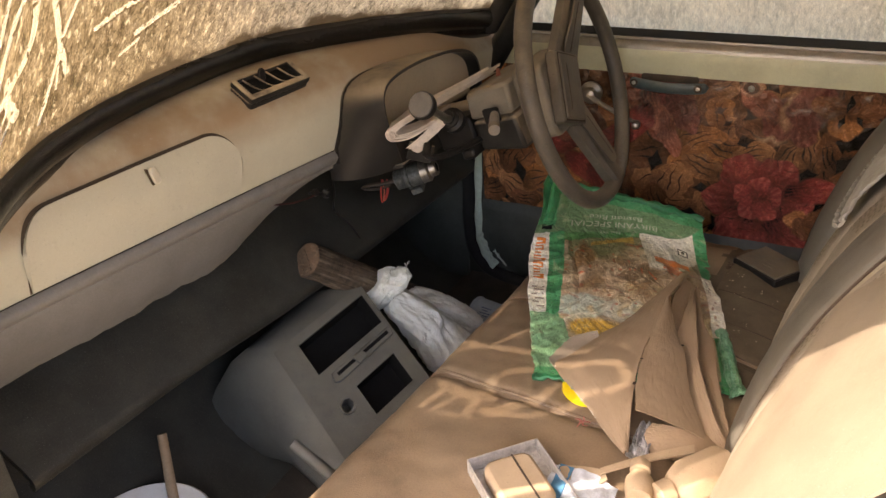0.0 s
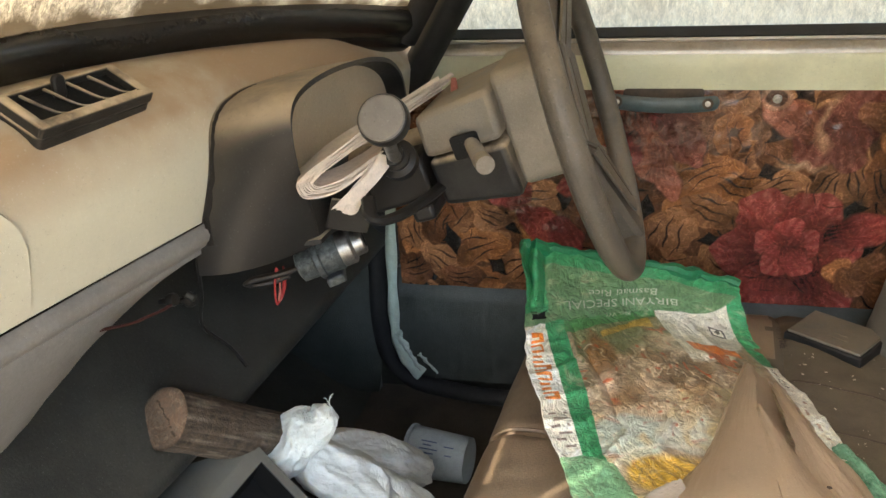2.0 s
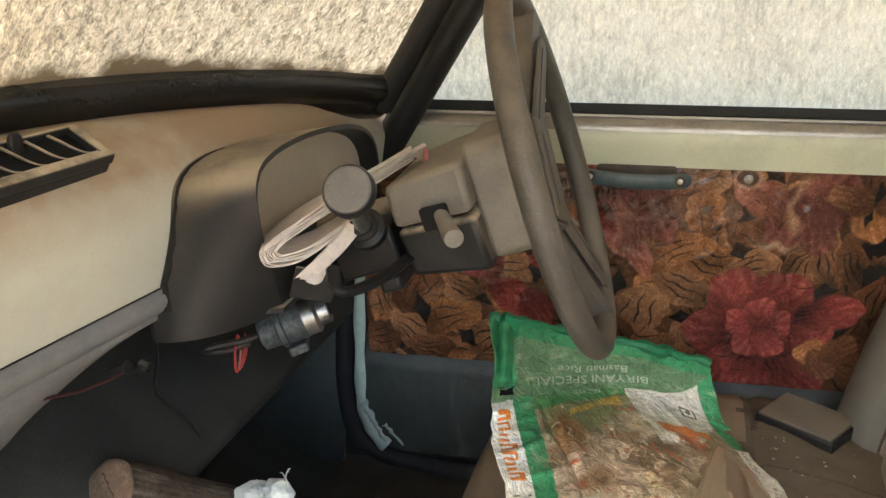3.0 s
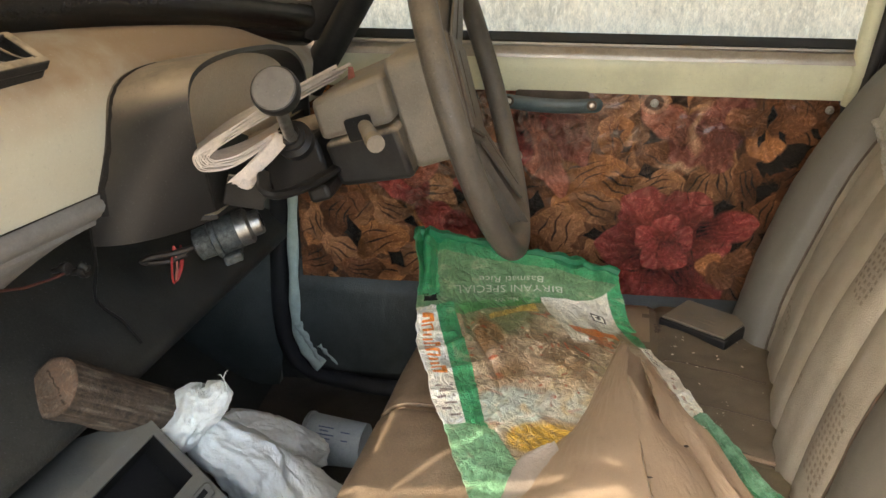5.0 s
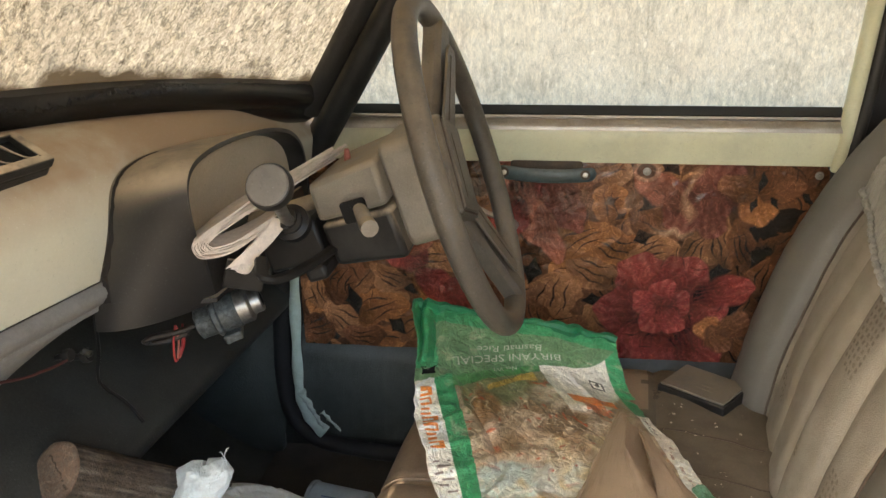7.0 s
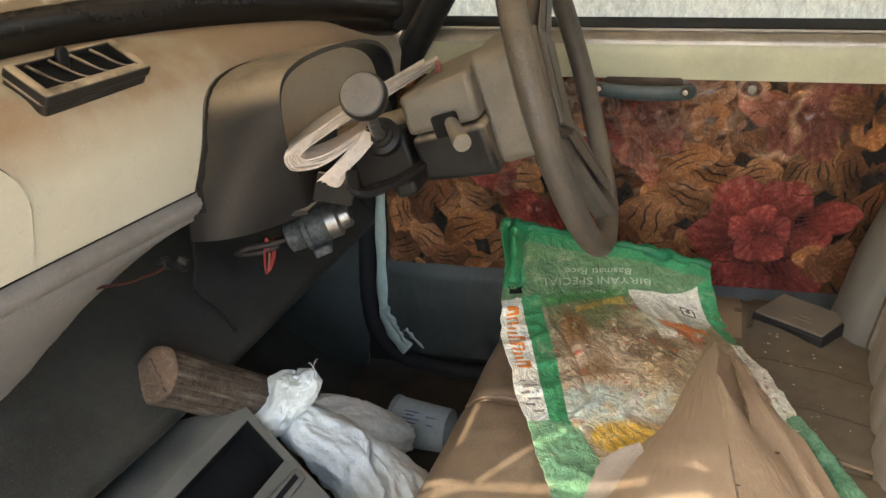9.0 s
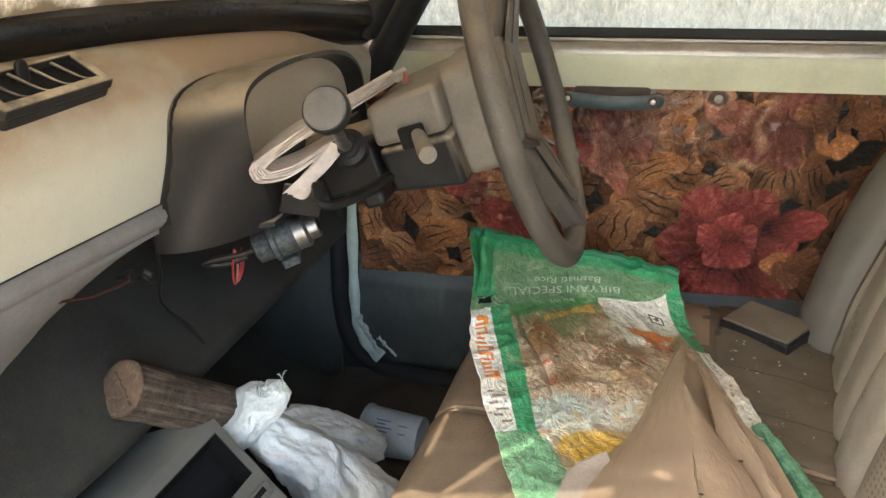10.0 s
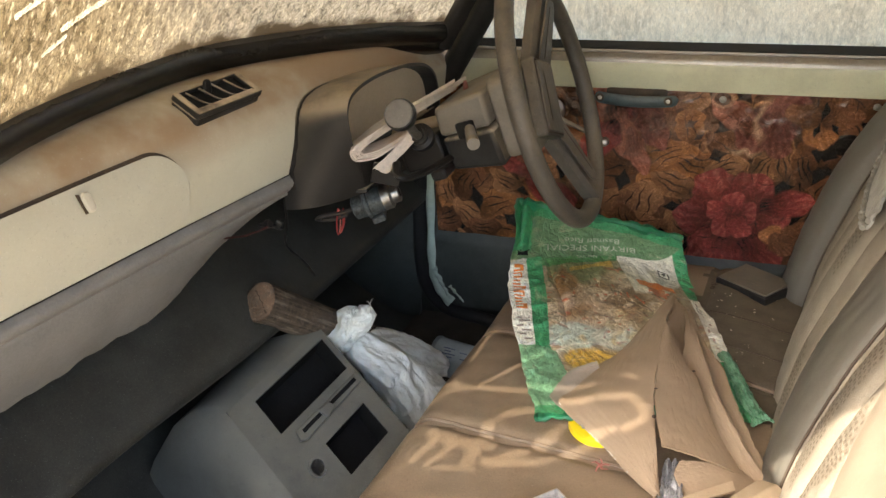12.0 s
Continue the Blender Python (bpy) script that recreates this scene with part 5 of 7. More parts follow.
INNER = [(-0.445, 0.296, 0.734), (-0.479, 0.197, 0.72), (-0.509, 0.133, 0.704), (-0.533, 0.091, 0.69), (-0.544, 0.073, 0.682), (-0.548, 0.068, 0.678), (-0.546, 0.069, 0.674), (-0.541, 0.076, 0.672), (-0.526, 0.098, 0.673), (-0.51, 0.126, 0.68), (-0.495, 0.157, 0.689)]
DEEP = Vector((-0.33, 0.90, -0.06)).normalized()
for k in range(12):
    line = catmull([Vector(p).lerp(Vector(q), k / 11) for p, q in zip(OUTER, INNER)], 6)

    def leaf_at(u, v, line=line, k=k):
        f = (0.02 * (k % 3) + (0.98 - 0.03 * (k % 2)) * u) * (len(line) - 1)
        i = min(int(f), len(line) - 2)
        p = line[i].lerp(line[i + 1], f - i)
        return p + DEEP * ((v * 0.062 - 0.006) * (0.42 + 0.58 * smooth01(0.0, 0.34, u)) + 0.004 * wob(u, k, 0, 0.15)) + Vector((0.003 * (k % 4) - 0.005, 0.012 * (k % 4) - 0.018, 0.0004 * (6 - k) + 0.001 * (k % 2))) * max(0.0, 1 - u / 0.32) + Vector((0, 0, 0.0026 * wob(u * 3, v, k * 0.7, 0.5)))

    part("page_fold", sheet(leaf_at, 70, 5, 0.0009), PAPER, news)
for k in range(3):
    def hang_at(u, v, k=k):
        top = Vector((-0.500, 0.146, 0.685)).lerp(Vector((-0.488, 0.165, 0.680)), v)
        low = Vector((-0.533 + 0.004 * k, 0.080, 0.645 - 0.004 * k)).lerp(Vector((-0.521 + 0.004 * k, 0.094, 0.637)), v)
        return top.lerp(low, u) + DEEP * (0.004 * k - 0.012) + Vector((0.003 * math.sin(5 * u + k), 0, 0.003 * math.sin(4 * v + k) - 0.006 * u * (1 - u)))

    part("hanging_page", sheet(hang_at, 20, 8, 0.0009), PAPER, news)

# ignition lock and its wires
lock = thing("ignition_lock", (-0.6, 0.2, 0.52), "worn chrome ignition lock hanging under the hood", "ignition lock")
LA = aim((-0.640, 0.198, 0.511), (0.080, 0.031, 0.029)) @ Matrix.Diagonal((1.10, 1.10, 0.85, 1.0))
LOCK_PAINT = surface("chipped_lock_paint", (0.035, 0.038, 0.040), 0.45, 0.2, vary=0.5, size=0.007, bump=0.5, grain=0.001, stain=0.3, tint=(0.095, 0.108, 0.106), fleck=0.8)
part("lock_barrel", lathe([(0.013, 0.0), (0.020, 0.004), (0.021, 0.03), (0.0235, 0.034), (0.0235, 0.07), (0.021, 0.074)], LA, 24), LOCK_PAINT, lock, "paint-flecked barrel")
part("lock_face", lathe([(0.0225, 0.072), (0.023, 0.09), (0.0195, 0.094), (0.0165, 0.095), (0.016, 0.110), (0.0145, 0.112), (0.0, 0.112)], LA, 24), surface("worn_chrome", (0.36, 0.35, 0.33), 0.36, 0.9, vary=0.4, size=0.012, bump=0.25, grain=0.001, stain=0.5, fleck=0.6), lock, "worn chrome lock face")
part("lock_collar", lathe([(0.0238, 0.030), (0.0262, 0.032), (0.0262, 0.040), (0.0238, 0.042)], LA, 24), LOCK_PAINT, lock, "chipped collar")
part("lock_clamp", block((0.050, 0.012, 0.030), LA @ pose(0.0, -0.026, 0.050)), LOCK_PAINT, lock, "painted steel clamp", bevel=0.003)
part("keyhole_ring", lathe([(0.0080, 0.1121), (0.0088, 0.1126), (0.0096, 0.1121)], LA, 24), GAP_SHADE, lock)
part("keyhole", prism([(-0.0012, -0.0042), (0.0012, -0.0042), (0.0018, 0.0), (0.0012, 0.0042), (-0.0012, 0.0042), (-0.0018, 0.0)], LA @ pose(0, 0, 0.1121), 0.0006), GAP_SHADE, lock)
part("lock_cable", tube(catmull([(-0.636, 0.200, 0.512), (-0.66, 0.19, 0.505), (-0.69, 0.165, 0.505), (-0.70, 0.17, 0.495), (-0.68, 0.19, 0.49), (-0.655, 0.20, 0.498)], 6), 0.007, 8, flat=0.6), RUBBER, lock)
for k in range(3):
    part("wire_loop", tube(catmull([(-0.665, 0.185, 0.515), (-0.672 + 0.004 * k, 0.187 + 0.008 * k, 0.485), (-0.676, 0.195 + 0.006 * k, 0.455), (-0.67, 0.207 + 0.004 * k, 0.475), (-0.662, 0.20, 0.51)], 5), 0.0016, 6), (RED_PLASTIC, RED_FADED, RED_PLASTIC)[k], lock, "red wire loop")

# ---- footwell ----
SHELF = [(-0.66, -0.772), (-0.56, -0.763), (-0.356, -0.749), (-0.10, -0.707), (0.05, -0.694), (0.128, -0.69), (0.4, -0.672), (0.66, -0.655)]


def shelf_at(u, v):
    y = -0.66 + 1.31 * u
    x = sum(lerp_table(SHELF, y + d) for d in (-0.06, 0, 0.06)) / 3
    if v < 0.3:
        a = v / 0.3 * 1.87 - 1.0
        return (x - 0.020 + 0.020 * math.cos(a) * 1.0, y, 0.388 + 0.020 * math.sin(a) - 0.02)
    f = (v - 0.3) / 0.7
    a = 0.87
    return (x - 0.020 + 0.020 * math.cos(a) - 0.26 * f, y, 0.368 + 0.020 * math.sin(a) + 0.22 * f + 0.006 * wob(y, f, 0, 0.12))


tagged(part("parcel_shelf", sheet(shelf_at, 60, 24, 0.012), DARK_LINING), "dark fibre parcel shelf below the dashboard", "shelf", kind="structure")
cable = thing("hanging_cable", (-0.70, 0.06, 0.60), "thin black cable hanging from the dashboard", "cable")
part("wire", tube(catmull([(-0.70, 0.06, 0.60), (-0.712, 0.075, 0.53), (-0.735, 0.10, 0.47), (-0.715, 0.12, 0.43), (-0.70, 0.13, 0.395)], 6), 0.0026, 6), CASE_BLACK, cable)
for x, y, z, r in ((-0.700, 0.031, 0.549, 0.006),):
    part("clip", lathe([(r * 0.5, -0.006), (r * 0.8, -0.004), (r * 0.7, 0.003), (r * 0.9, 0.006), (r * 0.4, 0.008), (0.0, 0.008)], aim((x, y, z), (0.9, 0.2, -0.6)), 9), DARK_LINING, cable, "black cable clip")

for y, z, r in ((0.002, 0.558, 0.008), (0.036, 0.541, 0.0095)):
    part("pull_knob", lathe([(r * 0.4, -0.016), (r * 0.5, -0.004), (r * 0.9, -0.002), (r, 0.003), (r * 0.8, 0.007), (0.0, 0.008)], aim((-0.705, y, z), (0.9, -0.1, 0.25)), 14), CASE_BLACK, cable, "black pull knob")
part("red_wire", tube(catmull([(-0.70, 0.000, 0.556), (-0.705, -0.018, 0.5555), (-0.708, -0.040, 0.5595), (-0.712, -0.061, 0.563), (-0.722, -0.10, 0.575)], 6), 0.0017, 6), surface("dirty_red_wire", (0.075, 0.022, 0.016), 0.6, vary=0.3, bump=0.1), cable, "dirty red wire")

log = thing("wooden_log", (-0.66, 0.02, 0.36), "short round log with a sawn reddish end", "log")
LM = aim((-0.722, -0.033, 0.423), (0.20, 0.56, -0.50))


def log_at(u, v):
    a, r = 2 * math.pi * u, 0.0365
    r *= 1 + 0.012 * math.sin(3 * a) + 0.03 * wob(math.cos(a), math.sin(a), v * 6, 0.5) - 0.035 * abs(wob(math.cos(a) * 4, math.sin(a) * 4, v * 1.6, 0.5))
    return LM @ Vector((r * math.cos(-a), r * math.sin(-a), 0.34 * v))


bark = part("bark", sheet(log_at, 120, 60), printed("weathered_bark", 0.8, 0.9, 0.003, 0.3, soil=0.25, hatch_glint=0.25, wrinkle=0.3), log)
tones = np.empty((121 * 61, 3))
for i in range(121):
    for j in range(61):
        a, v = 2 * math.pi * i / 120, j / 60
        k = wob(math.cos(a) * 5, math.sin(a) * 5, v * 1.4, 0.5) + 0.6 * wob(math.cos(a) * 12, math.sin(a) * 12, v * 4, 0.5) + 0.4 * wob(a, v * 30, 3, 0.9)
        pale = smooth01(0.25, 0.6, wob(math.cos(a) * 2, math.sin(a) * 2, v * 3 + 7, 0.5) + 0.4 * k)
        tones[i * 61 + j] = np.array((0.080, 0.062, 0.047)) * (1 - pale) * (1 + 0.7 * k) + np.array((0.17, 0.14, 0.108)) * pale
paint_print(bark, np.clip(tones, 0.012, 1)[:len(bark.data.vertices)])
end = part("sawn_end", sheet(lambda u, v: LM @ Vector((0.0362 * v * math.cos(-2 * math.pi * u) * (1 + 0.012 * math.sin(6 * math.pi * u)), 0.0362 * v * math.sin(-2 * math.pi * u) * (1 + 0.012 * math.sin(6 * math.pi * u)), -0.001 + 0.003 * v ** 12 - 0.001 * abs(wob(u * 6, v, 0, 0.3)))), 60, 24), printed("sawn_grain", 0.8, 0.6, 0.002, 0.3, soil=0.35, hatch_glint=0.3), log, "reddish sawn end with cracks")
tones = np.empty((61 * 25, 3))
for i in range(61):
    for j in range(25):
        a, r = 2 * math.pi * i / 60, j / 24
        x, y = r * math.cos(a), r * math.sin(a)
        k = 0.5 + 0.5 * math.sin(r * 34 + 2 * wob(x, y, 2, 0.4)) * 0.4 + 0.5 * wob(x, y, 5, 0.35)
        crack = 1.0 if abs(x * 0.5 + y * 0.87 + 0.12 * wob(x, y, 1, 0.3) + 0.15) < 0.018 else 0.0
        tones[i * 25 + j] = (np.array((0.235, 0.140, 0.090)) * k * (0.45 + 0.55 * smooth01(0.15, -0.25, x * 0.5 + y * 0.87)) + np.array((0.15, 0.115, 0.085)) * (1 - k)) * (1 - 0.85 * crack) * (1 - 0.4 * smooth01(0.86, 1.0, r))
paint_print(end, np.clip(tones, 0.01, 1)[:len(end.data.vertices)])
part("far_end", lathe([(0.0355, 0.337), (0.034, 0.341), (0.0, 0.342)], LM, 24), WOOD_END, log)

# ---- loose radio console in the footwell ----
CA, CE1, CE2 = Vector((-0.690, -0.137, 0.294)), Vector((0.237, 0.959, 0.153)), Vector((0.78, -0.31, -0.52))
CN = CE1.cross(CE2).normalized() * -1


def face(s, t, h=0.0):
    return CA + CE1 * s + CE2 * t + CN * h


CONSOLE_GREY = surface("console_grey_plastic", (0.080, 0.085, 0.080), 0.46, vary=0.3, size=0.09, bump=0.3, grain=0.0015, dust=0.55, dust_tone=(0.185, 0.172, 0.134), stain=0.25)
console = thing("radio_console", (-0.62, -0.1, 0.0), "empty grey plastic radio console standing in the footwell", "console")
S0, S1, T0, T1 = -0.052, 0.190, -0.018, 0.27
holes = [(0.0, 0.178, 0.001, 0.076), (0.050, 0.157, 0.143, 0.214)]


def face_keep(u, v):
    s, t = S0 + (S1 - S0) * u, T0 + (T1 - T0) * v
    if any(a < s < b and c < t < d for a, b, c, d in holes):
        return False
    return math.hypot(s - 0.012, t - 0.161) > 0.013


part("face_plate", sheet(lambda u, v: face(S0 + (S1 - S0) * u, T0 + (T1 - T0) * v, 0), 104, 116, -0.006, face_keep), CONSOLE_GREY, console, smooth=False)
body = bmesh.new()
outline = [(S0, T0 + 0.02), (S0 + 0.012, T0), (S1 - 0.015, T0), (S1, T0 + 0.015), (S1, 0.008), (S1, T1), (S0, T1)]
levels = []
for drop, left, up, taper in ((0.0, 0.0, 0.0, 0.0), (-0.002, 0.004, 0.008, 0.006), (-0.007, 0.010, 0.020, 0.018), (-0.016, 0.020, 0.036, 0.034), (-0.032, 0.036, 0.054, 0.052), (-0.06, 0.054, 0.074, 0.066), (-0.10, 0.066, 0.090, 0.070), (-0.15, 0.066, 0.100, 0.055), (-0.19, 0.050, 0.100, 0.04), (-0.215, 0.020, 0.095, 0.02)):
    row = []
    for s, t in outline:
        q = face(s - (left if s < 0.05 else taper if t < 0.005 else -0.1 * left), t - (up if t < 0.005 else 0.0), drop)
        if s < 0.05:
            # the open side spreads towards its foot
            q = q.lerp(Vector((-0.935, -0.235, 0.022)).lerp(Vector((-0.600, -0.160, 0.022)), (t - T0) / (T1 - T0)), smooth01(-0.01, -0.215, drop) ** 1.2)
        q.z = max(q.z, 0.004)
        row.append(q)
    levels.append(row)
rows = []
for row in levels:
    ring = []
    for a, b in zip(row, row[1:] + row[:1]):
        ring += [a.lerp(b, k / 6) for k in range(6)]
    rows.append([body.verts.new(q) for q in ring])
for p, q in zip(rows, rows[1:]):
    for i in range(len(p)):
        j = (i + 1) % len(p)
        body.faces.new((p[i], p[j], q[j], q[i]))
bmesh.ops.recalc_face_normals(body, faces=body.faces)
part("shell", body, CONSOLE_GREY, console, "dusty grey shell")
# near-black colour puts the shade inside the console's openings
HOLE_SHADE = surface("console_inner_shade", (0.010, 0.010, 0.010), 0.9, bump=0.1, specular=0.1, fleck=0.05)
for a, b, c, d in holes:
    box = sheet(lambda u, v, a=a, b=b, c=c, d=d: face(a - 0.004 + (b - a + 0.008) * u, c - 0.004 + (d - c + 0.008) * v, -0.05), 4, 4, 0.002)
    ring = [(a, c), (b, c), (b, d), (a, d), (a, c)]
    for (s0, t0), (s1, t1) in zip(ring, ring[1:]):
        part("slot_wall", sheet(lambda u, v: face(s0 + (s1 - s0) * u, t0 + (t1 - t0) * u, -0.002 - 0.05 * v), 4, 3), HOLE_SHADE, console)
    part("slot_box", box, HOLE_SHADE, console, "empty slot with its inner shade coloured near-black")
strip = part("slide_strip", prism([(0.020, 0.092), (0.178, 0.094), (0.184, 0.100), (0.180, 0.114), (0.026, 0.117), (0.016, 0.110)], Matrix.Translation(CA) @ Matrix((CE1, CE2, CN)).transposed().to_4x4() @ pose(0, 0, 0.0005), 0.006), CONSOLE_GREY, console, "slide strip", bevel=0.002)
# flat near-black strip painted as the shaded slot
part("slide_slot", prism([(0.030, 0.0985), (0.172, 0.099), (0.172, 0.1065), (0.060, 0.1055), (0.030, 0.106)], Matrix.Translation(CA) @ Matrix((CE1, CE2, CN)).transposed().to_4x4() @ pose(0, 0, 0.0068), 0.001), HOLE_SHADE, strip)
part("slide_knob", prism([(0.074, 0.096), (0.098, 0.097), (0.106, 0.112), (0.080, 0.118)], Matrix.Translation(CA) @ Matrix((CE1, CE2, CN)).transposed().to_4x4() @ pose(0, 0, 0.007), 0.006), CONSOLE_GREY, strip, bevel=0.002)
part("lighter_hole", lathe([(0.013, -0.03), (0.013, 0.003), (0.017, 0.004), (0.018, 0.0), (0.0175, -0.03)], Matrix.Translation(face(0.012, 0.161)) @ Matrix((CE1, CE2, CN)).transposed().to_4x4(), 20), CONSOLE_GREY, console, "round socket")

# white woven sack draped over the log's end
sack = thing("white_sack", (-0.52, 0.15, 0.1), "crumpled white woven plastic sack over the log", "sack")


SACK_CLOTH = printed("crumpled_sack_cloth", 0.45, 0.3, 0.0015, 0.4, soil=0.18, wrinkle=0.40, fold=13.0)


def bundle(name, path, radius, owner, seed, label="", flat=0.75, folds=5, twist=1.2):
    """A length of bunched cloth: a swept roll with sharp lengthwise creases that wander, and crumpled dents."""
    line = catmull(path, 10)
    n = len(line)

    def at(u, v):
        f = v * (n - 1)
        i = min(int(f), n - 2)
        p, d = line[i].lerp(line[i + 1], f - i), (line[min(i + 2, n - 1)] - line[max(i - 1, 0)]).normalized()
        side = d.cross(Vector((0, 0, 1))).normalized()
        top = side.cross(d)
        a = 2 * math.pi * u
        r = lerp_table(radius, v)
        wave = abs(math.sin(a * folds / 2 + twist * 3 * v + 1.5 * wob(v, seed, 0, 0.3)))
        crease = 0.07 * (1 - wave) ** 1.5 - 0.26 * abs(wob(math.cos(a) * 0.8 + 2 * v, math.sin(a) * 0.8 + seed, v * 3, 0.55)) - 0.16 * abs(wob(math.cos(a) * 2, math.sin(a) * 2 + seed, v * 6, 0.5)) + 0.12 * wob(math.cos(a), math.sin(a) + seed, v * 3, 0.6)
        r *= 1.0 + crease
        return p + side * r * math.cos(-a) + top * r * flat * math.sin(-a)

    ob = part(name, sheet(at, 90, 70), SACK_CLOTH, owner, label)
    paint_print(ob, np.tile((0.75, 0.80, 0.765), (len(ob.data.vertices), 1)))
    return ob


bundle("sack_neck", [(-0.690, 0.075, 0.235), (-0.660, 0.090, 0.275), (-0.628, 0.108, 0.308), (-0.602, 0.115, 0.322), (-0.589, 0.128, 0.345)], [(0.0, 0.030), (0.3, 0.044), (0.6, 0.042), (0.8, 0.030), (0.93, 0.022), (1.0, 0.006)], sack, 1, "bunched torn neck of the sack")
bundle("sack_body", [(-0.640, 0.105, 0.285), (-0.605, 0.122, 0.245), (-0.568, 0.150, 0.185), (-0.520, 0.165, 0.125), (-0.462, 0.155, 0.070), (-0.42, 0.13, 0.045)], [(0.0, 0.012), (0.12, 0.042), (0.4, 0.065), (0.75, 0.074), (0.93, 0.058), (1.0, 0.012)], sack, 2, "", 0.8, 4, 0.5)
bundle("sack_fold", [(-0.640, 0.160, 0.245), (-0.613, 0.195, 0.218), (-0.575, 0.255, 0.165), (-0.540, 0.305, 0.110), (-0.530, 0.325, 0.088)], [(0.0, 0.012), (0.15, 0.040), (0.6, 0.044), (0.92, 0.034), (1.0, 0.008)], sack, 3, "loose fold of the sack", 0.8, 5, 0.9)
for k in range(9):
    a = Vector((-0.589, 0.128, 0.348)) if k < 5 else Vector((-0.540, 0.322, 0.090))
    e = Vector((0.012 * math.sin(2.3 * k), 0.012 * math.cos(3.1 * k), 0.002 + 0.006 * math.sin(5 * k)))
    part("loose_thread", tube(catmull([a, a + e * 0.5 + Vector((0, 0, 0.004)), a + e], 4), 0.0007, 5), SACK_WHITE, sack)

cup = thing("plastic_cup", (-0.54, 0.42, 0.0), "pale blue plastic tub lying on the floor", "plastic tub")
CM = aim((-0.575, 0.425, 0.049), (1, -0.12, 0.0))
part("tub_wall", lathe([(0.042, 0.0), (0.048, 0.0), (0.048, 0.006), (0.0455, 0.008), (0.040, 0.11), (0.0, 0.112), (0.0, 0.109), (0.038, 0.108), (0.0435, 0.006), (0.042, 0.0)], CM, 28), CUP_BLUE, cup)
PRINT_BLUE = surface("faded_blue_print", (0.07, 0.10, 0.20), 0.5, vary=0.2, bump=0.05)
for k, (h0, h1) in enumerate(((0.030, 0.058), (0.034, 0.050), (0.030, 0.062), (0.040, 0.056), (0.072, 0.090), (0.076, 0.088))):
    a0 = radians(112 + 9 * k if k < 4 else 118 + 20 * (k - 4))
    part("print_bar", sheet(lambda u, v: CM @ Vector(((0.0463 - 0.054 * (h0 + (h1 - h0) * u - 0.008)) * math.cos(a0 + 0.05 * v), (0.0463 - 0.054 * (h0 + (h1 - h0) * u - 0.008)) * math.sin(a0 + 0.05 * v), h0 + (h1 - h0) * u)), 6, 2), PRINT_BLUE, cup)
plate = thing("dull_plate", (-0.80, -0.335, 0.0), "dull brown plate lying on the floor beside the basin", "plate")
part("plate_dish", lathe([(0.0, 0.003), (0.048, 0.003), (0.066, 0.016), (0.069, 0.015), (0.050, 0.0), (0.0, 0.0)], Matrix.Translation((-0.790, -0.375, 0.001)), 32), surface("dull_plate_brown", (0.11, 0.095, 0.065), 0.6, vary=0.25, size=0.04, bump=0.2, stain=0.5), plate)
tagged(part("bottle_cap", lathe([(0.0, 0.0), (0.017, 0.0), (0.018, 0.003), (0.017, 0.013), (0.014, 0.015), (0.0, 0.0155)], Matrix.Translation((-0.800, -0.372, 0.0045)), 20), surface("teal_cap_plastic", (0.13, 0.26, 0.22), 0.45, vary=0.15, bump=0.05)), "small pale teal bottle cap on the plate", "bottle cap")
straws = bmesh.new()
for (x0, y0), (x1, y1), lift in (((-0.97, -0.335), (-0.935, -0.352), 0.010), ((-0.93, -0.322), (-0.915, -0.280), 0.012), ((-0.855, -0.240), (-0.828, -0.282), 0.016), ((-0.90, -0.24), (-0.875, -0.225), 0.006), ((-0.88, -0.31), (-0.868, -0.30), 0.006)):
    tube([(x0, y0, 0.003), ((x0 + x1) / 2, (y0 + y1) / 2, 0.003 + lift), (x1, y1, 0.003)], 0.0011, 5, bm=straws)
tagged(part("straw", straws, WOOD_STICK), "loose pale straws on the dirty floor", "straw", kind="stuff")
tub = thing("white_basin", (-0.79, -0.47, 0.0), "white plastic basin on the floor", "basin")
part("basin_wall", lathe([(0.085, 0.004), (0.10, 0.11), (0.118, 0.135), (0.122, 0.132), (0.106, 0.108), (0.09, 0.0), (0.0, 0.0), (0.0, 0.004), (0.085, 0.004)], Matrix.Translation((-0.765, -0.525, 0.0)), 40), WHITE_PLASTIC, tub)
tagged(part("wooden_stick", tube([(-0.745, -0.475, 0.03), (-0.80, -0.42, 0.14), (-0.832, -0.385, 0.22)], lambda t: 0.010 - 0.001 * t, 10), WOOD_STICK), "short wooden stick standing in the basin", "stick")
tagged(part("hand_lever", tube([(-0.46, -0.33, 0.14), (-0.50, -0.331, 0.20), (-0.568, -0.335, 0.25)], lambda t: 0.012 - 0.002 * t + 0.004 * (0.86 < t < 0.93), 12), CONSOLE_GREY), "grey hand lever beside the seat", "hand lever")

# ---- bench seat ----
def seat_x(y, u):
    """u from the cushion's front edge to the crease."""
    return (-0.405 + 0.095 * y) * (1 - u) + (0.16 + 0.095 * y) * u


seat = thing("bench_seat_cushion", (-0.1, 0, 0.0), "tan vinyl bench seat cushion, dusty and creased, with stitched seams", "car seat")
SY0, SY1 = -0.68, 0.585
SEAMS = [-0.135, 0.155]


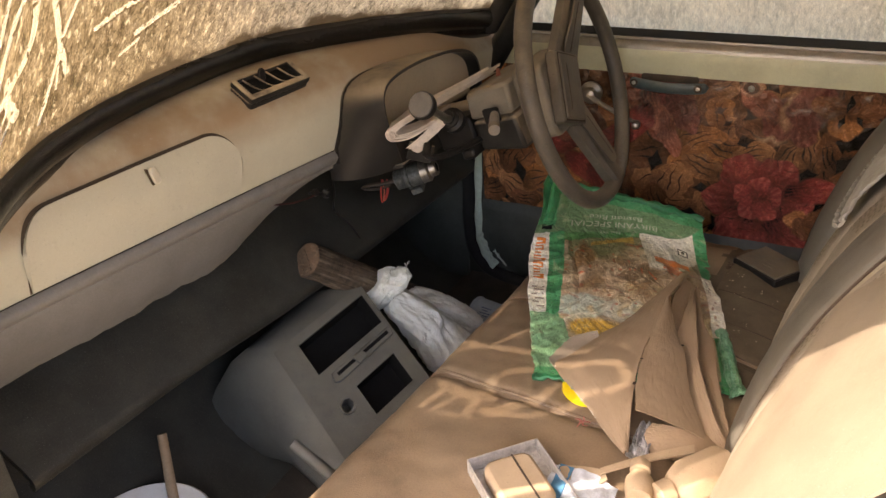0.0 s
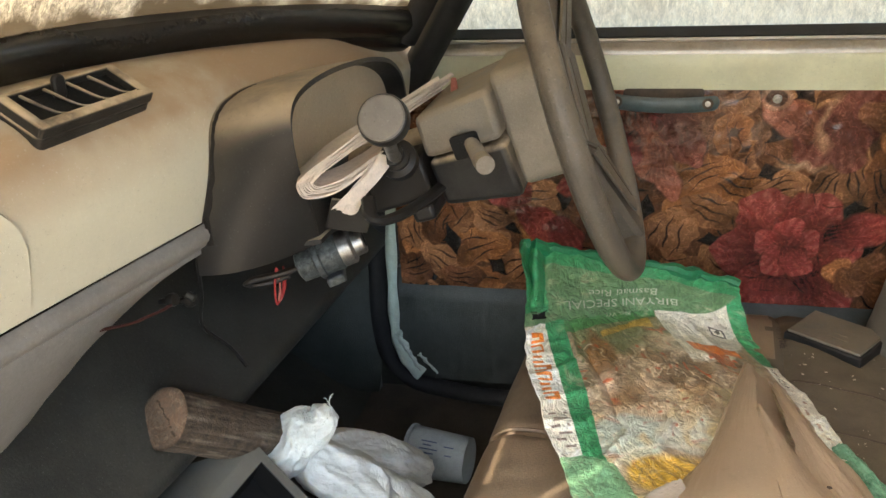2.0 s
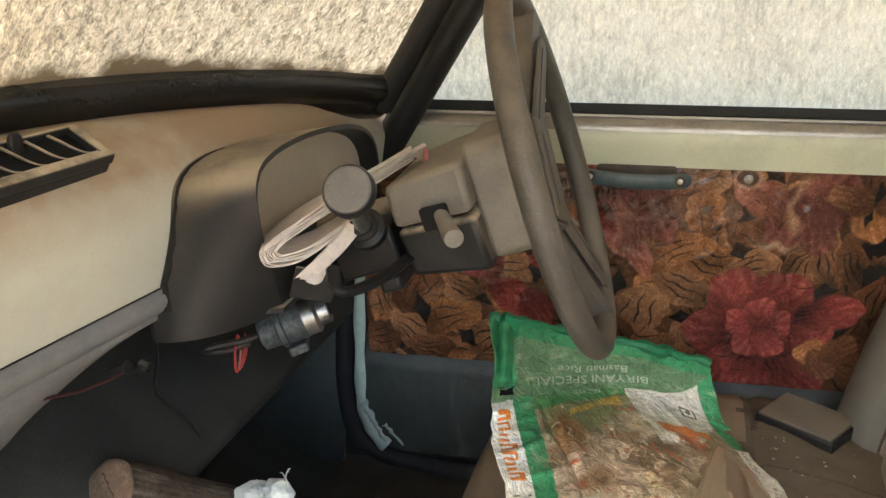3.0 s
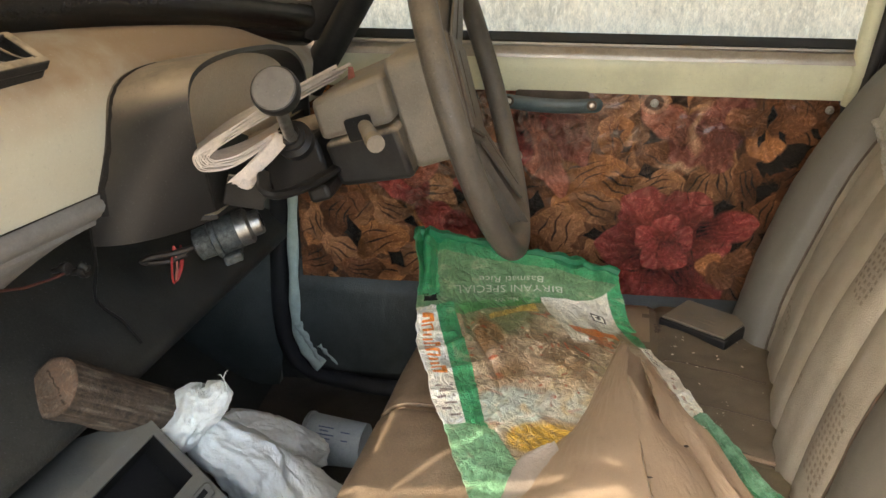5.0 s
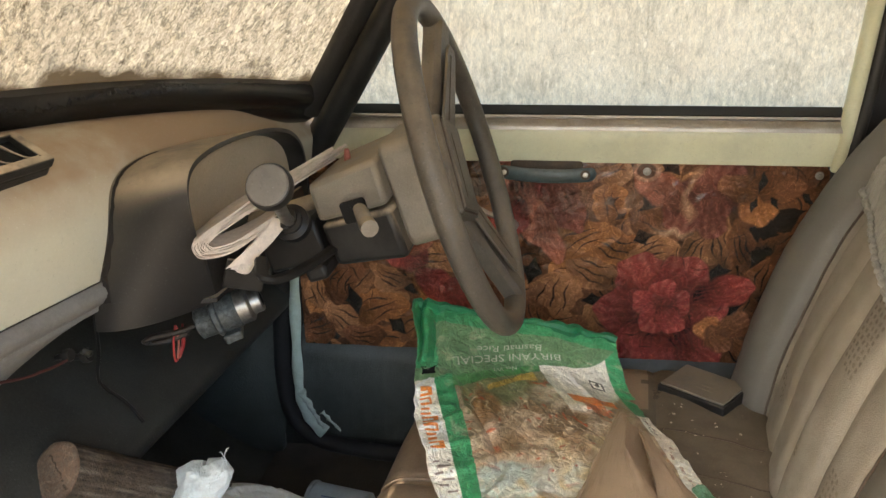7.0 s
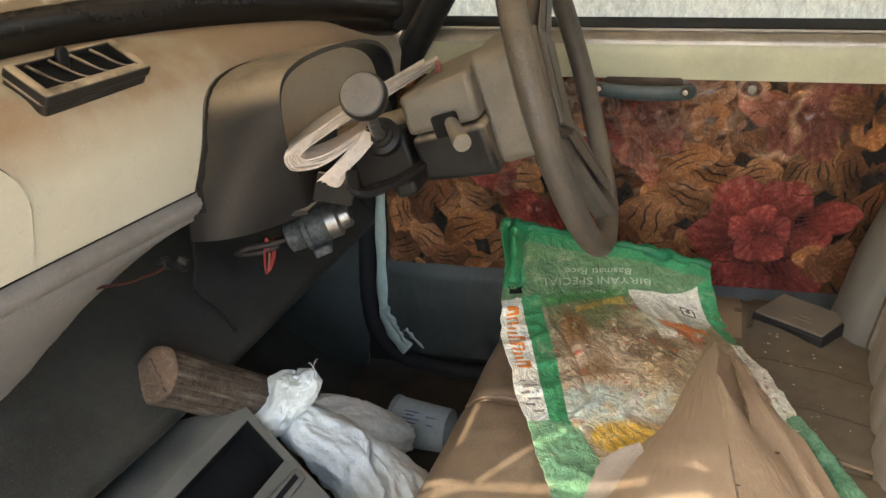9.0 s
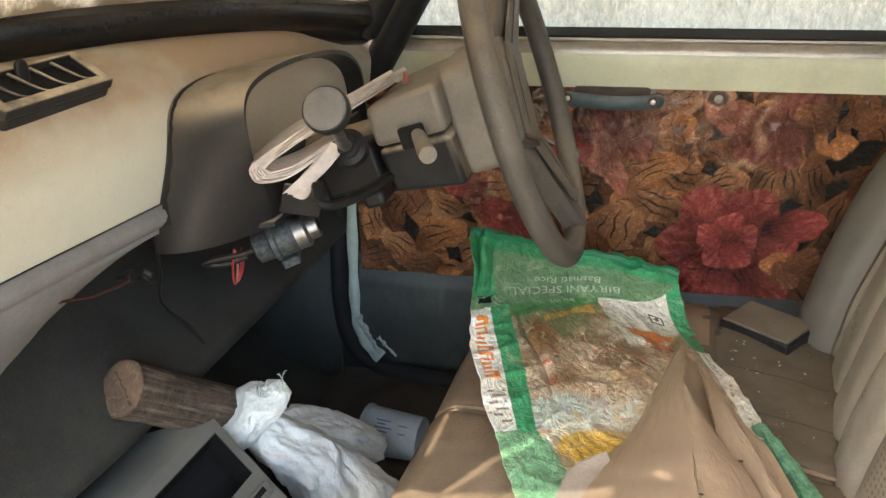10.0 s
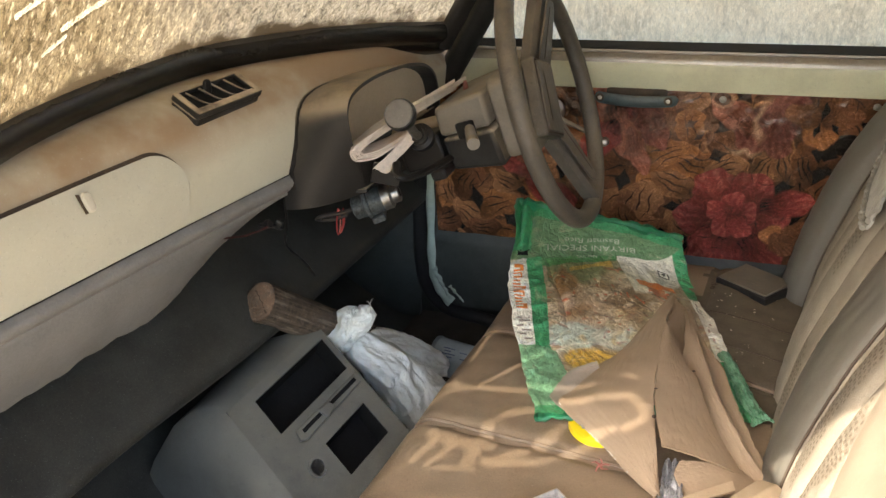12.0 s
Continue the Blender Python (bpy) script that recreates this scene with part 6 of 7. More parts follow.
def cushion_at(u, v):
    """u: up the front and over the top to the crease; v: across the car."""
    y = SY0 + (SY1 - SY0) * v
    roundoff = 0.05
    endfall = 0.03 * (smooth01(0.06, 0.0, v) + smooth01(0.94, 1.0, v))
    if u < 0.25:
        a = u / 0.25
        x, z = seat_x(y, 0) + 0.02 - 0.02 * math.sin(math.pi * a * 0.5), 0.09 + 0.17 * a
    elif u < 0.4:
        a = (u - 0.25) / 0.15 * math.pi / 2
        x, z = seat_x(y, 0) + roundoff * (1 - math.cos(a)), 0.26 + roundoff * math.sin(a)
    else:
        f = (u - 0.4) / 0.6
        x = (seat_x(y, 0) + roundoff) * (1 - f) + (seat_x(y, 1) + 0.06) * f
        z = 0.310 + 0.012 * math.sin(math.pi * f) - 0.022 * f
    seam = sum(math.exp(-((y - s + 0.11 * (x + 0.25)) / 0.009) ** 2) for s in SEAMS)
    cross = math.exp(-((x + 0.02 - 0.095 * y) / 0.008) ** 2) * 0.6 if y > 0.14 else 0
    z -= 0.012 * seam + 0.010 * cross + endfall
    z += 0.006 * wob(x, y, 0, 0.12) + 0.0025 * wob(x, y, 3, 0.03) * (u > 0.3) + 0.004 * math.sin(60 * (x - 0.3 * y)) * math.exp(-((y - 0.05) / 0.05) ** 2) * (u > 0.4)
    return (x, y, z)


cushion = part("cushion", sheet(cushion_at, 80, 170, 0.02), [VINYL_TAN, SEAT_DARK], seat)
# rear of the driver's side takes the darker brown, with a wavering edge
for face_ in cushion.data.polygons:
    q = face_.center + base_of(seat)
    if q.y > 0.02 + 0.03 * wob(q.x, 0, 2, 0.06) and q.x > -0.035 + 0.095 * q.y + 0.012 * wob(q.y, 0, 6, 0.05):
        face_.material_index = 1
for s in SEAMS:
    line = []
    for k in range(40):
        u = 0.30 + 0.62 * k / 39
        x0 = cushion_at(u, (s - SY0) / (SY1 - SY0))[0]
        v = (s - 0.11 * (x0 + 0.25) - SY0 + 0.006) / (SY1 - SY0)
        line.append(Vector(cushion_at(u, v)) + Vector((0, 0, 0.003)))
    part("piping", tube(line, 0.0028, 6), VINYL_TAN, seat, "stitched piping")


for (x0, y0), (x1, y1) in (((0.0, 0.337), (0.165, 0.305)), ((0.025, 0.225), (0.155, 0.206)), ((0.03, 0.13), (0.14, 0.115))):
    line = []
    for k in range(24):
        x, y = x0 + (x1 - x0) * k / 23, y0 + (y1 - y0) * k / 23 + 0.006 * math.sin(k / 23 * math.pi)
        f = (x - seat_x(y, 0) - 0.05) / (seat_x(y, 1) + 0.06 - seat_x(y, 0) - 0.05)
        q = Vector(cushion_at(0.4 + 0.6 * min(1, max(0, f)), (y - SY0) / (SY1 - SY0)))
        line.append(Vector((x, y, q.z + 0.0004)))
    part("cross_seam", tube(line, 0.0015, 6, flat=0.6), DARK_SEAM, seat, "dark cross seam")


def back_x(y, z):
    """The backrests' front face: raked, hollow on the driver's side between the bolsters."""
    h = max(-0.06, z - 0.33)
    return 0.140 + 0.085 * (y - 0.05) + 0.19 * h + 0.42 * h * h + 0.026 * smooth01(0.12, 0.42, y)


def backrest(y0, y1, label, bolster0, bolster1, top, proud_side=0.010, set_back=0.0, proud_far=0.008):
    ob = thing("seat_backrest", (0.3, (y0 + y1) / 2, 0.27), label, "seat backrest", "front backrests")

    def skin(name, a, b, material, proud, ribs, tag):
        def f(u, v):
            y, z = a + (b - a) * v, 0.27 + (top - 0.27) * u
            d = max(0.0, 0.05 - (y - y0) if y0 < -0.3 else 0.0, 0.05 - (y1 - y) if y1 > 0.3 else 0.0) / 0.05
            x = back_x(y, z) + set_back - proud * math.sin(math.pi * v) ** 0.4 + 0.045 * (1 - math.sqrt(max(0.0, 1 - d * d)))
            x -= 0.006 * math.sin(math.pi * u)
            if ribs:
                x += ribs * (1 - abs(math.sin(math.pi * 4 * v + 0.4))) ** 3
            x += 0.003 * wob(y, z, 0, 0.1) + 0.0012 * wob(y, z, 6, 0.02)
            over = smooth01(0.9, 1.0, u)
            return (x + 0.06 * over * over + 0.03 * max(0.0, (u - 0.6) / 0.4) ** 2, y, z - 0.012 * over)
        return f, part(name, sheet(f, 60, 40, 0.05), material, ob, tag)

    if bolster0 > y0 + 0.01:
        skin("bolster", y0, bolster0, VINYL_GREY, proud_far, 0, "smooth grey-beige vinyl side bolster")
    f, mid = skin("centre_panel", bolster0, bolster1, FABRIC_BEIGE, 0.004, 0.012, "ribbed beige fabric panel")
    skin("bolster", bolster1, y1, VINYL_GREY, proud_side, 0, "smooth grey-beige vinyl side bolster")
    for b in (bolster0, bolster1):
        part("piping", tube([Vector(f(u / 40, 0.0 if b == bolster0 else 1.0)) + Vector((-0.002, 0, 0)) for u in range(41)], 0.0019, 6), DARK_SEAM, ob, "dark seam")
    dots = bmesh.new()
    for band in (0.093, 0.343, 0.593, 0.843):
        for i in range(52):
            for j in range(5):
                u, v = 0.05 + 0.0165 * i + 0.003 * (j % 2), band - 0.055 + 0.024 * j
                if wob(u * 2.2, v * 1.5, band * 9 + y0, 0.5) < (0.20 if y1 > 0.3 else -0.02):
                    continue
                p, q = Vector(f(u, v)), Vector(f(u + 0.009, v))
                r, t = Vector(f(u, v + 0.013)), Vector(f(u + 0.009, v + 0.013))
                dots.faces.new([dots.verts.new(w + Vector((-0.0015, 0, 0.0008))) for w in (p, r, t, q)])
    tagged(part("perforation", dots, FABRIC_DARK, ob, "rows of dark perforations"), kind="stuff")
    shell = sheet(lambda u, v: (back_x(y0 + (y1 - y0) * v, 0.27 + (top - 0.28) * u) + 0.075 + set_back + 0.03 * max(0.0, (u - 0.6) / 0.4) ** 2, y0 + (y1 - y0) * v, 0.27 + (top - 0.28) * u), 10, 10, 0.03)
    part("back_shell", shell, VINYL_GREY, ob)
    return ob


driver_back = backrest(-0.028, 0.560, "beige driver's backrest with ribbed perforated fabric", -0.028, 0.425, 0.80, 0.046)
mate_back = backrest(-0.66, -0.030, "beige passenger backrest, dusty and sunlit, its cover torn", -0.54, -0.178, 0.80, 0.018, 0.006, 0.004)
# bunched cloth cover on the upper part of the driver's backrest
RUCHED = surface("ruched_cloth", (0.31, 0.295, 0.255), 0.5, vary=0.15, size=0.02, bump=0.5, grain=0.002, stain=0.2)
def cover_at(u, v):
    """Satin gathered on a slanting elastic hem over the top of the backrest."""
    y, z = 0.415 - 0.36 * v, 0.668 - 0.045 * v + (0.135 + 0.045 * v) * u
    gather = abs(math.sin(70 * v + 9 * u + 2 * wob(v, u, 3, 0.1))) * (1 - 0.6 * u)
    return (back_x(y, z) - 0.014 - 0.016 * math.sin(math.pi * min(1, u + 0.15)) - 0.006 * gather + 0.003 * wob(u, v, 0, 0.2) + 0.03 * u * u, y, z)


part("cloth_cover", sheet(cover_at, 40, 160, -0.004), RUCHED, driver_back, "ruched cloth head cover")
part("cover_hem", tube([Vector(cover_at(0.0, k / 60)) + Vector((-0.003, 0, 0)) for k in range(61)], 0.0045, 8), RUCHED, driver_back, "gathered elastic hem")
# loose cloth cover hanging over the passenger backrest, with a strap loop


def drape_at(u, v):
    low = 0.668 - 0.150 * smooth01(0.0, 0.55, v) + 0.008 * wob(v, 0, 4, 0.2)
    y = -0.255 - 0.405 * v - 0.035 * u * (1 - v)
    z = low + (0.80 - low) * u
    return (back_x(y, z) - 0.010 - 0.006 * math.sin(math.pi * v) - 0.004 * wob(u, v, 0, 0.3) + 0.0375 * max(0.0, (z - 0.6) / 0.2) ** 2 * 0.8, y, z)


part("loose_cover", sheet(drape_at, 40, 40, 0.003), surface("loose_cover_cloth", (0.255, 0.21, 0.155), 0.8, vary=0.10, size=0.06, bump=0.3, grain=0.0015, stain=0.15), mate_back, "loose smooth beige cloth cover")
part("strap_loop", tube(catmull([Vector((back_x(y, z) - d, y, z)) for y, z, d in ((-0.492, 0.60, 0.004), (-0.494, 0.612, 0.010), (-0.50, 0.635, 0.013), (-0.515, 0.655, 0.010), (-0.525, 0.672, 0.004))], 6), 0.006, 8, flat=0.6), FABRIC_BEIGE, mate_back, "stitched strap loop")

# ---- empty rice bag ----
BAG_ROWS = [
    (0.0, (-0.365, 0.375, 0.475), (-0.172, 0.435, 0.425), (-0.045, 0.470, 0.385)),
    (0.235, (-0.345, 0.262, 0.415), (-0.168, 0.425, 0.347), (-0.022, 0.440, 0.308)),
    (0.40, (-0.325, 0.180, 0.385), (-0.125, 0.320, 0.337), (0.008, 0.345, 0.310)),
    (0.66, (-0.280, 0.054, 0.350), (-0.100, 0.160, 0.326), (0.060, 0.203, 0.304)),
    (1.0, (-0.217, -0.089, 0.318), (-0.010, -0.030, 0.318), (0.104, 0.008, 0.304))]


def glide(table, x):
    """Smooth value through (x, value) pairs."""
    i = max(0, min(len(table) - 2, sum(x > r[0] for r in table) - 1))
    (a, p), (b, q) = table[i], table[i + 1]
    t = (x - a) / (b - a)
    m0 = (q - table[i - 1][1]) / (b - table[i - 1][0]) if i else (q - p) / (b - a)
    m1 = (table[i + 2][1] - p) / (table[i + 2][0] - a) if i + 2 < len(table) else (q - p) / (b - a)
    h = b - a
    return p * (2 * t ** 3 - 3 * t * t + 1) + m0 * h * (t ** 3 - 2 * t * t + t) + q * (3 * t * t - 2 * t ** 3) + m1 * h * (t ** 3 - t * t)


BAG_COLUMNS = [[(r[0], Vector(r[k])) for r in BAG_ROWS] for k in (1, 2, 3)]


def bag_at(u, v):
    """The bag's head leans up behind the wheel, and the rest lies creased and crinkled on the seat."""
    a, b, c = [glide(col, min(1.05, max(-0.05, v))) for col in BAG_COLUMNS]
    p = Vector(glide([(0.0, a), (0.6, b), (1.0, c)], u))
    a, b = u * 0.34, v * 0.55
    calm = smooth01(0.10, 0.30, v)
    ridged = 0.5 - abs(wob(a + 0.25 * b + 0.02 * wob(a, b, 21, 0.05), b, 3, 0.075))
    bump = 0.007 * wob(a, b, 0, 0.10) + calm * (0.048 * ridged ** 3 + 0.024 * (0.5 - abs(wob(a + 0.5 * b, b - 0.3 * a, 8, 0.045))) ** 3 + 0.0018 * abs(wob(a, b, 11, 0.015))) + 0.0015 * abs(wob(a, b, 5, 0.025))
    bump -= 0.008 * math.exp(-((u - 0.20 - 0.25 * (v - 0.3)) / 0.018) ** 2) * smooth01(0.2, 0.3, v) * (1 - smooth01(0.5, 0.65, v))
    # the gathered corner by the hem
    bunch = (1 - smooth01(0.03, 0.20, u)) * (1 - smooth01(0.05, 0.24, v))
    bump += bunch * 0.012 * math.sin(95 * u + 14 * v + 2 * wob(u, v, 9, 0.1))
    # slack in the free edges
    rim = smooth01(0.06, 0.0, u) + smooth01(0.94, 1.0, u)
    p = p + Vector((0.007 * wob(0, v, 13, 0.09) + 0.003 * wob(0, v, 15, 0.03), 0, 0)) * rim + Vector((0, 0.006, 0.003)) * wob(u, 0, 17, 0.07) * smooth01(0.06, 0.0, v)
    return p + Vector((0, -0.5, 0.85)) * bump + Vector((0.006 * wob(v, u, 2, 0.2), 0, 0))


bag = thing("rice_bag", (-0.12, 0.2, 0.31), "empty dirty green and white printed rice bag lying on the seat", "rice bag")
NBU, NBV = 290, 440
cloth = part("bag_cloth", sheet(bag_at, NBU, NBV, 0.0025), printed("printed_bag", 0.36, 0.35, 0.002, 0.5, soil=0.16, film=0.03, wrinkle=0.62, hatch_glint=0.20, fold=42.0), bag)


def bag_print():
    n = (NBU + 1, NBV + 1)
    u, v = np.meshgrid(np.linspace(0, 1, n[0]), np.linspace(0, 1, n[1]), indexing="ij")
    rng = np.random.RandomState(8)

    def field(cells, seed, warp=0.0, stretch=1.0):
        """Smooth random field over the bag, about -1 to 1."""
        table = np.random.RandomState(seed).rand(97, 97) * 2 - 1
        a, b = u * cells * stretch + warp, v * cells * 1.6 + warp * 0.7
        i, j = np.floor(a).astype(int), np.floor(b).astype(int)
        fa, fb = a - i, b - j
        fa, fb = fa * fa * (3 - 2 * fa), fb * fb * (3 - 2 * fb)
        pick = lambda p, q: table[p % 97, q % 97]
        return (pick(i, j) * (1 - fa) + pick(i + 1, j) * fa) * (1 - fb) + (pick(i, j + 1) * (1 - fa) + pick(i + 1, j + 1) * fa) * fb

    def layered(cells, seed, warp=0.0):
        return field(cells, seed, warp) + 0.5 * field(cells * 2.1, seed + 1, warp) + 0.28 * field(cells * 4.3, seed + 2, warp)

    rag = layered(7, 11) * 0.8
    fine = layered(34, 21) * 0.9
    swirl = 1.6 * layered(5, 31)
    scratch = np.clip(1 - np.abs(field(13, 41, swirl * 1.5, 1.6)) / 0.085, 0, 1) * (field(9, 43) > -0.1)
    thread = np.clip(1 - np.abs(field(30, 45, swirl * 2.5, 1.5)) / 0.14, 0, 1) * (field(12, 47) > 0.0)
    fibre = np.sin(150 * u + 14 * np.sin(9 * v + 4 * u) + 5 * np.sin(31 * v)) * (0.6 + 0.4 * np.sin(23 * v + 11 * u))
    # the head of the print runs aslant
    w = v + (0.09 * (u - 0.6) + 1.6 * np.maximum(0, u - 0.7) ** 2) * np.clip((0.55 - v) / 0.2, 0, 1)
    col = np.empty((*n, 3))

    def fill(mask, tone):
        col[mask] = tone

    def blend(mask, tone):
        m = np.clip(mask, 0, 1)[..., None]
        col[:] = col * (1 - m) + np.array(tone) * m

    def spot(cu, cv, ru, rv, edge=0.35):
        return np.clip((1 - np.hypot((u - cu) / ru, (v - cv) / rv) + edge * rag) / 0.25, 0, 1)

    green, white = np.array((0.040, 0.205, 0.092)), np.array((0.56, 0.53, 0.45))
    # the faded photograph: a heap of food, a pale cloth, a bowl of yellow rice
    col[:] = np.array((0.335, 0.262, 0.178))
    blend(np.clip(0.5 + 1.3 * rag, 0, 1) * 0.85, (0.155, 0.112, 0.068))
    blend((w < 0.37 + 0.03 * rag) * np.clip(0.9 - 0.4 * rag, 0, 1) * (u > 0.18), (0.150, 0.160, 0.085))
    blend(spot(0.27, 0.37, 0.095, 0.085), (0.190, 0.110, 0.055))
    blend(spot(0.56, 0.45, 0.17, 0.070), (0.150, 0.105, 0.066))
    blend(spot(0.40, 0.52, 0.22, 0.060) * 0.8, (0.210, 0.130, 0.065))
    blend(spot(0.26, 0.47, 0.05, 0.05), (0.36, 0.27, 0.19))
    band = np.abs(w - 0.275 - 0.012 * np.sin(9 * u)) < 0.014 + 0.006 * rag
    blend(band * (u > 0.31) * (u < 0.56) * 0.9, (0.38, 0.24, 0.06))
    blend(spot(0.28, 0.63, 0.20, 0.085), (0.36, 0.40, 0.34))
    blend(spot(0.52, 0.65, 0.13, 0.075), (0.46, 0.46, 0.38))
    blend(np.clip(field(16, 51, swirl) - 0.15, 0, 1) * 1.6 * (v > 0.5), (0.44, 0.37, 0.22))
    blend(spot(0.36, 0.745, 0.17, 0.055, 0.25), (0.44, 0.285, 0.055))
    blend(spot(0.36, 0.745, 0.16, 0.050, 0.2) * (fibre > 0.35) * 0.8, (0.24, 0.145, 0.04))
    blend(np.clip(1 - np.abs(np.hypot((u - 0.36) / 0.19, (v - 0.735) / 0.065) - 1.0 - 0.1 * rag) / 0.13, 0, 1) * (v < 0.745) * 0.9, (0.52, 0.50, 0.42))
    fill((v > 0.80) & (u > 0.16) & (u < 0.8), (0.30, 0.28, 0.21))
    heap = np.clip(spot(0.27, 0.37, 0.13, 0.11) + spot(0.52, 0.47, 0.34, 0.15) + 0.45, 0, 1) * np.clip((v - 0.27) / 0.03, 0, 1)
    blend(spot(0.45, 0.47, 0.34, 0.13) * np.clip(field(11, 81, swirl * 0.8) + 0.35, 0, 1) * 0.8, (0.235, 0.155, 0.095))
    blend(spot(0.45, 0.47, 0.34, 0.14) * np.clip(field(19, 83, swirl) - 0.1, 0, 1) * 0.9, (0.44, 0.345, 0.24))
    blend(scratch * heap * 0.92, (0.080, 0.052, 0.030))
    blend(thread * heap * 0.95, (0.56, 0.47, 0.33))
    blend(np.clip(field(42, 61, swirl) - 0.55, 0, 1) * 3 * heap, (0.30, 0.075, 0.035))
    label = (u > 0.60 + 0.08 * np.maximum(0, w - 0.21)) & (u < 0.935) & (w > 0.208) & (w < 0.415)
    fill(label, white * 0.80)
    fill(label & (w > 0.40 + 0.05 * rag), (0.30, 0.25, 0.18))
    fill((u > 0.66) & (u < 0.87) & (np.abs(v - 0.347) < 0.014 + 0.006 * rag), (0.42, 0.125, 0.035))
    fill((u > 0.70) & (u < 0.80) & (v > 0.365) & (v < 0.42) & (rag + fine > -0.1), (0.30, 0.095, 0.045))
    fill((u > 0.085) & (u < 0.165) & (v > 0.18), green)
    fill((u <= 0.085) & (v > 0.235), white * 1.1)
    fill((u <= 0.19 + 0.12 * np.maximum(0, v - 0.68)) & (v > 0.655 + 0.4 * np.maximum(0, u - 0.08)), green * 0.65 + np.array((0.10, 0.12, 0.085)))
    fill((u >= 0.935), green)
    fill((u >= 0.93) & (v > 0.385) & (v < 0.73), white * 1.05)
    fill((w <= 0.208), green * 0.52 + np.array((0.070, 0.061, 0.040)))
    fill((w > 0.208) & (w < 0.245) & (u > 0.16) & (u < 0.60), green * 0.70 + np.array((0.03, 0.02, 0)))
    fill((v > 0.955), green * 0.8)
    fill((v < 0.045 + 0.01 * rag), green * 0.85)
    fill((u < 0.10 + 0.02 * rag) & (v < 0.215), green)
    # lettering too fine to read stands as bars
    for k in range(6):
        fill((u > 0.02) & (u < 0.075) & (np.abs(v - 0.535 - 0.018 * k) < 0.0035) & (np.sin(90 * u + 3 * k) > -0.5), (0.20, 0.16, 0.13))
    for k in range(9):
        fill((np.abs(u - 0.960 - 0.012 * math.sin(2.7 * k)) < 0.005 + 0.003 * math.cos(1.9 * k)) & (np.abs(v - 0.42 - 0.034 * k - 0.008 * math.sin(5 * k)) < 0.007 + 0.005 * math.sin(3.3 * k)) & (fine > -0.4), (0.30, 0.21, 0.16))
    fill((np.abs(u - 0.86) < 0.030) & (np.abs(v - 0.247) < 0.0185), (0.10, 0.10, 0.09))
    fill((np.abs(u - 0.86) < 0.0245) & (np.abs(v - 0.247) < 0.0148), white * 0.95)
    fill(((u - 0.86) / 0.012) ** 2 + ((v - 0.247) / 0.0075) ** 2 < 1, (0.05, 0.06, 0.05))
    fill((((u - 0.062) / 0.026) ** 2 + ((v - 0.226) / 0.011) ** 2 < 1 + 0.6 * fine), (0.010, 0.012, 0.010))
    # the maker's mark: plain orange shapes
    for k in range(7):
        c = 0.30 + 0.030 * k
        fill((np.abs(v - c) < 0.0115) & (u > 0.020) & (u < 0.066 - 0.010 * (k % 3)) & ~((np.abs(v - c) < 0.0045) & (u < 0.050)), (0.52, 0.16, 0.03))
    blend(scratch * (field(6, 71) > 0.1) * (v > 0.62) * 0.55, (0.10, 0.085, 0.055))
    worn = np.clip((fine * 0.5 + rag * 0.5 - 0.30) * 1.1, 0, 0.5)[..., None] * (v > 0.05)[..., None]
    col[:] = col * (1 - worn) + np.array((0.27, 0.235, 0.165)) * worn
    col *= (0.90 + 0.14 * rag + 0.12 * fine)[..., None]
    return np.clip(col * 1.76 - 0.034, 0.008, 0.85).reshape(-1, 3)


cols = bag_print()
paint_print(cloth, np.vstack([cols, cols])[:len(cloth.data.vertices)])
# the bag's rolled upper edge and torn hems
part("bag_hem", tube([bag_at(k / 40, 0.004) + Vector((0, 0.004, 0.004)) for k in range(41)], lambda t: 0.0085 + 0.0025 * math.sin(19 * t) + 0.0015 * math.sin(67 * t), 8), surface("green_bag_hem", (0.012, 0.150, 0.062), 0.4, vary=0.25, size=0.02, bump=0.4), bag, "rolled green hem")
part("bag_foot_hem", tube([bag_at(k / 60, 1.0) + Vector((0, -0.003, 0.002 + 0.0015 * math.sin(1.7 * k))) for k in range(23)], lambda t: 0.0065 + 0.002 * math.sin(17 * t) + 0.0012 * math.sin(47 * t), 8, flat=0.7), bpy.data.materials["green_bag_hem"], bag, "dark green folded hem")
ROLL = [(i / 4, Vector(q)) for i, q in enumerate(((0.050, 0.185, 0.310), (0.062, 0.150, 0.311), (0.081, 0.092, 0.311), (0.098, 0.035, 0.311), (0.118, 0.000, 0.312)))]


def roll_at(u, v):
    """The bag's green edge, rolled under and crumpled at its end."""
    loose = smooth01(0.72, 1.0, u)
    p = glide(ROLL, u)
    wide = 0.0145 + 0.004 * wob(u, 0, 3, 0.2) + 0.006 * loose
    return p + Vector((0.92, 0.38, 0)) * ((v - 0.5) * 2 * wide + 0.002 * wob(u, v, 6, 0.07)) + Vector((0, 0, 0.013 * math.sin(math.pi * v) ** 0.7 + 0.004 * wob(u, v, 9, 0.12) + (0.0025 + 0.008 * loose) * abs(wob(u, v, 12, 0.06)) - 0.006))


part("bag_frill", sheet(roll_at, 140, 30, 0.0015), surface("green_bag_edge", (0.055, 0.245, 0.115), 0.35, vary=0.4, size=0.02, bump=0.5, stain=0.45, tint=(0.17, 0.34, 0.22)), bag, "rolled green edge")


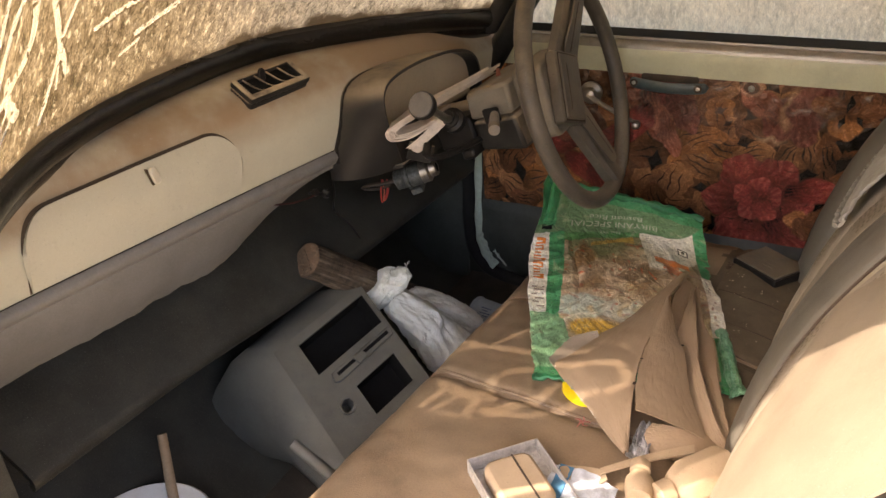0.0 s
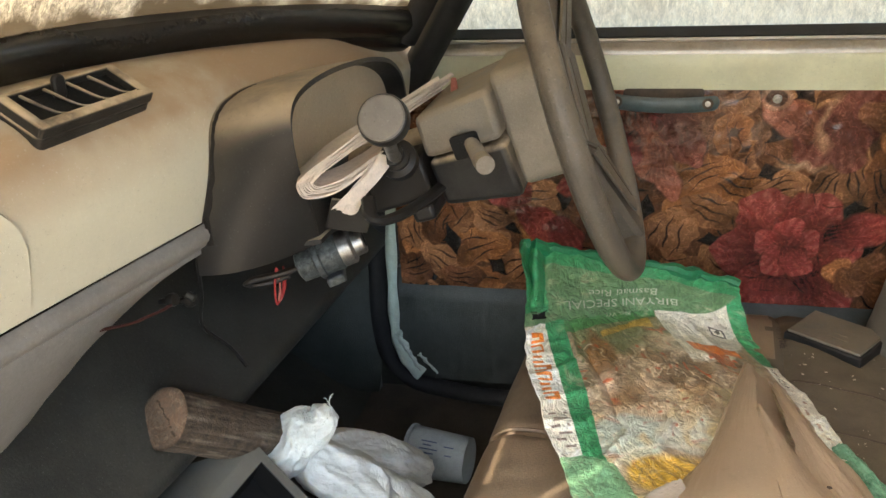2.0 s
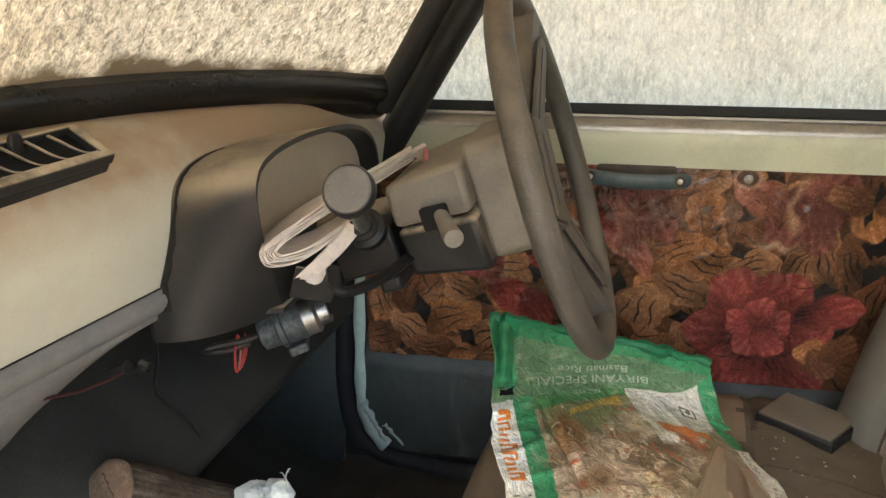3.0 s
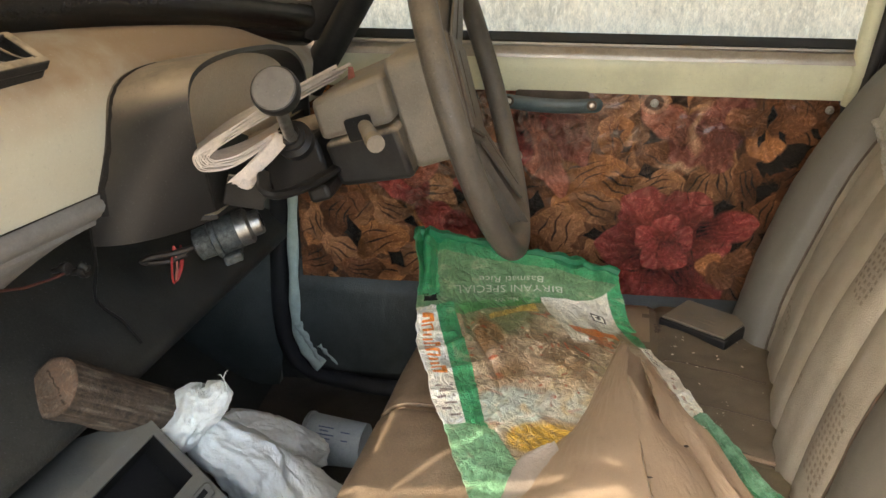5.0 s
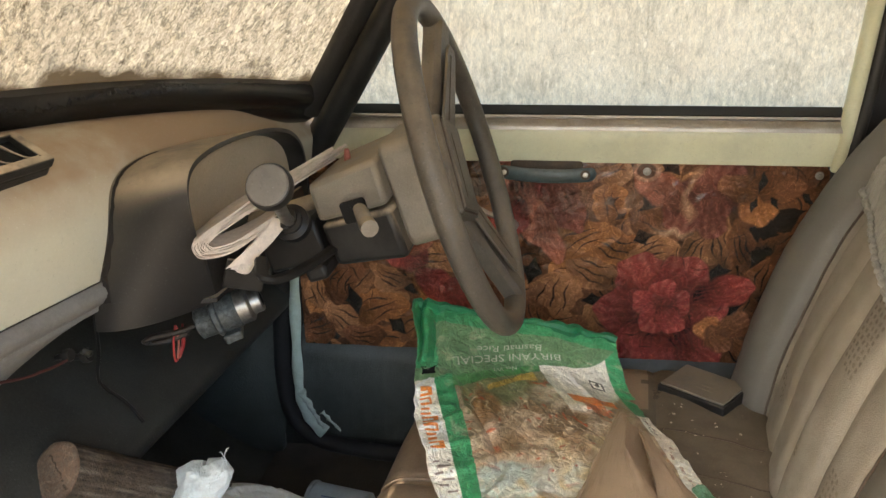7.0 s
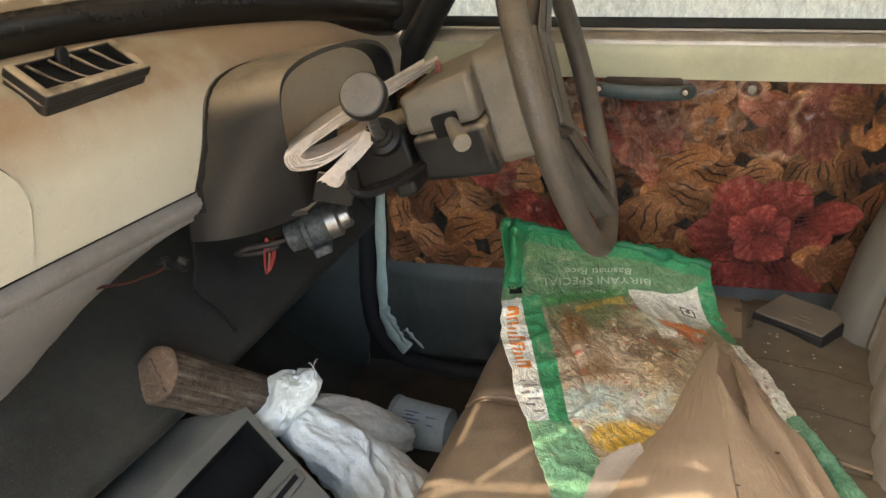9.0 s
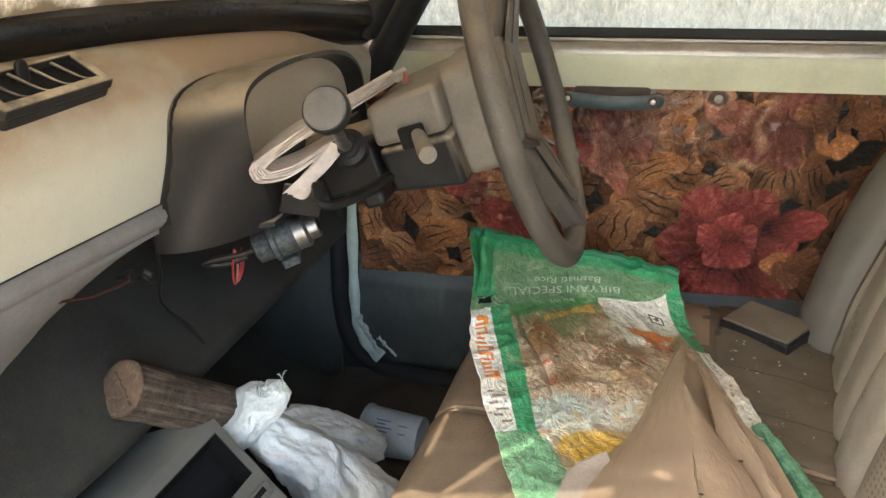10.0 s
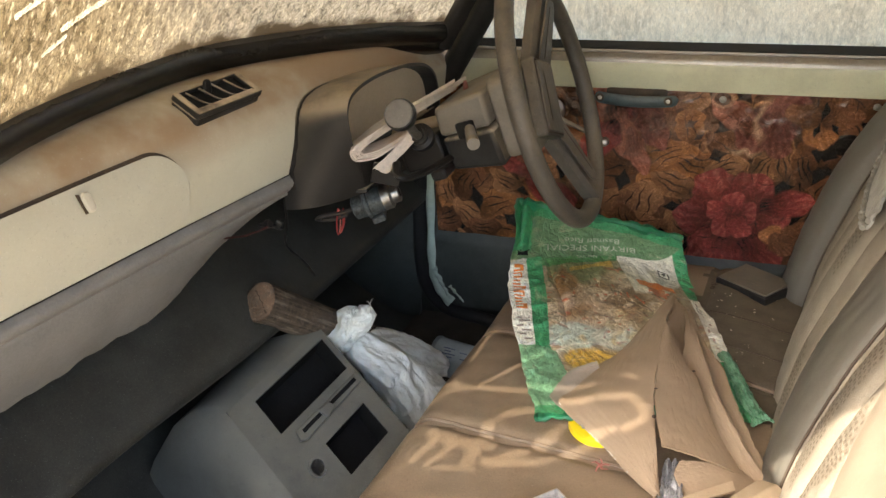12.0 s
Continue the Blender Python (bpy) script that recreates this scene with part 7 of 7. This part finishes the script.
def lettering(words, u0, v0, size, tone, owner, name, aslant=0.085, down=False):
    """Words printed on the bag: flat letters laid on the cloth, upside down along its head, or running down its side."""
    cu = bpy.data.curves.new(name, "FONT")
    cu.body, cu.size, cu.resolution_u = words, 1.0, 2
    tmp = bpy.data.objects.new(name, cu)
    me = bpy.data.meshes.new_from_object(tmp)
    bpy.data.objects.remove(tmp)
    bm = bmesh.new()
    bm.from_mesh(me)
    bmesh.ops.subdivide_edges(bm, edges=[e for e in bm.edges if e.calc_length() > 0.25], cuts=2)
    for w in bm.verts:
        if down:
            u, v = u0 + w.co.y * size / 0.33, v0 + w.co.x * size / 0.50
        else:
            u = u0 - w.co.x * size / 0.33
            v = v0 + w.co.y * size / 0.50 + aslant * (u0 - u)
        w.co = bag_at(u, v) + Vector((0, -0.0035, 0.0032))
    return part(name, bm, tone, owner, smooth=False)


PRINT_PALE = surface("pale_print", (0.46, 0.49, 0.37), 0.5, vary=0.15, bump=0.05, size=0.01)
PRINT_DARK = surface("dark_print", (0.13, 0.11, 0.09), 0.5, vary=0.15, bump=0.05)
lettering("BIRYANI SPECIAL", 0.715, 0.137, 0.0235, PRINT_PALE, bag, "lettering")
lettering("Basmati Rice", 0.625, 0.100, 0.0215, PRINT_PALE, bag, "lettering")
lettering("Net Wt", 0.49, 0.214, 0.0125, PRINT_PALE, bag, "lettering")
lettering("SPECIAL", 0.945, 0.395, 0.0125, PRINT_DARK, bag, "lettering", 0, True)



def laid(name, u0, u1, v0, v1, tone, ragged=0.0, lift=0.0034):
    """A small flat mark lying on the bag's cloth."""
    def at(u, v):
        k = ragged * wob(u * 3, v * 3, 2, 0.7)
        return bag_at(u0 + (u1 - u0) * (u + k * (v - 0.5)), v0 + (v1 - v0) * (v + k * (u - 0.5))) + Vector((0, -0.6, 0.8)) * lift
    return part(name, sheet(at, 8, 8), tone, bag)


for u0, u1, v0, v1 in ((0.830, 0.890, 0.2270, 0.2305), (0.830, 0.890, 0.2635, 0.2670), (0.830, 0.836, 0.2270, 0.2670), (0.884, 0.890, 0.2270, 0.2670)):
    laid("mark_frame", u0, u1, v0, v1, PRINT_DARK)
part("mark_dot", lathe([(0.0, 0.0), (0.0036, 0.0), (0.0036, 0.0008), (0.0, 0.0009)], aim(bag_at(0.86, 0.247) + Vector((0, -0.0020, 0.0027)), (0, -0.6, 0.8)), 14), PRINT_DARK, bag)
# near-black patch painted as the shade behind the tear
laid("torn_hole", 0.036, 0.092, 0.214, 0.238, HOLE_SHADE, 1.4)

# ---- folded brown vinyl sheet ----
flap = thing("vinyl_sheet", (-0.02, 0.02, 0.31), "torn brown vinyl sheet folded into a tent on the seat", "vinyl sheet")
def pleat(name, left, right, label="", lift=0.0, nu=60, nv=90, tone=None, grain=1.0):
    """A panel of the folded sheet, ruled between its two edges, slightly rippled and bowed."""
    a = [(i / (len(left) - 1), Vector(q)) for i, q in enumerate(left)]
    b = [(i / (len(right) - 1), Vector(q)) for i, q in enumerate(right)]

    def at(u, v):
        p = glide(a, v).lerp(glide(b, v), u)
        p.z += lift * math.sin(math.pi * u) + math.sin(math.pi * min(1, max(0, u))) ** 0.5 * grain * (0.006 * wob(p.x, p.y, 0, 0.10) + 0.0022 * abs(wob(p.x + 0.5 * p.y, p.y, 3, 0.06)) + 0.0006 * abs(wob(p.x, p.y, 8, 0.018)))
        return p + Vector((0.0016 * wob(v, u, 5, 0.05), 0.0016 * wob(u, v, 7, 0.05), 0))

    return part(name, sheet(at, nu, nv, 0.0022), tone or VINYL_FLAP, flap, label)


FRAYED = surface("frayed_vinyl_edge", (0.47, 0.40, 0.31), 0.7, vary=0.3, size=0.01, bump=0.4)
GREY_BACK = surface("grey_vinyl_back", (0.31, 0.255, 0.20), 0.6, vary=0.1, bump=0.15)
HEM = [(-0.0476, 0.3076, 0.345), (-0.0876, 0.1795, 0.34), (-0.1133, 0.1037, 0.336), (-0.1489, 0.0429, 0.335), (-0.1676, -0.0268, 0.34), (-0.1827, -0.0762, 0.345), (-0.1311, -0.1228, 0.338), (-0.0892, -0.154, 0.328), (-0.0535, -0.185, 0.32), (-0.0245, -0.2051, 0.315)]
pleat("front_panel", HEM, [(-0.0396, 0.2948, 0.347), (-0.0447, 0.24, 0.355), (-0.0503, 0.1774, 0.362), (-0.0482, 0.0822, 0.366), (-0.0485, 0.0122, 0.368), (-0.0466, -0.0457, 0.366), (-0.0405, -0.0951, 0.362), (-0.0342, -0.1368, 0.355), (-0.0278, -0.1717, 0.335), (-0.0209, -0.2052, 0.316)], "broad front panel", 0.004)
pleat("side_panel", [(-0.0503, 0.1765, 0.3625), (-0.0481, 0.0815, 0.3665), (-0.0484, 0.0114, 0.3685), (-0.0458, -0.0462, 0.3665), (-0.0352, -0.1098, 0.364), (-0.0237, -0.1527, 0.358)], [(-0.0481, 0.174, 0.362), (-0.0247, 0.1071, 0.36), (-0.0058, 0.057, 0.357), (0.0107, 0.0335, 0.352), (0.0414, -0.0561, 0.335), (0.0862, -0.1324, 0.312)], "pleat beside the ridge", 0.006)
pleat("inner_pleat", [(-0.0413, 0.2918, 0.346), (-0.0472, 0.1964, 0.348), (-0.0247, 0.1208, 0.346), (-0.0072, 0.0698, 0.343), (0.0076, 0.0457, 0.34)], [(-0.021, 0.2954, 0.33), (-0.0154, 0.2394, 0.322), (-0.0094, 0.17, 0.318), (-0.0012, 0.1152, 0.32), (0.0164, 0.0582, 0.33)], "shaded inner pleat", -0.002, 30, 50, grain=0.2)
pleat("second_pleat", [(-0.0219, 0.2668, 0.341), (-0.0138, 0.1604, 0.346), (-0.0126, 0.0984, 0.34), (-0.0045, 0.0631, 0.326), (0.0249, -0.0372, 0.312), (0.0681, -0.1211, 0.306), (0.0763, -0.1551, 0.305)], [(-0.0105, 0.2412, 0.343), (0.0136, 0.1232, 0.351), (0.0274, 0.0738, 0.352), (0.0403, 0.0181, 0.349), (0.0725, -0.058, 0.338), (0.1003, -0.1091, 0.324), (0.1252, -0.1396, 0.308)], "second pleat", -0.003, grain=0.4)
pleat("outer_pleat", [(-0.0151, 0.2705, 0.328), (0.0073, 0.1713, 0.32), (0.0233, 0.1163, 0.318), (0.0351, 0.0567, 0.316), (0.0669, -0.0296, 0.31), (0.094, -0.0952, 0.306), (0.1184, -0.1382, 0.305)], [(-0.0126, 0.2861, 0.334), (0.0235, 0.1568, 0.334), (0.0491, 0.1102, 0.33), (0.0705, 0.0261, 0.326), (0.0895, -0.032, 0.322), (0.1087, -0.0845, 0.316), (0.1256, -0.1303, 0.306)], "narrow outer pleat", 0.002, grain=0.4)
pleat("lower_fold", [(0.0017, -0.1438, 0.334), (-0.0043, -0.1659, 0.326), (0.0129, -0.1862, 0.308)], [(0.098, -0.1172, 0.305), (0.1127, -0.1329, 0.305), (0.1231, -0.1615, 0.305)], "lower fold", 0.006, 60, 30)
pleat("torn_corner", [(-0.1463, 0.0461, 0.35), (-0.1864, 0.0136, 0.342), (-0.2035, -0.0526, 0.338)], [(-0.1341, 0.0307, 0.338), (-0.154, -0.023, 0.34), (-0.1672, -0.0925, 0.342)], "paler torn corner", -0.004, 24, 24, GREY_BACK)
part("frayed_hem", tube([Vector(glide([(k / 4, Vector(q)) for k, q in enumerate(HEM[5:])], t / 60)) + Vector((0.001 * math.sin(2.3 * t), 0.0012 * math.sin(3.7 * t), 0.002)) for t in range(61)], lambda t: 0.0016 + 0.0008 * math.sin(41 * t) + 0.0006 * math.sin(97 * t), 6, flat=0.6), FRAYED, flap, "pale frayed hem")
part("lip_hem", tube([Vector(glide([(k / 3, Vector(q)) for k, q in enumerate(HEM[:4])], t / 40)) + Vector((-0.001, 0.001, 0.002 + 0.0006 * math.sin(1.9 * t))) for t in range(41)], lambda t: 0.0022 + 0.0006 * math.sin(23 * t), 6, flat=0.7), VINYL_FLAP, flap, "turned upper hem")
inner = thing("crumpled_wrapper", (-0.005, -0.17, 0.305), "grey-white crumpled plastic wrapper inside the vinyl tent", "wrapper")
part("film", sheet(lambda u, v: Vector((-0.020 + 0.030 * u + 0.006 * wob(u, v, 3, 0.3), -0.215 + 0.085 * v, 0.308 + 0.016 * abs(wob(u, v, 5, 0.35)) + 0.010 * abs(wob(u, v, 9, 0.13)) + 0.006 * v)), 30, 50, 0.0008), surface("grey_wrapper", (0.34, 0.34, 0.34), 0.35, vary=0.35, size=0.012, bump=0.3, stain=0.3), inner)
for t, (x, y, z) in enumerate(((-0.041, -0.098, 0.366), (-0.072, 0.118, 0.3595), (0.006, 0.046, 0.358), (-0.045, -0.035, 0.371))):
    part("worn_hole", lathe([(0.0, 0.0), (0.0022, 0.0), (0.0030, 0.0006), (0.0, 0.0010)], pose(x, y, z) @ Matrix.Diagonal((1.0, 1.5 - 0.3 * t, 1.0, 1.0)), 10), DARK_SEAM, flap, "small worn hole")
tagged(part("yellow_lid", lathe([(0.0, 0.0), (0.044, 0.0), (0.048, 0.006), (0.046, 0.014), (0.038, 0.018), (0.0, 0.02)], axes((-0.120, -0.075, 0.312), (1, 0, 0), (-0.1, -0.1, 1)), 32), YELLOW_PLASTIC), "bright yellow plastic lid under the vinyl sheet", "lid")
rag = bmesh.new()
for k in range(5):
    a = 1.26 * k
    sheet(lambda u, v, a=a: Vector((-0.104 + 0.013 * u * math.cos(a + 0.5 * u) - 0.003 * (v - 0.5) * math.sin(a), -0.166 + 0.013 * u * math.sin(a + 0.5 * u) + 0.003 * (v - 0.5) * math.cos(a), 0.3185 + 0.0025 * math.sin(4 * u + 2 * a))), 8, 2, 0.0008, bm=rag)
tagged(part("red_scrap", rag, RED_FADED), "small torn pink-red scrap on the seat", "scrap")

patch = bmesh.new()
tear = random.Random(9)
for k in range(34):
    x, y = 0.012 + 0.030 * tear.random(), 0.432 + 0.028 * tear.random()
    block((0.004 + 0.008 * tear.random(), 0.0015, 0.001), pose(x, y, 0.3045 + 0.002 * tear.random(), 0, 0, 180 * tear.random()), patch)
tagged(part("frayed_tear", patch, DARK_SEAM, smooth=False), "dark frayed threads at a tear in the seat", "debris", kind="stuff")
case = thing("cassette_case", (0.1, 0.47, 0.30), "flat dusty black plastic case on the seat", "plastic case")
KM = axes((0.102, 0.466, 0.291), (0.80, -0.60, 0.0), (0, 0, 1))
part("case_body", block((0.118, 0.095, 0.026), KM @ pose(0, 0, 0.013)), CASE_BLACK, case, bevel=0.003)
part("case_lid", block((0.110, 0.087, 0.005), KM @ pose(0, 0, 0.0275)), BOX_TOP, case, "dusty brown-grey lid", bevel=0.002)
for k in range(2):
    part("case_mark", block((0.030 - 0.01 * k, 0.0012, 0.0006), KM @ pose(0.01, -0.02 + 0.012 * k, 0.0302)), FABRIC_DARK, case)

# ---- clutter on the seat's open end ----
tray = thing("tin_tray", (-0.16, -0.29, 0.31), "rusty tin tray holding a dust-coated soap case", "tray")
TM = axes((-0.140, -0.340, 0.313), (0.66, 0.70, 0.0), (0, 0, 1))
tr = bmesh.new()
block((0.115, 0.135, 0.002), TM @ pose(0, 0, 0.001), tr)
for w, h, x, y in ((0.115, 0.002, 0, 0.0675), (0.115, 0.002, 0, -0.0675), (0.002, 0.135, 0.0575, 0), (0.002, 0.135, -0.0575, 0)):
    block((w, h, 0.026), TM @ pose(x, y, 0.013), tr)
part("tray_pan", tr, TIN, tray, smooth=False)
soap = thing("soap_case", (-0.16, -0.30, 0.312), "dust-coated rounded plastic soap case", "soap case")
part("soap_base", prism(rounded(0.078, 0.105, 0.018), TM @ pose(-0.006, -0.006, 0.003), 0.030), DUSTED, soap, bevel=0.007)
part("soap_rib", prism(rounded(0.003, 0.100, 0.001), TM @ pose(0.004, -0.006, 0.033), 0.001), DARK_SEAM, soap)
pack = thing("paper_packet", (-0.05, -0.28, 0.31), "crumpled blue and white paper packet", "packet")
part("packet_paper", sheet(lambda u, v: Vector((-0.112 + 0.10 * u, -0.275 - 0.09 * v - 0.01 * u, 0.316 + 0.014 * math.sin(math.pi * u) + 0.005 * wob(u, v, 0, 0.2))), 20, 18, 0.0015), surface("packet_print", (0.55, 0.60, 0.66), 0.6, vary=0.2, size=0.02, bump=0.2, stain=0.5), pack)
part("packet_stripe", sheet(lambda u, v: Vector((-0.102 + 0.022 * u, -0.277 - 0.088 * v - 0.002 * u, 0.3195 + 0.014 * math.sin(math.pi * (0.1 + 0.22 * u)) + 0.005 * wob(0.1 + 0.22 * u, v, 0, 0.2))), 8, 18, 0.0008), surface("packet_blue", (0.06, 0.20, 0.34), 0.6, vary=0.2, bump=0.1), pack, "blue stripe")
spoon = thing("flat_spoon", (-0.0, -0.19, 0.32), "dusty flat plastic spoon lying across the clutter", "spoon")
part("spoon_handle", sheet(lambda u, v: Vector((-0.04 + 0.115 * u - 0.004 * v, -0.275 + 0.10 * u + (0.010 + 0.008 * u) * (v - 0.5), 0.334 + 0.004 * math.sin(math.pi * u))), 16, 3, 0.003), DUSTED, spoon)
part("spoon_bowl", sheet(lambda u, v: Vector((-0.095 + 0.062 * u, -0.295 + 0.018 * u, 0.331 - 0.005 * math.sin(math.pi * u))) + Vector((-0.5, 0.8, 0)) * (v - 0.5) * 0.042 * math.sin(math.pi * (0.08 + 0.84 * u)) ** 0.6, 14, 8, 0.002), DUSTED, spoon)
flask = thing("small_bottle", (0.0, -0.26, 0.31), "small dust-coated ribbed bottle lying on its side", "bottle")
part("bottle_body", lathe([(0.0, 0.0), (0.018, 0.002), (0.021, 0.02), (0.020, 0.034), (0.013, 0.046), (0.010, 0.052)], aim((0.022, -0.305, 0.330), (-0.2, 0.95, 0.08)), 24), DUSTED, flask)
part("bottle_cap", lathe([(0.012, 0.05), (0.015, 0.052), (0.015, 0.066), (0.012, 0.070), (0.0, 0.071)], aim((0.022, -0.305, 0.330), (-0.2, 0.95, 0.08)), 24), DUSTED, flask, "ribbed cap")
jar = thing("plastic_bottle", (0.08, -0.2, 0.31), "dust-coated square-shouldered plastic bottle on its side", "bottle")
JM = aim((0.125, -0.195, 0.338), (-0.62, -0.72, -0.06))
part("bottle_body", lathe([(0.0, 0.0), (0.030, 0.002), (0.034, 0.012), (0.034, 0.075), (0.026, 0.092), (0.016, 0.098), (0.015, 0.102)], JM, 8), DUSTED, jar, bevel=0.006)
part("bottle_cap", lathe([(0.016, 0.10), (0.019, 0.102), (0.019, 0.122), (0.016, 0.125), (0.0, 0.126)], JM, 24), DUSTED, jar, "ribbed cap")
crumbs = bmesh.new()
rnd = random.Random(5)
for k in range(40):
    x, y = 0.02 + 0.13 * rnd.random(), 0.12 + 0.30 * rnd.random()
    s = 0.0006 + 0.0018 * rnd.random() ** 2
    block((s * 2, s, s * 0.6), pose(x, y, 0.316 - 0.03 * (x + 0.0), rnd.random() * 40, rnd.random() * 40, rnd.random() * 180), crumbs)
tagged(part("debris", crumbs, STITCH, smooth=False), "scattered pale crumbs and lint on the seat", "debris", kind="stuff")
